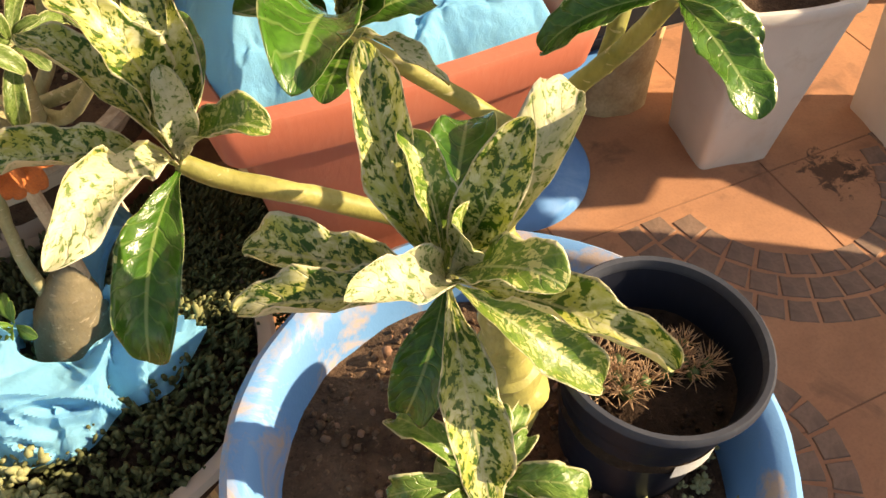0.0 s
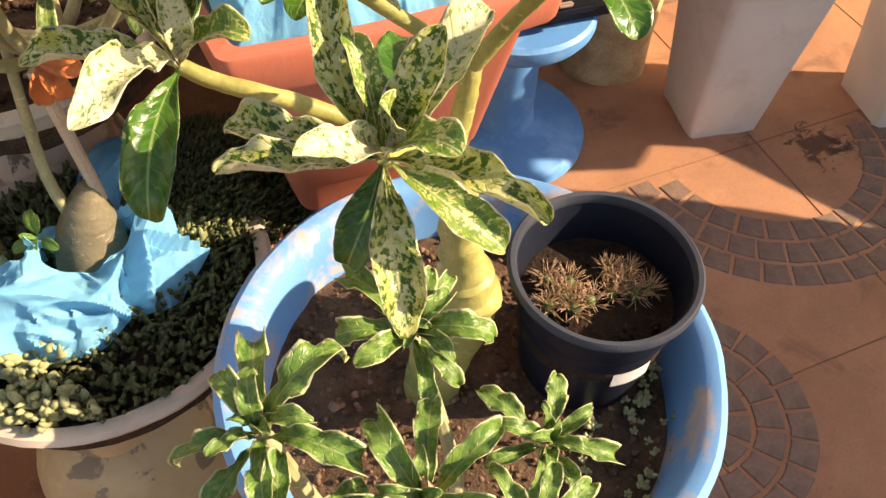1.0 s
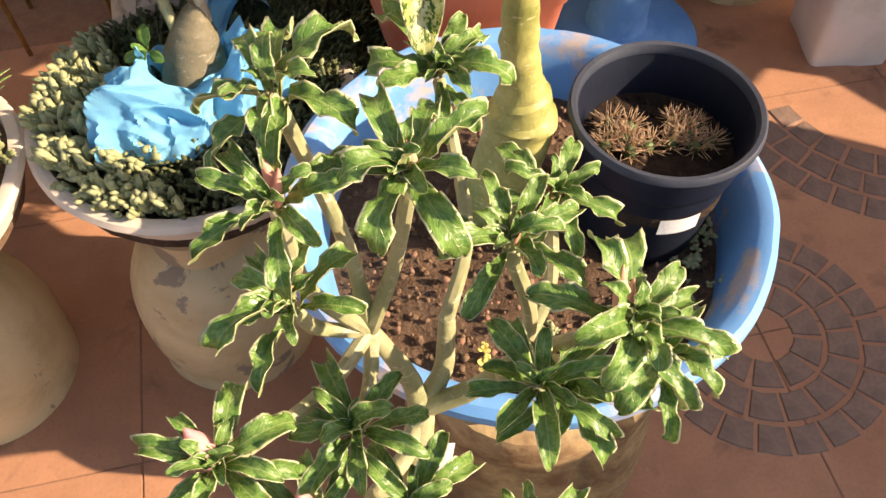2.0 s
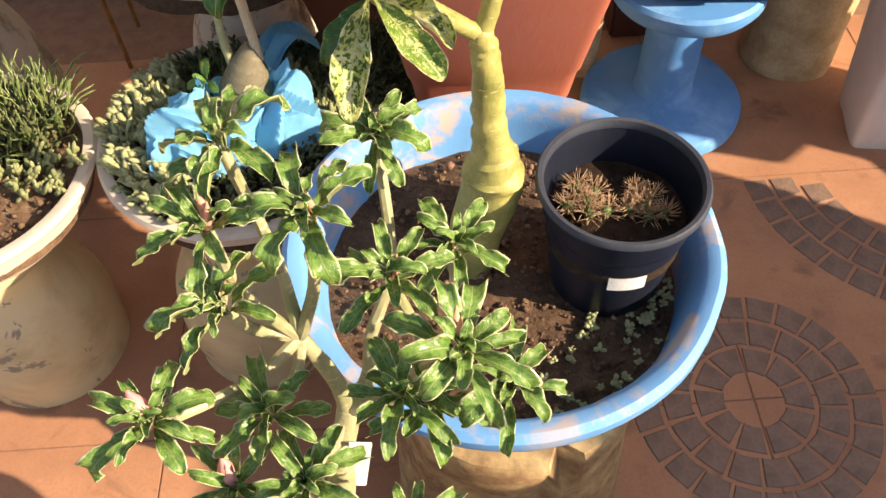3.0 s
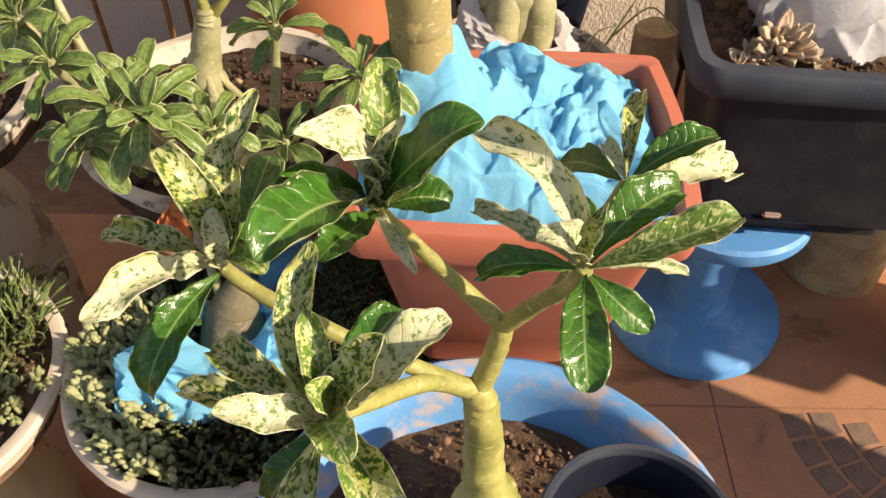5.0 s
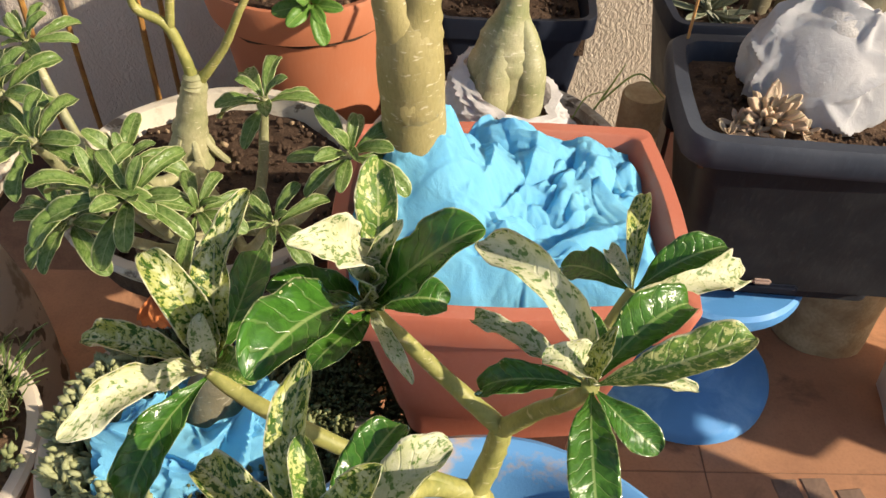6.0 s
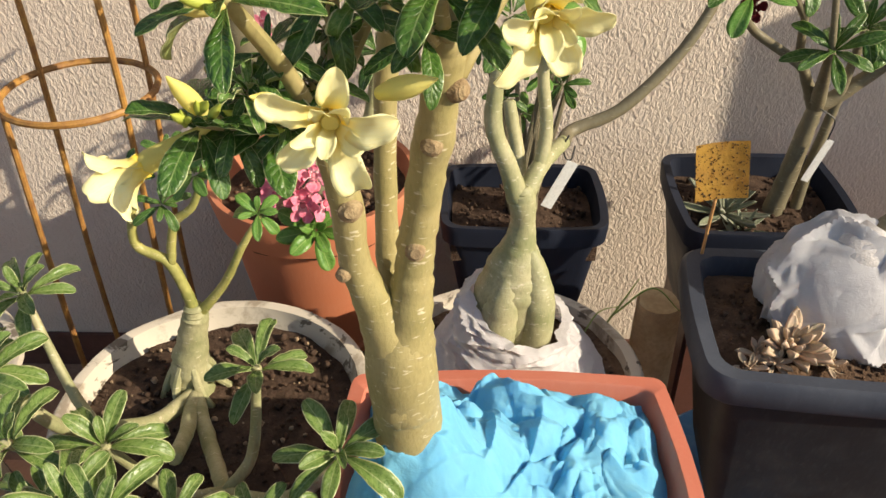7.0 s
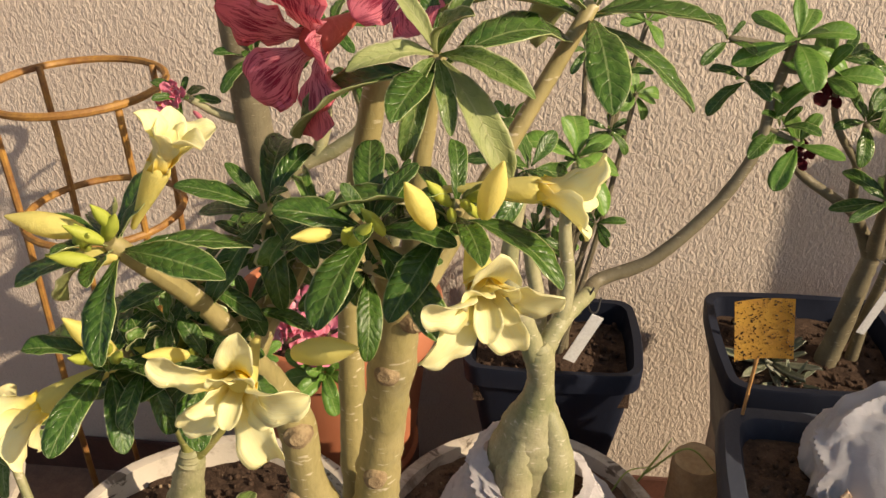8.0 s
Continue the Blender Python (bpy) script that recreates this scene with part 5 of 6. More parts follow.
def yellow_plant():
    """The tall desert rose in the square planter, with yellow and red flowers."""
    t = thing("desert_rose", (-0.062, 0.318, 0.585), "tall desert rose with pale yellow double flowers, thick olive trunk", "plant", "desert roses")
    rnd = random.Random(12)
    part("trunk", tube([(-0.062, 0.318, 0.60, 0.0300), (-0.063, 0.308, 0.70, 0.0280), (-0.066, 0.298, 0.80, 0.0252), (-0.068, 0.292, 0.860, 0.0240), (-0.069, 0.290, 0.888, 0.013)], 26, 8, 0.06, 2), BARK_GREEN, t, "thick olive trunk with pale scars")
    part("stem", tube([(-0.069, 0.293, 0.80, 0.0210), (-0.073, 0.290, 0.86, 0.0185), (-0.083, 0.286, 0.905, 0.0130), (-0.092, 0.283, 0.940, 0.0102), (-0.094, 0.280, 0.985, 0.0100), (-0.100, 0.270, 1.022, 0.0066), (-0.104, 0.254, 1.047, 0.0050)], 18, 7, 0.14, 3), BARK_GREEN, t)
    part("stem", tube([(-0.065, 0.293, 0.80, 0.0215), (-0.064, 0.291, 0.86, 0.0195), (-0.059, 0.291, 0.905, 0.0145), (-0.055, 0.292, 0.940, 0.0122), (-0.048, 0.290, 0.99, 0.0114), (-0.041, 0.283, 1.030, 0.0112), (-0.036, 0.276, 1.070, 0.0108), (-0.034, 0.270, 1.090, 0.0095)], 18, 7, 0.14, 4), BARK_GREEN, t)
    part("stem", tube([(-0.074, 0.312, 0.86, 0.010), (-0.076, 0.325, 0.94, 0.0078), (-0.074, 0.335, 1.015, 0.0075), (-0.067, 0.34, 1.085, 0.007), (-0.05, 0.33, 1.155, 0.006)], 14, 7, 0.12, 5), BARK_GREEN, t)
    for at, out, r in (((-0.054, 0.280, 0.949), (0.1, -1, 0.2), 0.0062), ((-0.090, 0.270, 0.985), (0.2, -1, 0.2), 0.0066), ((-0.043, 0.273, 1.026), (-0.2, -1, 0.2), 0.0060), ((-0.099, 0.274, 0.935), (-0.4, -1, 0.1), 0.0045), ((-0.027, 0.271, 1.060), (1, -0.6, 0.2), 0.0062)):
        o = Vector(out).normalized()
        p = Vector(at)
        part("scar", tube([(*(p - o * 0.004), r * 1.15), (*(p + o * 0.001), r), (*(p + o * 0.0026), r * 0.72)], 14, 3, 0.15, 6), SCAR, t, "round corky scar of a cut branch")
    nodes = [(-0.122, 0.240, 1.057), (-0.124, 0.205, 1.133), (-0.036, 0.226, 1.132), (-0.005, 0.235, 1.137), (-0.150, 0.225, 1.065), (-0.018, 0.29, 1.176), (0.045, 0.34, 1.185), (-0.09, 0.27, 1.115)]
    roots = [(-0.100, 0.252, 1.051), (-0.102, 0.250, 1.057), (-0.030, 0.272, 1.085), (-0.028, 0.270, 1.085), (-0.101, 0.252, 1.051), (-0.030, 0.275, 1.085), (-0.028, 0.28, 1.065), (-0.10, 0.26, 1.045)]
    for k, (n, r) in enumerate(zip(nodes, roots)):
        a, b = Vector(r), Vector(n)
        mid = (a + b) / 2 + Vector((0.004 * math.sin(k * 2), 0.006, -0.006))
        part("branch", tube([(*a, 0.0050), (*mid, 0.0044), (*b, 0.0036)], 9, 5, 0.1, k), BARK_GREEN, t)
    for k, n in enumerate(((-0.119, 0.25, 1.092), (-0.101, 0.26, 1.070), (-0.128, 0.24, 1.073), (-0.095, 0.28, 1.090), (-0.135, 0.225, 1.063), (-0.071, 0.28, 1.100), (-0.043, 0.25, 1.100), (-0.109, 0.23, 1.062))):
        a, b = Vector((-0.10, 0.258, 1.051)) if n[0] < -0.07 else Vector((-0.032, 0.277, 1.075)), Vector(n)
        part("branch", tube([(*a, 0.005), (*((a + b) / 2 + Vector((0, 0.008, -0.004))), 0.004), (*b, 0.003)], 8, 5, 0.1, k), BARK_GREEN, t)
        whorl(t, (NARROW, FOREST, EDGED)[k % 3], n, (rnd.uniform(-0.5, 0.5), rnd.uniform(-0.6, 0.0), 0.8), 10, rnd.uniform(0.026, 0.036), rnd, 30, 125)
    for k, n in enumerate(nodes):
        long = 0.043 if k not in (5, 6) else 0.066
        ax = Vector((rnd.uniform(-0.3, 0.3), rnd.uniform(-0.55, 0.0), 1))
        whorl(t, NARROW if k in (5, 6) or k % 2 else FOREST, n, ax, {5: 4, 6: 10}.get(k, 11), long, rnd, 38, 125)
    for k, tip in enumerate(((-0.05, 0.265, 1.177), (-0.032, 0.265, 1.159), (-0.029, 0.265, 1.141), (0.013, 0.265, 1.131), (0.022, 0.265, 1.168), (-0.001, 0.265, 1.199), (-0.038, 0.3, 1.201), (0.001, 0.3, 1.206), (-0.01, 0.265, 1.152))):
        me = blade_mesh("leaf", [LEAF_SAGE, LEAF_UNDER] if k % 3 else [LEAF_UNDER, LEAF_SAGE], width=0.12, bend=1.2, fold=0.45, wave=0.02, waves=2.4, peak=0.55, seed=400 + k, nu=16, nv=6, twist=0.3 * math.sin(k * 2.0))
        piece("leaf", me, t, along((-0.018, 0.29, 1.176), tip, (0.1, -0.6, 0.75)))
    for at, way, size, s in (((-0.083, 0.198, 1.079), (0.05, -0.85, 0.0), 0.031, 1), ((-0.178, 0.214, 1.047), (-0.75, -0.3, -0.35), 0.030, 2), ((0.007, 0.200, 1.126), (0.22, -0.85, -0.25), 0.030, 3), ((0.026, 0.235, 1.145), (0.95, -0.15, 0.1), 0.026, 4), ((-0.101, 0.207, 1.163), (0.5, -0.1, 0.8), 0.022, 5)):
        blossom(t, at, way, size, PETALS, BUD_YELLOW, 5, 5 if s in (1, 3) else 3, {1: 68, 3: 58, 5: 24}.get(s, 36), s, 0.6 if s in (1, 3) else 0.95)
    for at, way, size in (((-0.134, 0.205, 1.137), (-1, -0.1, 0.25), 0.026), ((-0.123, 0.205, 1.128), (-1, -0.1, -0.1), 0.021), ((-0.048, 0.215, 1.135), (-0.6, -0.6, 0.2), 0.015), ((-0.012, 0.215, 1.140), (-0.25, -0.4, 0.8), 0.024), ((0.006, 0.222, 1.141), (0.25, -0.3, 0.9), 0.026), ((-0.146, 0.222, 1.070), (-0.35, -0.3, 0.75), 0.027), ((-0.105, 0.205, 1.085), (-0.5, -0.6, 0.4), 0.018), ((-0.062, 0.205, 1.089), (0.8, -0.3, 0.35), 0.030)):
        bud(t, at, way, size, BUD_YELLOW)
    for k in (1, 2, 3, 4, 0):
        for _ in range(6):
            bud(t, Vector(nodes[k]) + Vector((rnd.uniform(-0.009, 0.009), rnd.uniform(-0.012, 0.0), rnd.uniform(-0.002, 0.008))), (rnd.uniform(-0.7, 0.7), -0.4, rnd.uniform(0.2, 1.0)), rnd.uniform(0.009, 0.016), BUD_LIME)
    for at, way, size, s in (((-0.076, 0.312, 1.173), (-0.5, -0.8, -0.2), 0.040, 11), ((-0.030, 0.32, 1.203), (-0.2, -0.6, 0.3), 0.034, 12)):
        blossom(t, at, way, size, RED_PETALS, BUD_CRIMSON, 5, 0, 58, s)
    return t


moved(yellow_plant(), 0.011, 0.012, 0.002)


def bulb_plant():
    """The swollen plant wrapped in white cloth, with one long bough."""
    t = thing("desert_rose", (0.045, 0.665, 0.50), "bottle-shaped grey-green desert rose with a long bare bough", "plant", "desert roses")
    part("bulb", tube([(0.034, 0.664, 0.555, 0.024), (0.036, 0.660, 0.595, 0.037), (0.037, 0.659, 0.628, 0.0425), (0.039, 0.659, 0.655, 0.0415), (0.042, 0.660, 0.685, 0.0315), (0.045, 0.660, 0.715, 0.0190), (0.047, 0.660, 0.742, 0.0145), (0.045, 0.661, 0.768, 0.0155), (0.043, 0.662, 0.784, 0.0130)], 28, 8, 0.08, 6), BARK_PALE, t, "swollen grey-green base")
    part("root", tube([(0.066, 0.640, 0.560, 0.014), (0.067, 0.636, 0.595, 0.0205), (0.067, 0.637, 0.640, 0.0215), (0.064, 0.645, 0.675, 0.0165), (0.056, 0.652, 0.705, 0.010)], 20, 7, 0.08, 7), BARK_PALE, t)
    part("root", tube([(0.024, 0.632, 0.570, 0.016), (0.022, 0.628, 0.605, 0.0225), (0.026, 0.630, 0.640, 0.0215), (0.034, 0.640, 0.676, 0.0140), (0.041, 0.650, 0.705, 0.008)], 20, 7, 0.08, 8), BARK_PALE, t)
    for k in (1, 3, 4):
        a = 2.6 * k
        part("rootlet", tube([(0.050 + 0.006 * k - 0.02, 0.622, 0.588, 0.0012), (0.036 + 0.008 * k, 0.606 - 0.003 * math.sin(a), 0.582 + 0.004 * math.sin(3 * a), 0.0010), (0.034 + 0.009 * k, 0.602, 0.574 - 0.003 * math.cos(a), 0.0006)], 6, 4), PALE_STICK, t)
    limbs = [
        [(0.040, 0.660, 0.772, 0.0125), (0.028, 0.660, 0.812, 0.0108), (0.011, 0.662, 0.860, 0.0098), (0.014, 0.665, 0.92, 0.0080), (0.024, 0.67, 0.97, 0.006)],
        [(0.046, 0.662, 0.772, 0.012), (0.064, 0.685, 0.798, 0.0098), (0.095, 0.74, 0.80, 0.0085)],
        [(0.095, 0.74, 0.80, 0.0085), (0.109, 0.77, 0.800, 0.008), (0.165, 0.78, 0.823, 0.0075), (0.226, 0.80, 0.88, 0.007), (0.264, 0.82, 0.939, 0.0064), (0.277, 0.84, 0.995, 0.0058), (0.290, 0.85, 1.05, 0.005)],
        [(0.064, 0.685, 0.795, 0.0088), (0.070, 0.70, 0.84, 0.0075), (0.064, 0.71, 0.90, 0.0066), (0.072, 0.72, 0.96, 0.0055)],
        [(0.044, 0.672, 0.77, 0.0095), (0.042, 0.72, 0.79, 0.0085), (0.030, 0.74, 0.85, 0.0075)],
    ]
    for k, rows in enumerate(limbs):
        part("branch", tube(rows, 11, 7, 0.10, k + 20), BARK_PALE if k != 2 else BARK_GREY, t)
    rnd = random.Random(3)
    for at, n, size, fam in (((0.245, 0.84, 1.012), 7, 0.05, FOREST), ((0.290, 0.84, 1.055), 9, 0.06, LIME), ((0.288, 0.83, 0.965), 6, 0.05, FOREST), ((0.320, 0.83, 1.02), 8, 0.055, LIME), ((0.305, 0.82, 0.95), 6, 0.05, LIME), ((0.225, 0.85, 1.05), 6, 0.045, FOREST), ((0.028, 0.67, 0.98), 9, 0.06, FOREST), ((0.072, 0.72, 0.97), 9, 0.06, LIME)):
        whorl(t, fam, at, (rnd.uniform(-0.5, 0.5), -0.4, 0.8), n, size, rnd, 35, 120)
    for a, b in (((0.272, 0.83, 0.96), (0.305, 0.82, 0.95)), ((0.283, 0.845, 1.02), (0.320, 0.83, 1.02)), ((0.277, 0.84, 0.995), (0.245, 0.84, 1.012)), ((0.29, 0.85, 1.04), (0.225, 0.85, 1.05))):
        part("branch", tube([(*a, 0.004), (*((Vector(a) + Vector(b)) / 2), 0.0035), (*b, 0.003)], 7, 4), BARK_GREY, t)
    part("wire", tube([(0.100, 0.733, 0.812, 0.0011), (0.094, 0.728, 0.80, 0.0011), (0.098, 0.727, 0.785, 0.0011), (0.106, 0.738, 0.778, 0.0011), (0.110, 0.748, 0.79, 0.0011)], 6, 4), WIRE, t, "loop of black wire round the bough")
    tag = box((-0.007, -0.0004, -0.034), (0.007, 0.0004, 0.034), 0.0003)
    part("tag", tag, TAG, t, "white plastic tag on a wire", Matrix.Translation((0.092, 0.722, 0.752)) @ Matrix.Rotation(0.42, 4, "Y"))
    return t


moved(bulb_plant(), 0.004, 0, -0.016)


def wrap(x, y, rows, label, seed, mat=WHITE_CLOTH, segs=170):
    """A cloth wound about a stem: a turned band with slanting creases."""

    def place(u, v):
        a = 2 * math.pi * u
        f = v * (len(rows) - 1)
        i = min(int(f), len(rows) - 2)
        r = rows[i][0] + (rows[i + 1][0] - rows[i][0]) * (f - i)
        z = rows[i][1] + (rows[i + 1][1] - rows[i][1]) * (f - i)
        n = Vector((math.cos(a), math.sin(a), 0.25))
        return Vector((x + r * math.cos(a), y + r * math.sin(a), z + v * (0.012 * math.sin(a) - 0.024 * math.cos(a)))), n

    def height(u, v, p):
        a = 2 * math.pi * u
        tall = p.z + 0.020 * math.sin(a + seed) + 0.010 * math.sin(2 * a)
        total = 0.0
        for k, (f, amp) in enumerate(((42.0, 0.0085), (85.0, 0.0045), (170.0, 0.002))):
            n = noise.noise(Vector((1.3 * math.cos(a), 1.3 * math.sin(a), tall * f + seed + 5 * k)) * (1 + 0.25 * k))
            total += amp * (1 - min(1.0, abs(n) * 2.6) ** 0.8)
        return total + 0.004 * creased(p, 40, seed)

    bm = patch(segs, 70, place, height)
    bmesh.ops.solidify(bm, geom=bm.faces[:], thickness=0.001)
    return tagged(part("cloth_wrap", bm, mat), label, "cloth")


wrap(0.047, 0.652, [(0.118, 0.498), (0.100, 0.510), (0.083, 0.538), (0.068, 0.568), (0.058, 0.600), (0.046, 0.606)], "white cloth wound round the base of the bulb plant", 2.0)


def caudex_plant():
    """The plant in the white bowl: bare crooked stems and many grey-green rosettes."""
    t = thing("desert_rose", (-0.345, 0.575, 0.50), "branching desert rose with grey-green rosettes and crooked stems", "plant", "desert roses")
    rnd = random.Random(41)
    part("trunk", tube([(-0.354, 0.615, 0.48, 0.030), (-0.352, 0.617, 0.53, 0.024), (-0.341, 0.619, 0.58, 0.0185), (-0.332, 0.620, 0.612, 0.0155), (-0.331, 0.620, 0.628, 0.012)], 18, 7, 0.14, 9), BARK_PALE, t)
    for k in range(6):
        a = k * 1.05
        part("root", tube([(-0.350 + 0.012 * math.cos(a), 0.615 + 0.012 * math.sin(a), 0.55, 0.005), (-0.350 + 0.03 * math.cos(a), 0.615 + 0.03 * math.sin(a), 0.518, 0.005), (-0.350 + 0.045 * math.cos(a + 0.3), 0.615 + 0.045 * math.sin(a + 0.3), 0.488, 0.004)], 8, 5, 0.15, k), BARK_PALE, t)
    bare = [
        [(-0.331, 0.62, 0.618, 0.0081), (-0.336, 0.62, 0.655, 0.0067), (-0.348, 0.62, 0.694, 0.0063), (-0.379, 0.62, 0.718, 0.0055), (-0.372, 0.62, 0.765, 0.0048), (-0.362, 0.62, 0.81, 0.0037)],
        [(-0.345, 0.62, 0.690, 0.0052), (-0.331, 0.62, 0.745, 0.0050), (-0.305, 0.62, 0.77, 0.0044), (-0.283, 0.62, 0.82, 0.0037), (-0.266, 0.615, 0.85, 0.0030)],
        [(-0.326, 0.62, 0.618, 0.0067), (-0.288, 0.62, 0.665, 0.0052), (-0.261, 0.62, 0.715, 0.0044), (-0.238, 0.63, 0.75, 0.0030)],
    ]
    for k, rows in enumerate(bare):
        part("stem", tube(rows, 10, 7, 0.14, k + 3), BARK_YELLOW, t)
    heads = [(-0.346, 0.281, 0.783), (-0.307, 0.330, 0.724), (-0.195, 0.407, 0.740), (-0.105, 0.290, 0.769), (-0.285, 0.235, 0.775), (-0.364, 0.318, 0.669), (-0.219, 0.245, 0.747), (-0.457, 0.518, 0.730), (-0.40, 0.35, 0.78), (-0.165, 0.255, 0.725), (-0.258, 0.225, 0.775), (-0.43, 0.38, 0.76), (-0.33, 0.26, 0.72)]
    mids = [(-0.30, 0.42, 0.60), (-0.24, 0.38, 0.60), (-0.38, 0.44, 0.62)]
    for k, m in enumerate(mids):
        part("stem", tube([(-0.345, 0.595, 0.51, 0.010), ((-0.345 + m[0]) / 2, (0.595 + m[1]) / 2, 0.545, 0.009), (*m, 0.0075)], 10, 6, 0.12, k + 7), BARK_PALE, t)
    for k, h in enumerate(heads):
        hv = Vector(h)
        m = min(mids, key=lambda q: (hv - Vector(q)).length)
        mid = (Vector(m) + hv) / 2 + Vector((rnd.uniform(-0.01, 0.01), 0.0, -0.03))
        part("stem", tube([(*m, 0.0065), (*mid, 0.0055), (*hv, 0.0042)], 9, 6, 0.12, k), BARK_PALE, t)
        whorl(t, SAGE, h, (rnd.uniform(-0.3, 0.3), rnd.uniform(-0.55, -0.1), 1), rnd.randint(10, 13), 0.052 if k not in (9, 6) else 0.042, rnd, 25, 115)
    for at in ((-0.366, 0.62, 0.807), (-0.336, 0.615, 0.775), (-0.318, 0.62, 0.833), (-0.267, 0.61, 0.845), (-0.295, 0.61, 0.815), (-0.240, 0.63, 0.755)):
        whorl(t, LIME if at[0] > -0.3 else FOREST, at, (rnd.uniform(-0.4, 0.4), -0.5, 0.7), 9, 0.032, rnd, 30, 120)
    for k, way in enumerate(((0.8, -0.3, -0.2), (0.3, -0.5, -0.7), (1.0, 0.0, 0.1), (-0.2, -0.4, -0.8))):
        me = blade_mesh("withered_petal", [DRIED, DRIED], width=0.32, bend=1.4, fold=0.5, wave=0.09, waves=1.8, peak=0.6, seed=70 + k, nu=12, nv=6)
        b = Vector((-0.223, 0.17, 0.729)) + Vector((-0.012, 0.0, 0.006))
        piece("withered_petal", me, t, along(b, b + Vector(way).normalized() * 0.026, (0.2, -0.7, 0.6)))
    return t


caudex_plant()


def pink_plant():
    """The plant in the round clay pot: a thick stem, twigs, pink double flowers."""
    t = thing("desert_rose", (-0.25, 0.95, 0.585), "desert rose with a thick stem and pink double flowers", "plant", "desert roses")
    rnd = random.Random(9)
    part("trunk", tube([(-0.250, 0.95, 0.57, 0.026), (-0.285, 0.93, 0.68, 0.024), (-0.312, 0.90, 0.78, 0.023), (-0.318, 0.88, 0.90, 0.021), (-0.322, 0.87, 1.05, 0.018), (-0.32, 0.87, 1.2, 0.014)], 16, 7, 0.08, 3), BARK_GREY, t)
    limbs = [
        [(-0.316, 0.89, 0.82, 0.011), (-0.27, 0.90, 0.845, 0.010), (-0.222, 0.90, 0.869, 0.009), (-0.186, 0.90, 0.905, 0.008), (-0.195, 0.90, 0.95, 0.006)],
        [(-0.25, 0.90, 0.855, 0.009), (-0.235, 0.91, 0.91, 0.007), (-0.237, 0.91, 0.96, 0.006), (-0.22, 0.91, 1.02, 0.005)],
        [(-0.316, 0.89, 0.90, 0.008), (-0.36, 0.875, 0.92, 0.0055), (-0.40, 0.87, 0.945, 0.004)],
        [(-0.25, 0.93, 0.62, 0.010), (-0.235, 0.84, 0.66, 0.008), (-0.225, 0.75, 0.69, 0.006), (-0.222, 0.72, 0.715, 0.005)],
        [(-0.22, 0.95, 0.60, 0.009), (-0.17, 0.94, 0.70, 0.008), (-0.15, 0.93, 0.80, 0.007)],
    ]
    for k, rows in enumerate(limbs):
        part("branch", tube(rows, 10, 6, 0.12, k), BARK_PALE, t)
    for at, n, size in (((-0.195, 0.90, 0.955), 8, 0.04), ((-0.22, 0.90, 1.02), 9, 0.05), ((-0.40, 0.87, 0.94), 7, 0.045), ((-0.15, 0.93, 0.81), 9, 0.05), ((-0.33, 0.88, 0.80), 8, 0.05), ((-0.29, 0.9, 0.74), 8, 0.05), ((-0.30, 0.86, 1.0), 8, 0.06)):
        whorl(t, FOREST, at, (rnd.uniform(-0.4, 0.4), -0.5, 0.8), n, size, rnd, 30, 120)
    whorl(t, LIME, (-0.210, 0.705, 0.672), (0.1, -0.8, 0.5), 11, 0.046, rnd, 20, 95)
    for k in range(7):
        a = k * 2.4
        blossom(t, (-0.222 + 0.016 * math.sqrt(k) * math.cos(a), 0.700 + 0.005 * math.sqrt(k) * math.sin(a), 0.732 + 0.012 * math.sqrt(k) * math.sin(a)), (0.5 * math.cos(a), -0.7, 0.55 + 0.4 * math.sin(a)), 0.023, PINK_PETALS, BUD_ROSE, 5, 4, 62, k)
    for at, s in (((-0.412, 0.862, 0.935), 1), ((-0.285, 0.885, 0.862), 2), ((-0.404, 0.866, 0.948), 3)):
        blossom(t, at, (rnd.uniform(-0.3, 0.3), -0.9, 0.3), 0.018, PINK_PETALS, BUD_ROSE, 5, 5, 60, s + 20)
    bud(t, (-0.385, 0.865, 0.925), (0.6, -0.4, -0.3), 0.018, BUD_ROSE)
    return t


moved(pink_plant(), 0.014, 0.006, 0.004)


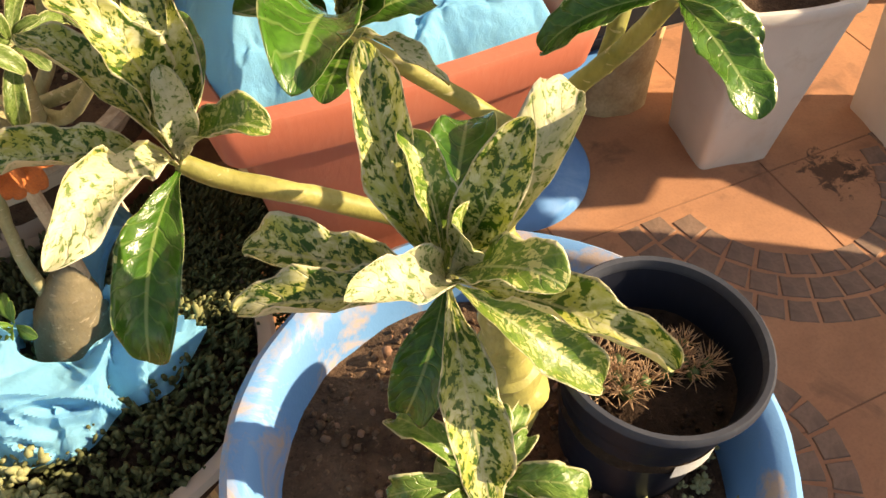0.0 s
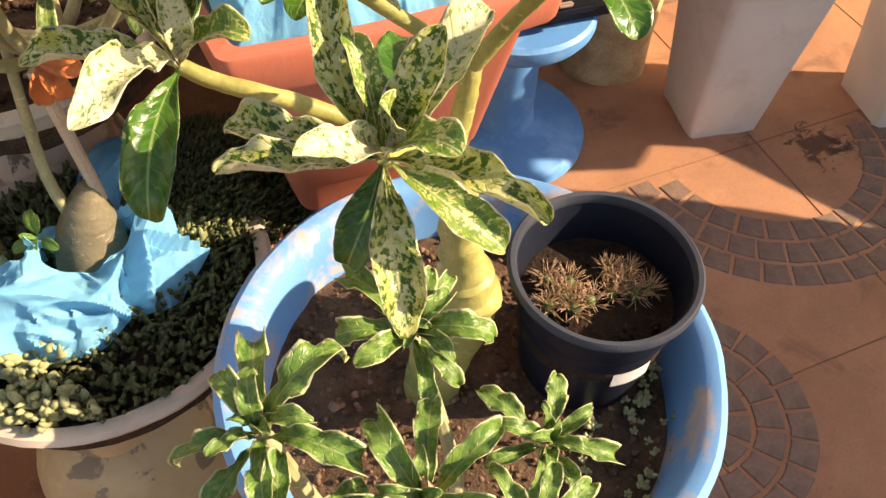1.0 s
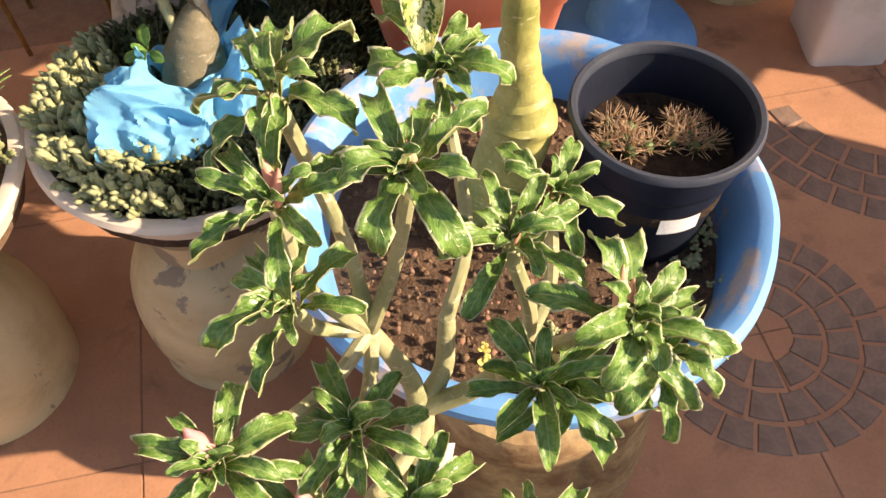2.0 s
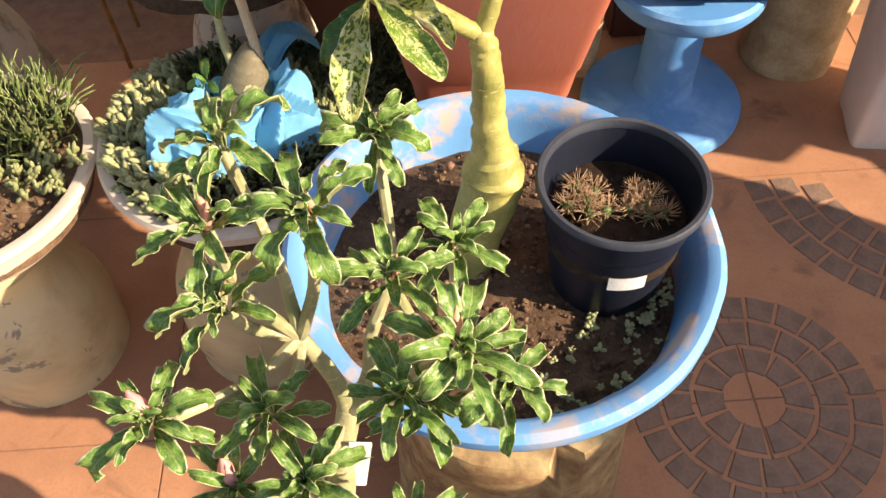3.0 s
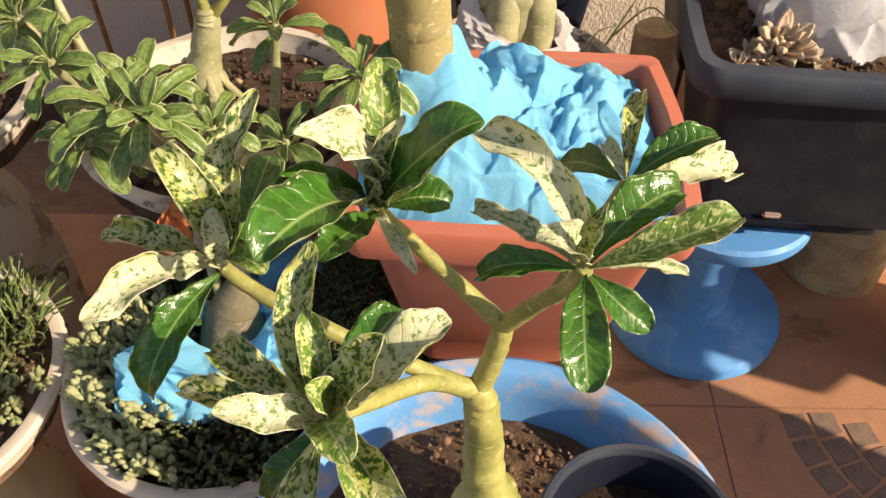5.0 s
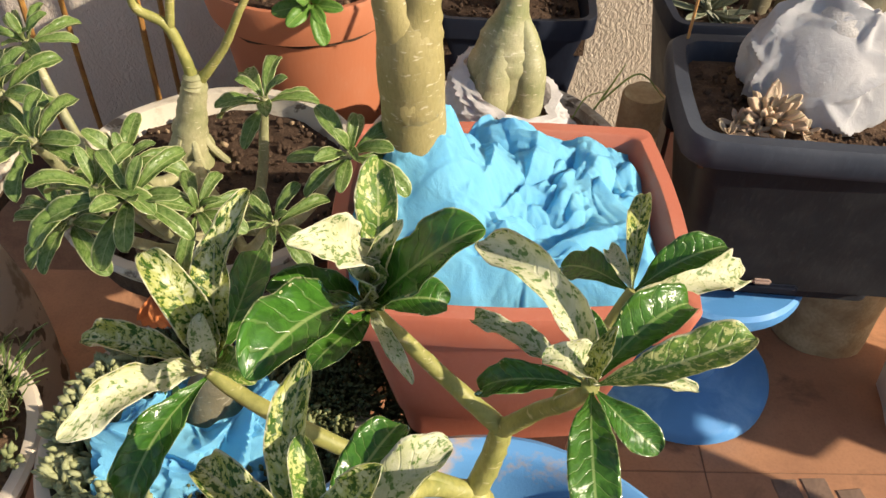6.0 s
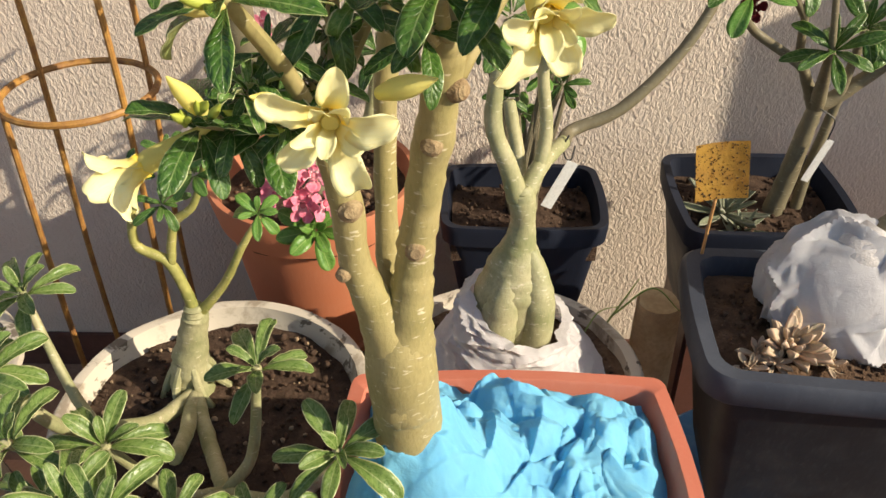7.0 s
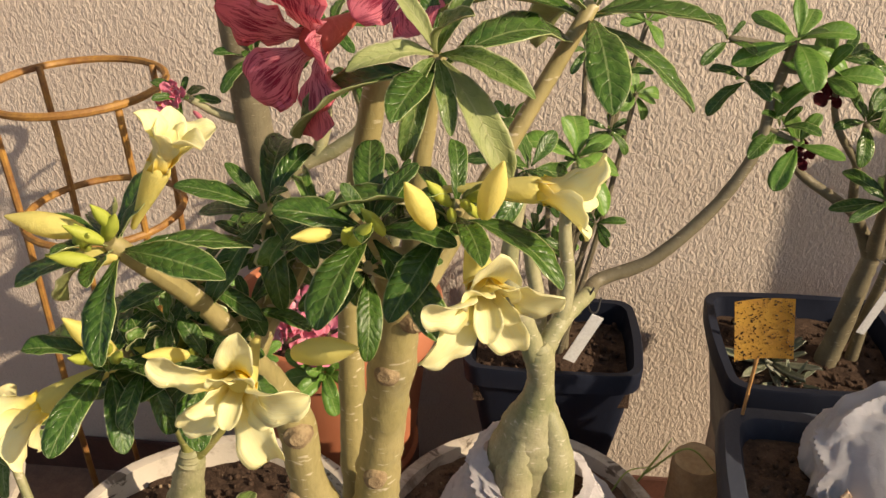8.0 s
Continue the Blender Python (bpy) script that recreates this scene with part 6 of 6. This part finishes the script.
def backdrop_plants():
    """Leafy plants in the two black pots by the wall."""
    rnd = random.Random(19)
    t = thing("leafy_shrub", (0.071, 0.95, 0.545), "small-leaved green shrub in a black pot by the wall", "plant")
    for k, h in enumerate(((0.093, 0.95, 0.777), (0.053, 0.95, 0.80), (0.118, 0.95, 0.76), (0.069, 0.97, 0.706), (0.04, 0.95, 0.74), (0.005, 0.95, 0.82), (0.0, 0.95, 0.90), (0.133, 0.95, 0.964), (0.125, 0.95, 0.89), (0.155, 0.97, 0.93), (0.112, 0.97, 0.837), (0.09, 0.95, 0.99), (0.16, 0.97, 1.02))):
        part("stem", tube([(0.071 + 0.02 * math.sin(k), 0.95 + 0.02 * math.cos(k), 0.545, 0.005), ((0.071 + h[0]) / 2 + 0.01 * math.sin(k * 3), 0.955, (0.545 + h[2]) / 2, 0.004), (*h, 0.003)], 7, 6, 0.1, k), BARK_GREY, t)
        whorl(t, FOREST if k % 3 else LIME, h, (rnd.uniform(-0.5, 0.5), -0.6, 0.7), 10, 0.034, rnd, 25, 125)
    t = thing("desert_rose", (0.457, 0.95, 0.545), "desert rose with maroon flowers in a large black pot", "plant", "desert roses")
    limbs = [
        [(0.448, 0.95, 0.535, 0.017), (0.458, 0.95, 0.60, 0.0145), (0.468, 0.95, 0.687, 0.0125), (0.473, 0.948, 0.735, 0.011)],
        [(0.472, 0.95, 0.725, 0.011), (0.450, 0.945, 0.766, 0.008), (0.425, 0.93, 0.80, 0.007), (0.370, 0.95, 0.833, 0.006), (0.338, 0.93, 0.868, 0.005)],
        [(0.473, 0.948, 0.73, 0.011), (0.455, 0.91, 0.79, 0.008), (0.444, 0.885, 0.835, 0.006)],
        [(0.475, 0.95, 0.73, 0.012), (0.50, 0.95, 0.745, 0.011), (0.56, 0.95, 0.80, 0.009)],
        [(0.488, 0.96, 0.54, 0.009), (0.492, 0.96, 0.62, 0.008), (0.496, 0.95, 0.70, 0.007), (0.505, 0.94, 0.84, 0.006)],
        [(0.425, 0.93, 0.80, 0.006), (0.41, 0.91, 0.87, 0.005), (0.405, 0.90, 0.925, 0.004)],
        [(0.41, 0.91, 0.87, 0.005), (0.37, 0.90, 0.93, 0.004), (0.361, 0.90, 0.99, 0.004)],
        [(0.444, 0.885, 0.835, 0.005), (0.43, 0.88, 0.90, 0.004), (0.416, 0.88, 0.97, 0.004)],
    ]
    for k, rows in enumerate(limbs):
        part("stem", tube(rows, 11, 6, 0.1, k), BARK_GREY, t)
    for at, n, size in (((0.444, 0.88, 0.84), 13, 0.062), ((0.405, 0.90, 0.93), 9, 0.05), ((0.361, 0.90, 1.0), 9, 0.05), ((0.416, 0.88, 0.98), 10, 0.05), ((0.50, 0.93, 0.85), 10, 0.06), ((0.45, 0.9, 1.03), 10, 0.055), ((0.56, 0.95, 0.82), 10, 0.06)):
        whorl(t, NARROW if n == 13 else FOREST, at, (rnd.uniform(-0.4, 0.4), -0.6, 0.7), n, size, rnd, 25, 115)
    for at in ((0.338, 0.895, 0.888), (0.361, 0.90, 0.962)):
        blossom(t, at, (-0.3, -0.8, 0.2), 0.022, MAROON_PETALS, BUD_MAROON, 5, 4, 55, 3)
    tag = box((-0.006, -0.0004, -0.035), (0.006, 0.0004, 0.035), 0.0003)
    part("tag", tag, TAG, t, "white plastic tag on a wire", Matrix.Translation((0.485, 0.925, 0.655)) @ Matrix.Rotation(0.3, 4, "Y"))
    part("wire", tube([(0.47, 0.928, 0.735, 0.001), (0.492, 0.923, 0.72, 0.001), (0.49, 0.923, 0.69, 0.001)], 6, 4), WIRE, t)
    a = thing("aloe", (0.375, 0.935, 0.548), "small grey-green spiky succulent in a black pot", "succulent")
    whorl(a, family([ALOE, ALOE], 3, 44, width=0.09, bend=-0.5, fold=0.5, wave=0.0, peak=0.4, thick=0.08, stalk=0.6), (0.375, 0.935, 0.565), (0.1, -0.3, 1), 18, 0.07, rnd, 10, 85)
    whorl(a, family([ALOE, ALOE], 3, 45, width=0.09, bend=-0.5, fold=0.5, wave=0.0, peak=0.4, thick=0.08, stalk=0.6), (0.395, 0.90, 0.555), (0.1, -0.3, 1), 14, 0.045, rnd, 10, 85)


backdrop_plants()

# ---- what stands in the trough ----


def wrapped_trunk():
    t = thing("wrapped_trunk", (0.43, 0.68, 0.59), "grey swollen trunk bundled in white cloth in the trough", "plant")
    part("trunk", tube([(0.435, 0.680, 0.58, 0.052), (0.432, 0.674, 0.63, 0.054), (0.44, 0.68, 0.668, 0.045), (0.46, 0.69, 0.70, 0.030)], 22, 7, 0.06, 5), DOME, t, "pale grey bound trunk")
    part("stem", tube([(0.46, 0.69, 0.69, 0.020), (0.50, 0.70, 0.74, 0.015), (0.515, 0.71, 0.80, 0.013), (0.505, 0.72, 0.88, 0.010)], 12, 7, 0.1, 6), BARK_GREY, t)
    return t


moved(wrapped_trunk(), 0.004, -0.004, -0.008)


def trunk_cloth():
    """A cloth laid like a shawl about the swollen trunk: open in front, a corner hanging on each side."""
    centre = Vector((0.432, 0.672, 0.628))
    w = Vector((-0.30, -0.62, 0.50)).normalized()
    s = Vector((0, 0, 1)).cross(w).normalized()
    t = w.cross(s)

    def place(u, v):
        a = radians(360 * u)
        th = radians(112 * v) + 0.10 * math.sin(3 * a + 1) * v + 0.05 * math.sin(7 * a) * v
        r = 0.062 + 0.014 * v
        n = w * math.cos(th) + (s * math.cos(a) + t * math.sin(a)) * math.sin(th)
        p = centre + Vector((n.x * r * 1.15, n.y * r, n.z * r * 1.04))
        p.z = max(p.z, 0.597)
        return p, n

    rows = fold_set(34, 5, 0.0, 0.48, 0.05, 0.14, 6, 20, (0.04, 0.11), (0.012, 0.028), (0.010, 0.020)) + fold_set(30, 6, 0.0, 0.48, 0.07, 0.14, 50, 40, (0.015, 0.04), (0.008, 0.016), (0.004, 0.008))

    def height(u, v, p):
        x, y = 0.48 * u, 0.14 * v
        h = max(folded(x, y, rows), folded(x - 0.48, y, rows), folded(x + 0.48, y, rows))
        return (h + 0.004 * creased(p, 26, 7.0)) * min(1.0, max(0.0, (v - 0.32) * 5))

    bm = patch(170, 60, place, height)
    bmesh.ops.solidify(bm, geom=bm.faces[:], thickness=0.001)
    return tagged(part("white_cloth", bm, GREY_CLOTH), "crumpled white cloth draped about a swollen trunk", "cloth")


moved(trunk_cloth(), 0.004, -0.004, -0.008)


def ghost_plant():
    t = thing("rosette_succulent", (0.365, 0.605, 0.592), "dusty pink rosette succulent on the trough soil", "succulent")
    rnd = random.Random(2)
    whorl(t, ROSE_LEAVES, (0.372, 0.600, 0.606), (0.1, -0.4, 1), 26, 0.042, rnd, 5, 70)
    for at, n, size in (((0.335, 0.595, 0.598), 16, 0.022), ((0.350, 0.58, 0.598), 14, 0.02), ((0.41, 0.58, 0.598), 12, 0.02), ((0.32, 0.575, 0.597), 12, 0.018)):
        whorl(t, ROSE_LEAVES, at, (rnd.uniform(-0.3, 0.3), -0.4, 1), n, size, rnd, 8, 90)
    return t


moved(ghost_plant(), -0.012, -0.004, -0.006)


def sticky_card():
    t = thing("sticky_card", (0.294, 0.764, 0.585), "yellow sticky insect card with dark specks on a stick", "insect trap")
    part("stick", tube([(0.294, 0.764, 0.575, 0.0022), (0.296, 0.765, 0.65, 0.0022), (0.298, 0.766, 0.70, 0.0022)], 8, 3, 0.05), STICK, t)
    m = Matrix.Translation((0.298, 0.768, 0.730)) @ Matrix.Rotation(-0.12, 4, "Y") @ Matrix.Rotation(-0.15, 4, "X")

    def place(u, v):
        return m @ Vector(((u - 0.5) * 0.064, 0.010 * math.cos((u - 0.5) * 2.2) - 0.01, (v - 0.5) * 0.075)), Vector((0, -1, 0))

    bm = patch(12, 8, place, lambda u, v, p: 0.0)
    bmesh.ops.solidify(bm, geom=bm.faces[:], thickness=0.0008)
    part("card", bm, CARD, t, "curled yellow card")
    rnd = random.Random(4)
    spots = []
    for _ in range(420):
        p, n = place(rnd.random(), rnd.random())
        s = 0.0004 + 0.0016 * rnd.random() ** 3
        spots.append((p + Vector((0, -0.0006, 0)), (rnd.uniform(-1, 1), 0, rnd.uniform(-1, 1)), s, s * 0.5))
    lumps("speck_layer", spots, DOTS, t, "dark dead specks stuck to the card", 0.3)
    return t


sticky_card()

# ---- what grows in the cream bowls ----


def sedum_carpet(name, bowl_at, r, top, keep, count, mat, label, seed, size=(0.006, 0.011)):
    rnd = random.Random(seed)
    spots = []
    while len(spots) < count:
        f, a = math.sqrt(rnd.random()), rnd.uniform(0, 6.283)
        x, y = r * f * math.cos(a), r * f * math.sin(a)
        if not keep(x, y):
            continue
        tall = rnd.uniform(0.0, 0.018)
        lean = Vector((rnd.uniform(-0.6, 0.6) + x / r * 0.5, rnd.uniform(-0.6, 0.6) + y / r * 0.5, 1))
        p = Vector((bowl_at[0] + x, bowl_at[1] + y, top + tall))
        for k in range(3):
            spots.append((p + lean.normalized() * (0.006 * k) + Vector((rnd.uniform(-1, 1), rnd.uniform(-1, 1), 0)) * 0.003, lean + Vector((rnd.uniform(-0.7, 0.7), rnd.uniform(-0.7, 0.7), 0)), rnd.uniform(*size) * 0.75, rnd.uniform(*size) * 0.27))
    ob = lumps(name, spots, mat, None, label, 0.2, seed)
    return tagged(ob, label, "ground cover", kind="stuff")


A_AT = (-0.291, 0.291)
sedum_carpet("sedum", A_AT, 0.164, 0.370, lambda x, y: x + 0.25 * y < -0.062, 1100, PALE_SEDUM, "pale grey-green sedum filling part of the cream bowl", 3, (0.011, 0.019))
sedum_carpet("sedum", A_AT, 0.162, 0.365, lambda x, y: x + 0.25 * y >= -0.072, 3600, MOSS, "dark olive mossy sedum filling part of the cream bowl", 4, (0.006, 0.011))
sedum_carpet("sedum", A_AT, 0.160, 0.373, lambda x, y: x > 0.03 and y > 0.0 and x + y > 0.10 and x + y < 0.16, 300, SEDUM, "pale sedum tufts by the bowl's rim", 5, (0.008, 0.014))
sedum_carpet("sedum", (-0.648, 0.245), 0.160, 0.365, lambda x, y: y > 0.02 and x < 0.12, 1500, MOSS, "grey-green feathery ground cover in the pedestal bowl", 6, (0.007, 0.014))
sedum_carpet("sedum", (-0.648, 0.245), 0.160, 0.365, lambda x, y: 0.02 > y > -0.05 and x > 0.02, 260, SEDUM, "pale succulent sprigs in the pedestal bowl", 7, (0.009, 0.015))


def needle_sedum():
    """Dark spiky stonecrop that has grown over the bowl's rim and hangs beside it."""
    rnd = random.Random(51)
    spots = []
    while len(spots) < 7500:
        u, v = rnd.uniform(-1, 1), rnd.uniform(-1, 1)
        if u * u + v * v > 1:
            continue
        x, y = -0.142 + 0.088 * u, 0.380 + 0.125 * v
        if (x + 0.291) ** 2 + (y - 0.291) ** 2 < 0.10 ** 2:
            continue
        high = 0.328 + 0.055 * (1 - u * u - v * v) - rnd.random() ** 2 * 0.10 * max(0.0, u)
        lean = Vector((0.7 * u + rnd.uniform(-0.5, 0.5), 0.6 * v + rnd.uniform(-0.5, 0.5), 0.9)).normalized()
        for k in range(6):
            a = k * 2.4
            side = Vector((math.cos(a), math.sin(a), 0.7))
            spots.append((Vector((x, y, high)) + lean * 0.006 * k + side * 0.0025, lean + side * 0.8, rnd.uniform(0.005, 0.009), rnd.uniform(0.0013, 0.0022)))
    label = "dark olive spiky sedum spilling over the cream bowl"
    return tagged(lumps("sedum", spots, MOSS, None, label, 0.15, 51), label, "ground cover", kind="stuff")


needle_sedum()


def feathery(at, r, count, seed):
    t = thing("feathery_herb", at, "feathery grey-green herb spilling over the bowl", "plant")
    rnd = random.Random(seed)
    fam = family([LEAF_SAGE, LEAF_SAGE], 3, 60, width=0.03, bend=1.0, fold=0.1, wave=0.02, peak=0.5, nu=6, nv=2)
    for k in range(count):
        a, q = rnd.uniform(0, 6.28), r * math.sqrt(rnd.random())
        b = Vector(at) + Vector((q * math.cos(a), q * math.sin(a), 0))
        d = Vector((math.cos(a) * q / r + rnd.uniform(-0.5, 0.5), math.sin(a) * q / r + rnd.uniform(-0.5, 0.5), rnd.uniform(0.7, 1.4))).normalized()
        piece("sprig", rnd.choice(fam), t, along(b, b + d * rnd.uniform(0.03, 0.065), (rnd.uniform(-1, 1), rnd.uniform(-1, 1), 0.3)))
    return t


feathery((-0.59, 0.33, 0.370), 0.075, 260, 1)


def bowl_trunk():
    t = thing("young_desert_rose", (-0.325, 0.33, 0.32), "grey swollen seedling trunk tied to a pale stick", "plant")
    part("trunk", tube([(-0.312, 0.325, 0.32, 0.040), (-0.310, 0.330, 0.355, 0.037), (-0.304, 0.336, 0.385, 0.029), (-0.296, 0.340, 0.412, 0.018), (-0.290, 0.341, 0.428, 0.010)], 18, 7, 0.08, 3), BARK_GREY, t, "grey swollen base")
    part("stem", tube([(-0.318, 0.342, 0.385, 0.0062), (-0.322, 0.345, 0.45, 0.0056), (-0.314, 0.348, 0.53, 0.005), (-0.304, 0.352, 0.60, 0.0045)], 10, 6, 0.15, 5), BARK_PALE, t)
    part("stake", tube([(-0.284, 0.338, 0.41, 0.0060), (-0.286, 0.340, 0.45, 0.0062), (-0.292, 0.340, 0.57, 0.0062)], 8, 3), PALE_STICK, t, "pale wooden stick")
    rnd = random.Random(8)
    whorl(t, LIME, (-0.352, 0.325, 0.395), (-0.4, -0.5, 0.7), 6, 0.03, rnd, 30, 100)
    return t


moved(bowl_trunk(), 0.03, -0.015, 0.045)


def bowl_cloth():
    cx, cy = -0.322, 0.290

    def place(u, v):
        a = 2 * math.pi * u
        wob = 1 + 0.16 * math.sin(2 * a + 0.6) + 0.10 * math.sin(3 * a + 2.0) + 0.06 * math.sin(7 * a)
        rx, ry = (0.092 - 0.058 * v) * wob, (0.070 - 0.040 * v) * wob
        z = 0.331 + 0.050 * math.sin(v * math.pi * 0.72) * (1 + 0.3 * math.sin(a * 2 + 1))
        return Vector((cx + rx * math.cos(a) + 0.012 * v, cy + ry * math.sin(a) + 0.035 * v, z)), Vector((math.cos(a) * 0.5, math.sin(a) * 0.5, 0.8))

    rows = fold_set(34, 21, -0.43, -0.22, 0.20, 0.37, 20, 40, (0.025, 0.07), (0.010, 0.026), (0.014, 0.034)) + fold_set(40, 22, -0.43, -0.22, 0.20, 0.37, 90, 60, (0.012, 0.035), (0.005, 0.014), (0.008, 0.020))

    def height(u, v, p):
        return folded(p.x, p.y, rows) + 0.006 * creased(p, 32, 3.0) - 0.006

    bm = patch(170, 70, place, height)
    bmesh.ops.solidify(bm, geom=bm.faces[:], thickness=0.001)
    return tagged(part("blue_cloth", bm, BLUE_CLOTH), "bright blue cloth bunched round a seedling trunk", "cloth")


moved(bowl_cloth(), 0.03, -0.02, 0.043)


def cloth_tail():
    def place(u, v):
        q = Vector((-0.285, 0.365, 0.335)) + Vector((0.075, 0.05, 0.0)) * u + Vector((-0.035, 0.075, 0.0)) * v
        return q + Vector((0, 0, 0.055 * math.sin(math.pi * u) * (1 - 0.5 * v))), Vector((0.2, -0.4, 0.9))

    rows = fold_set(14, 23, -0.30, -0.20, 0.36, 0.49, 60, 40, (0.02, 0.06), (0.008, 0.02), (0.006, 0.016))
    return crumpled_cloth("blue_cloth", place, rows, "loose end of blue cloth behind the seedling trunk", BLUE_CLOTH, 60, 0.006, 30, 1.5)


moved(cloth_tail(), 0.03, -0.01, 0.043)


def weeds():
    t = thing("grass_tuft", (0.17, 0.75, 0.49), "few green grass blades by the cement bowl", "grass")
    for k, rows in enumerate(([(0.175, 0.75, 0.485, 0.0016), (0.20, 0.75, 0.54, 0.0014), (0.215, 0.75, 0.575, 0.0006)], [(0.19, 0.75, 0.515, 0.0014), (0.235, 0.75, 0.560, 0.0013), (0.275, 0.745, 0.525, 0.0006)], [(0.15, 0.74, 0.49, 0.0012), (0.165, 0.735, 0.53, 0.001), (0.19, 0.73, 0.545, 0.0006)])):
        part("grass_blade", tube(rows, 6, 6), LEAF_LIME, t)
    y = thing("yellow_flower", (-0.06, -0.118, 0.41), "tiny yellow flowers on the tub soil", "flower")
    fam = family([BUD_YELLOW, BUD_YELLOW], 2, 70, width=0.3, bend=0.3, fold=0.1, wave=0.0, peak=0.6)
    rnd = random.Random(6)
    whorl(y, fam, (-0.060, -0.120, 0.425), (0, -0.3, 1), 9, 0.009, rnd, 20, 85, "petal")
    whorl(y, fam, (-0.058, -0.106, 0.425), (0, -0.3, 1), 8, 0.006, rnd, 20, 85, "petal")
    h = thing("iron_hook", (-0.56, 0.62, 0), "rusty bent iron rod lying on the tiles", "rod")
    part("rod", tube([(-0.60, 0.76, 0.005, 0.004), (-0.575, 0.70, 0.006, 0.004), (-0.555, 0.63, 0.006, 0.004), (-0.565, 0.585, 0.006, 0.004), (-0.60, 0.58, 0.006, 0.004), (-0.615, 0.60, 0.006, 0.004)], 8, 6), RUST, h)


weeds()


# ---- floor tiles and their moulded stones ----
floor = new("floor")
PLACE[floor] = Matrix.Identity(4)
tagged(floor, "red-brown floor tiles with rings of dark moulded stones", "floor", kind="structure")
TILE, FAN = 0.43, Vector((0.397, 0.046, 0))


def slab_mesh(name, w, d, h, mat, bevel=0.004):
    return mesh_of(name, box((-w / 2, -d / 2, -h), (w / 2, d / 2, 0), bevel), mat, False)


tile_mesh = slab_mesh("tile", TILE - 0.0022, TILE - 0.0022, 0.012, FLOOR, 0.0008)
for i in range(-5, 3):
    for j in range(-4, 3):
        x, y = FAN.x + (i + 0.5) * TILE, FAN.y + (j + 0.5) * TILE
        if y + TILE / 2 < WALL_Y + 0.1:
            piece("tile", tile_mesh, floor, Matrix.Translation((x, y, 0)))


def stone(r0, r1, half, rnd):
    """One stone of a ring: a low cushion between two radii."""
    bm = bmesh.new()
    low, top = [], []
    steps = 3
    ring = [(r0, -half + 2 * half * k / steps) for k in range(steps + 1)] + [(r1, half - 2 * half * k / steps) for k in range(steps + 1)]
    mid = (r0 + r1) / 2
    for r, a in ring:
        rr, aa = r + rnd.uniform(-0.0012, 0.0012), a + rnd.uniform(-0.002, 0.002) / mid
        low.append(bm.verts.new((rr * math.cos(aa) - mid, rr * math.sin(aa), -0.001)))
        s = 0.9
        rs, as_ = mid + (rr - mid) * s, aa * s
        top.append(bm.verts.new((rs * math.cos(as_) - mid, rs * math.sin(as_), 0.0022)))
    n = len(ring)
    for k in range(n):
        bm.faces.new((low[k], low[(k + 1) % n], top[(k + 1) % n], top[k]))
    bm.faces.new(top)
    return mesh_of("stone", bm, COBBLE, False)


def medallion(cx, cy, rings, wedge=None):
    rnd = random.Random(5)
    for r0, r1, n in rings:
        shapes = [stone(r0 + 0.0016, r1 - 0.0016, math.pi / n - 0.0022 / r1, rnd) for _ in range(3)]
        mid = (r0 + r1) / 2
        off = rnd.uniform(0, 1)
        for k in range(n):
            a = 2 * math.pi * (k + off) / n
            x, y = cx + mid * math.cos(a), cy + mid * math.sin(a)
            if y > WALL_Y - 0.04 or (wedge and not wedge(x, y)):
                continue
            piece("stone", rnd.choice(shapes), floor, Matrix.Translation((x, y, 0)) @ Matrix.Rotation(a, 4, "Z"))


SMALL = [(0.042, 0.088, 10), (0.090, 0.136, 16), (0.138, 0.182, 22)]
WIDE = [(0.190, 0.236, 28), (0.238, 0.284, 34), (0.286, 0.330, 40)]
medallion(FAN.x, FAN.y, SMALL)
medallion(FAN.x + TILE, FAN.y + TILE, WIDE, lambda x, y: x < 1.1 and y < 0.462)
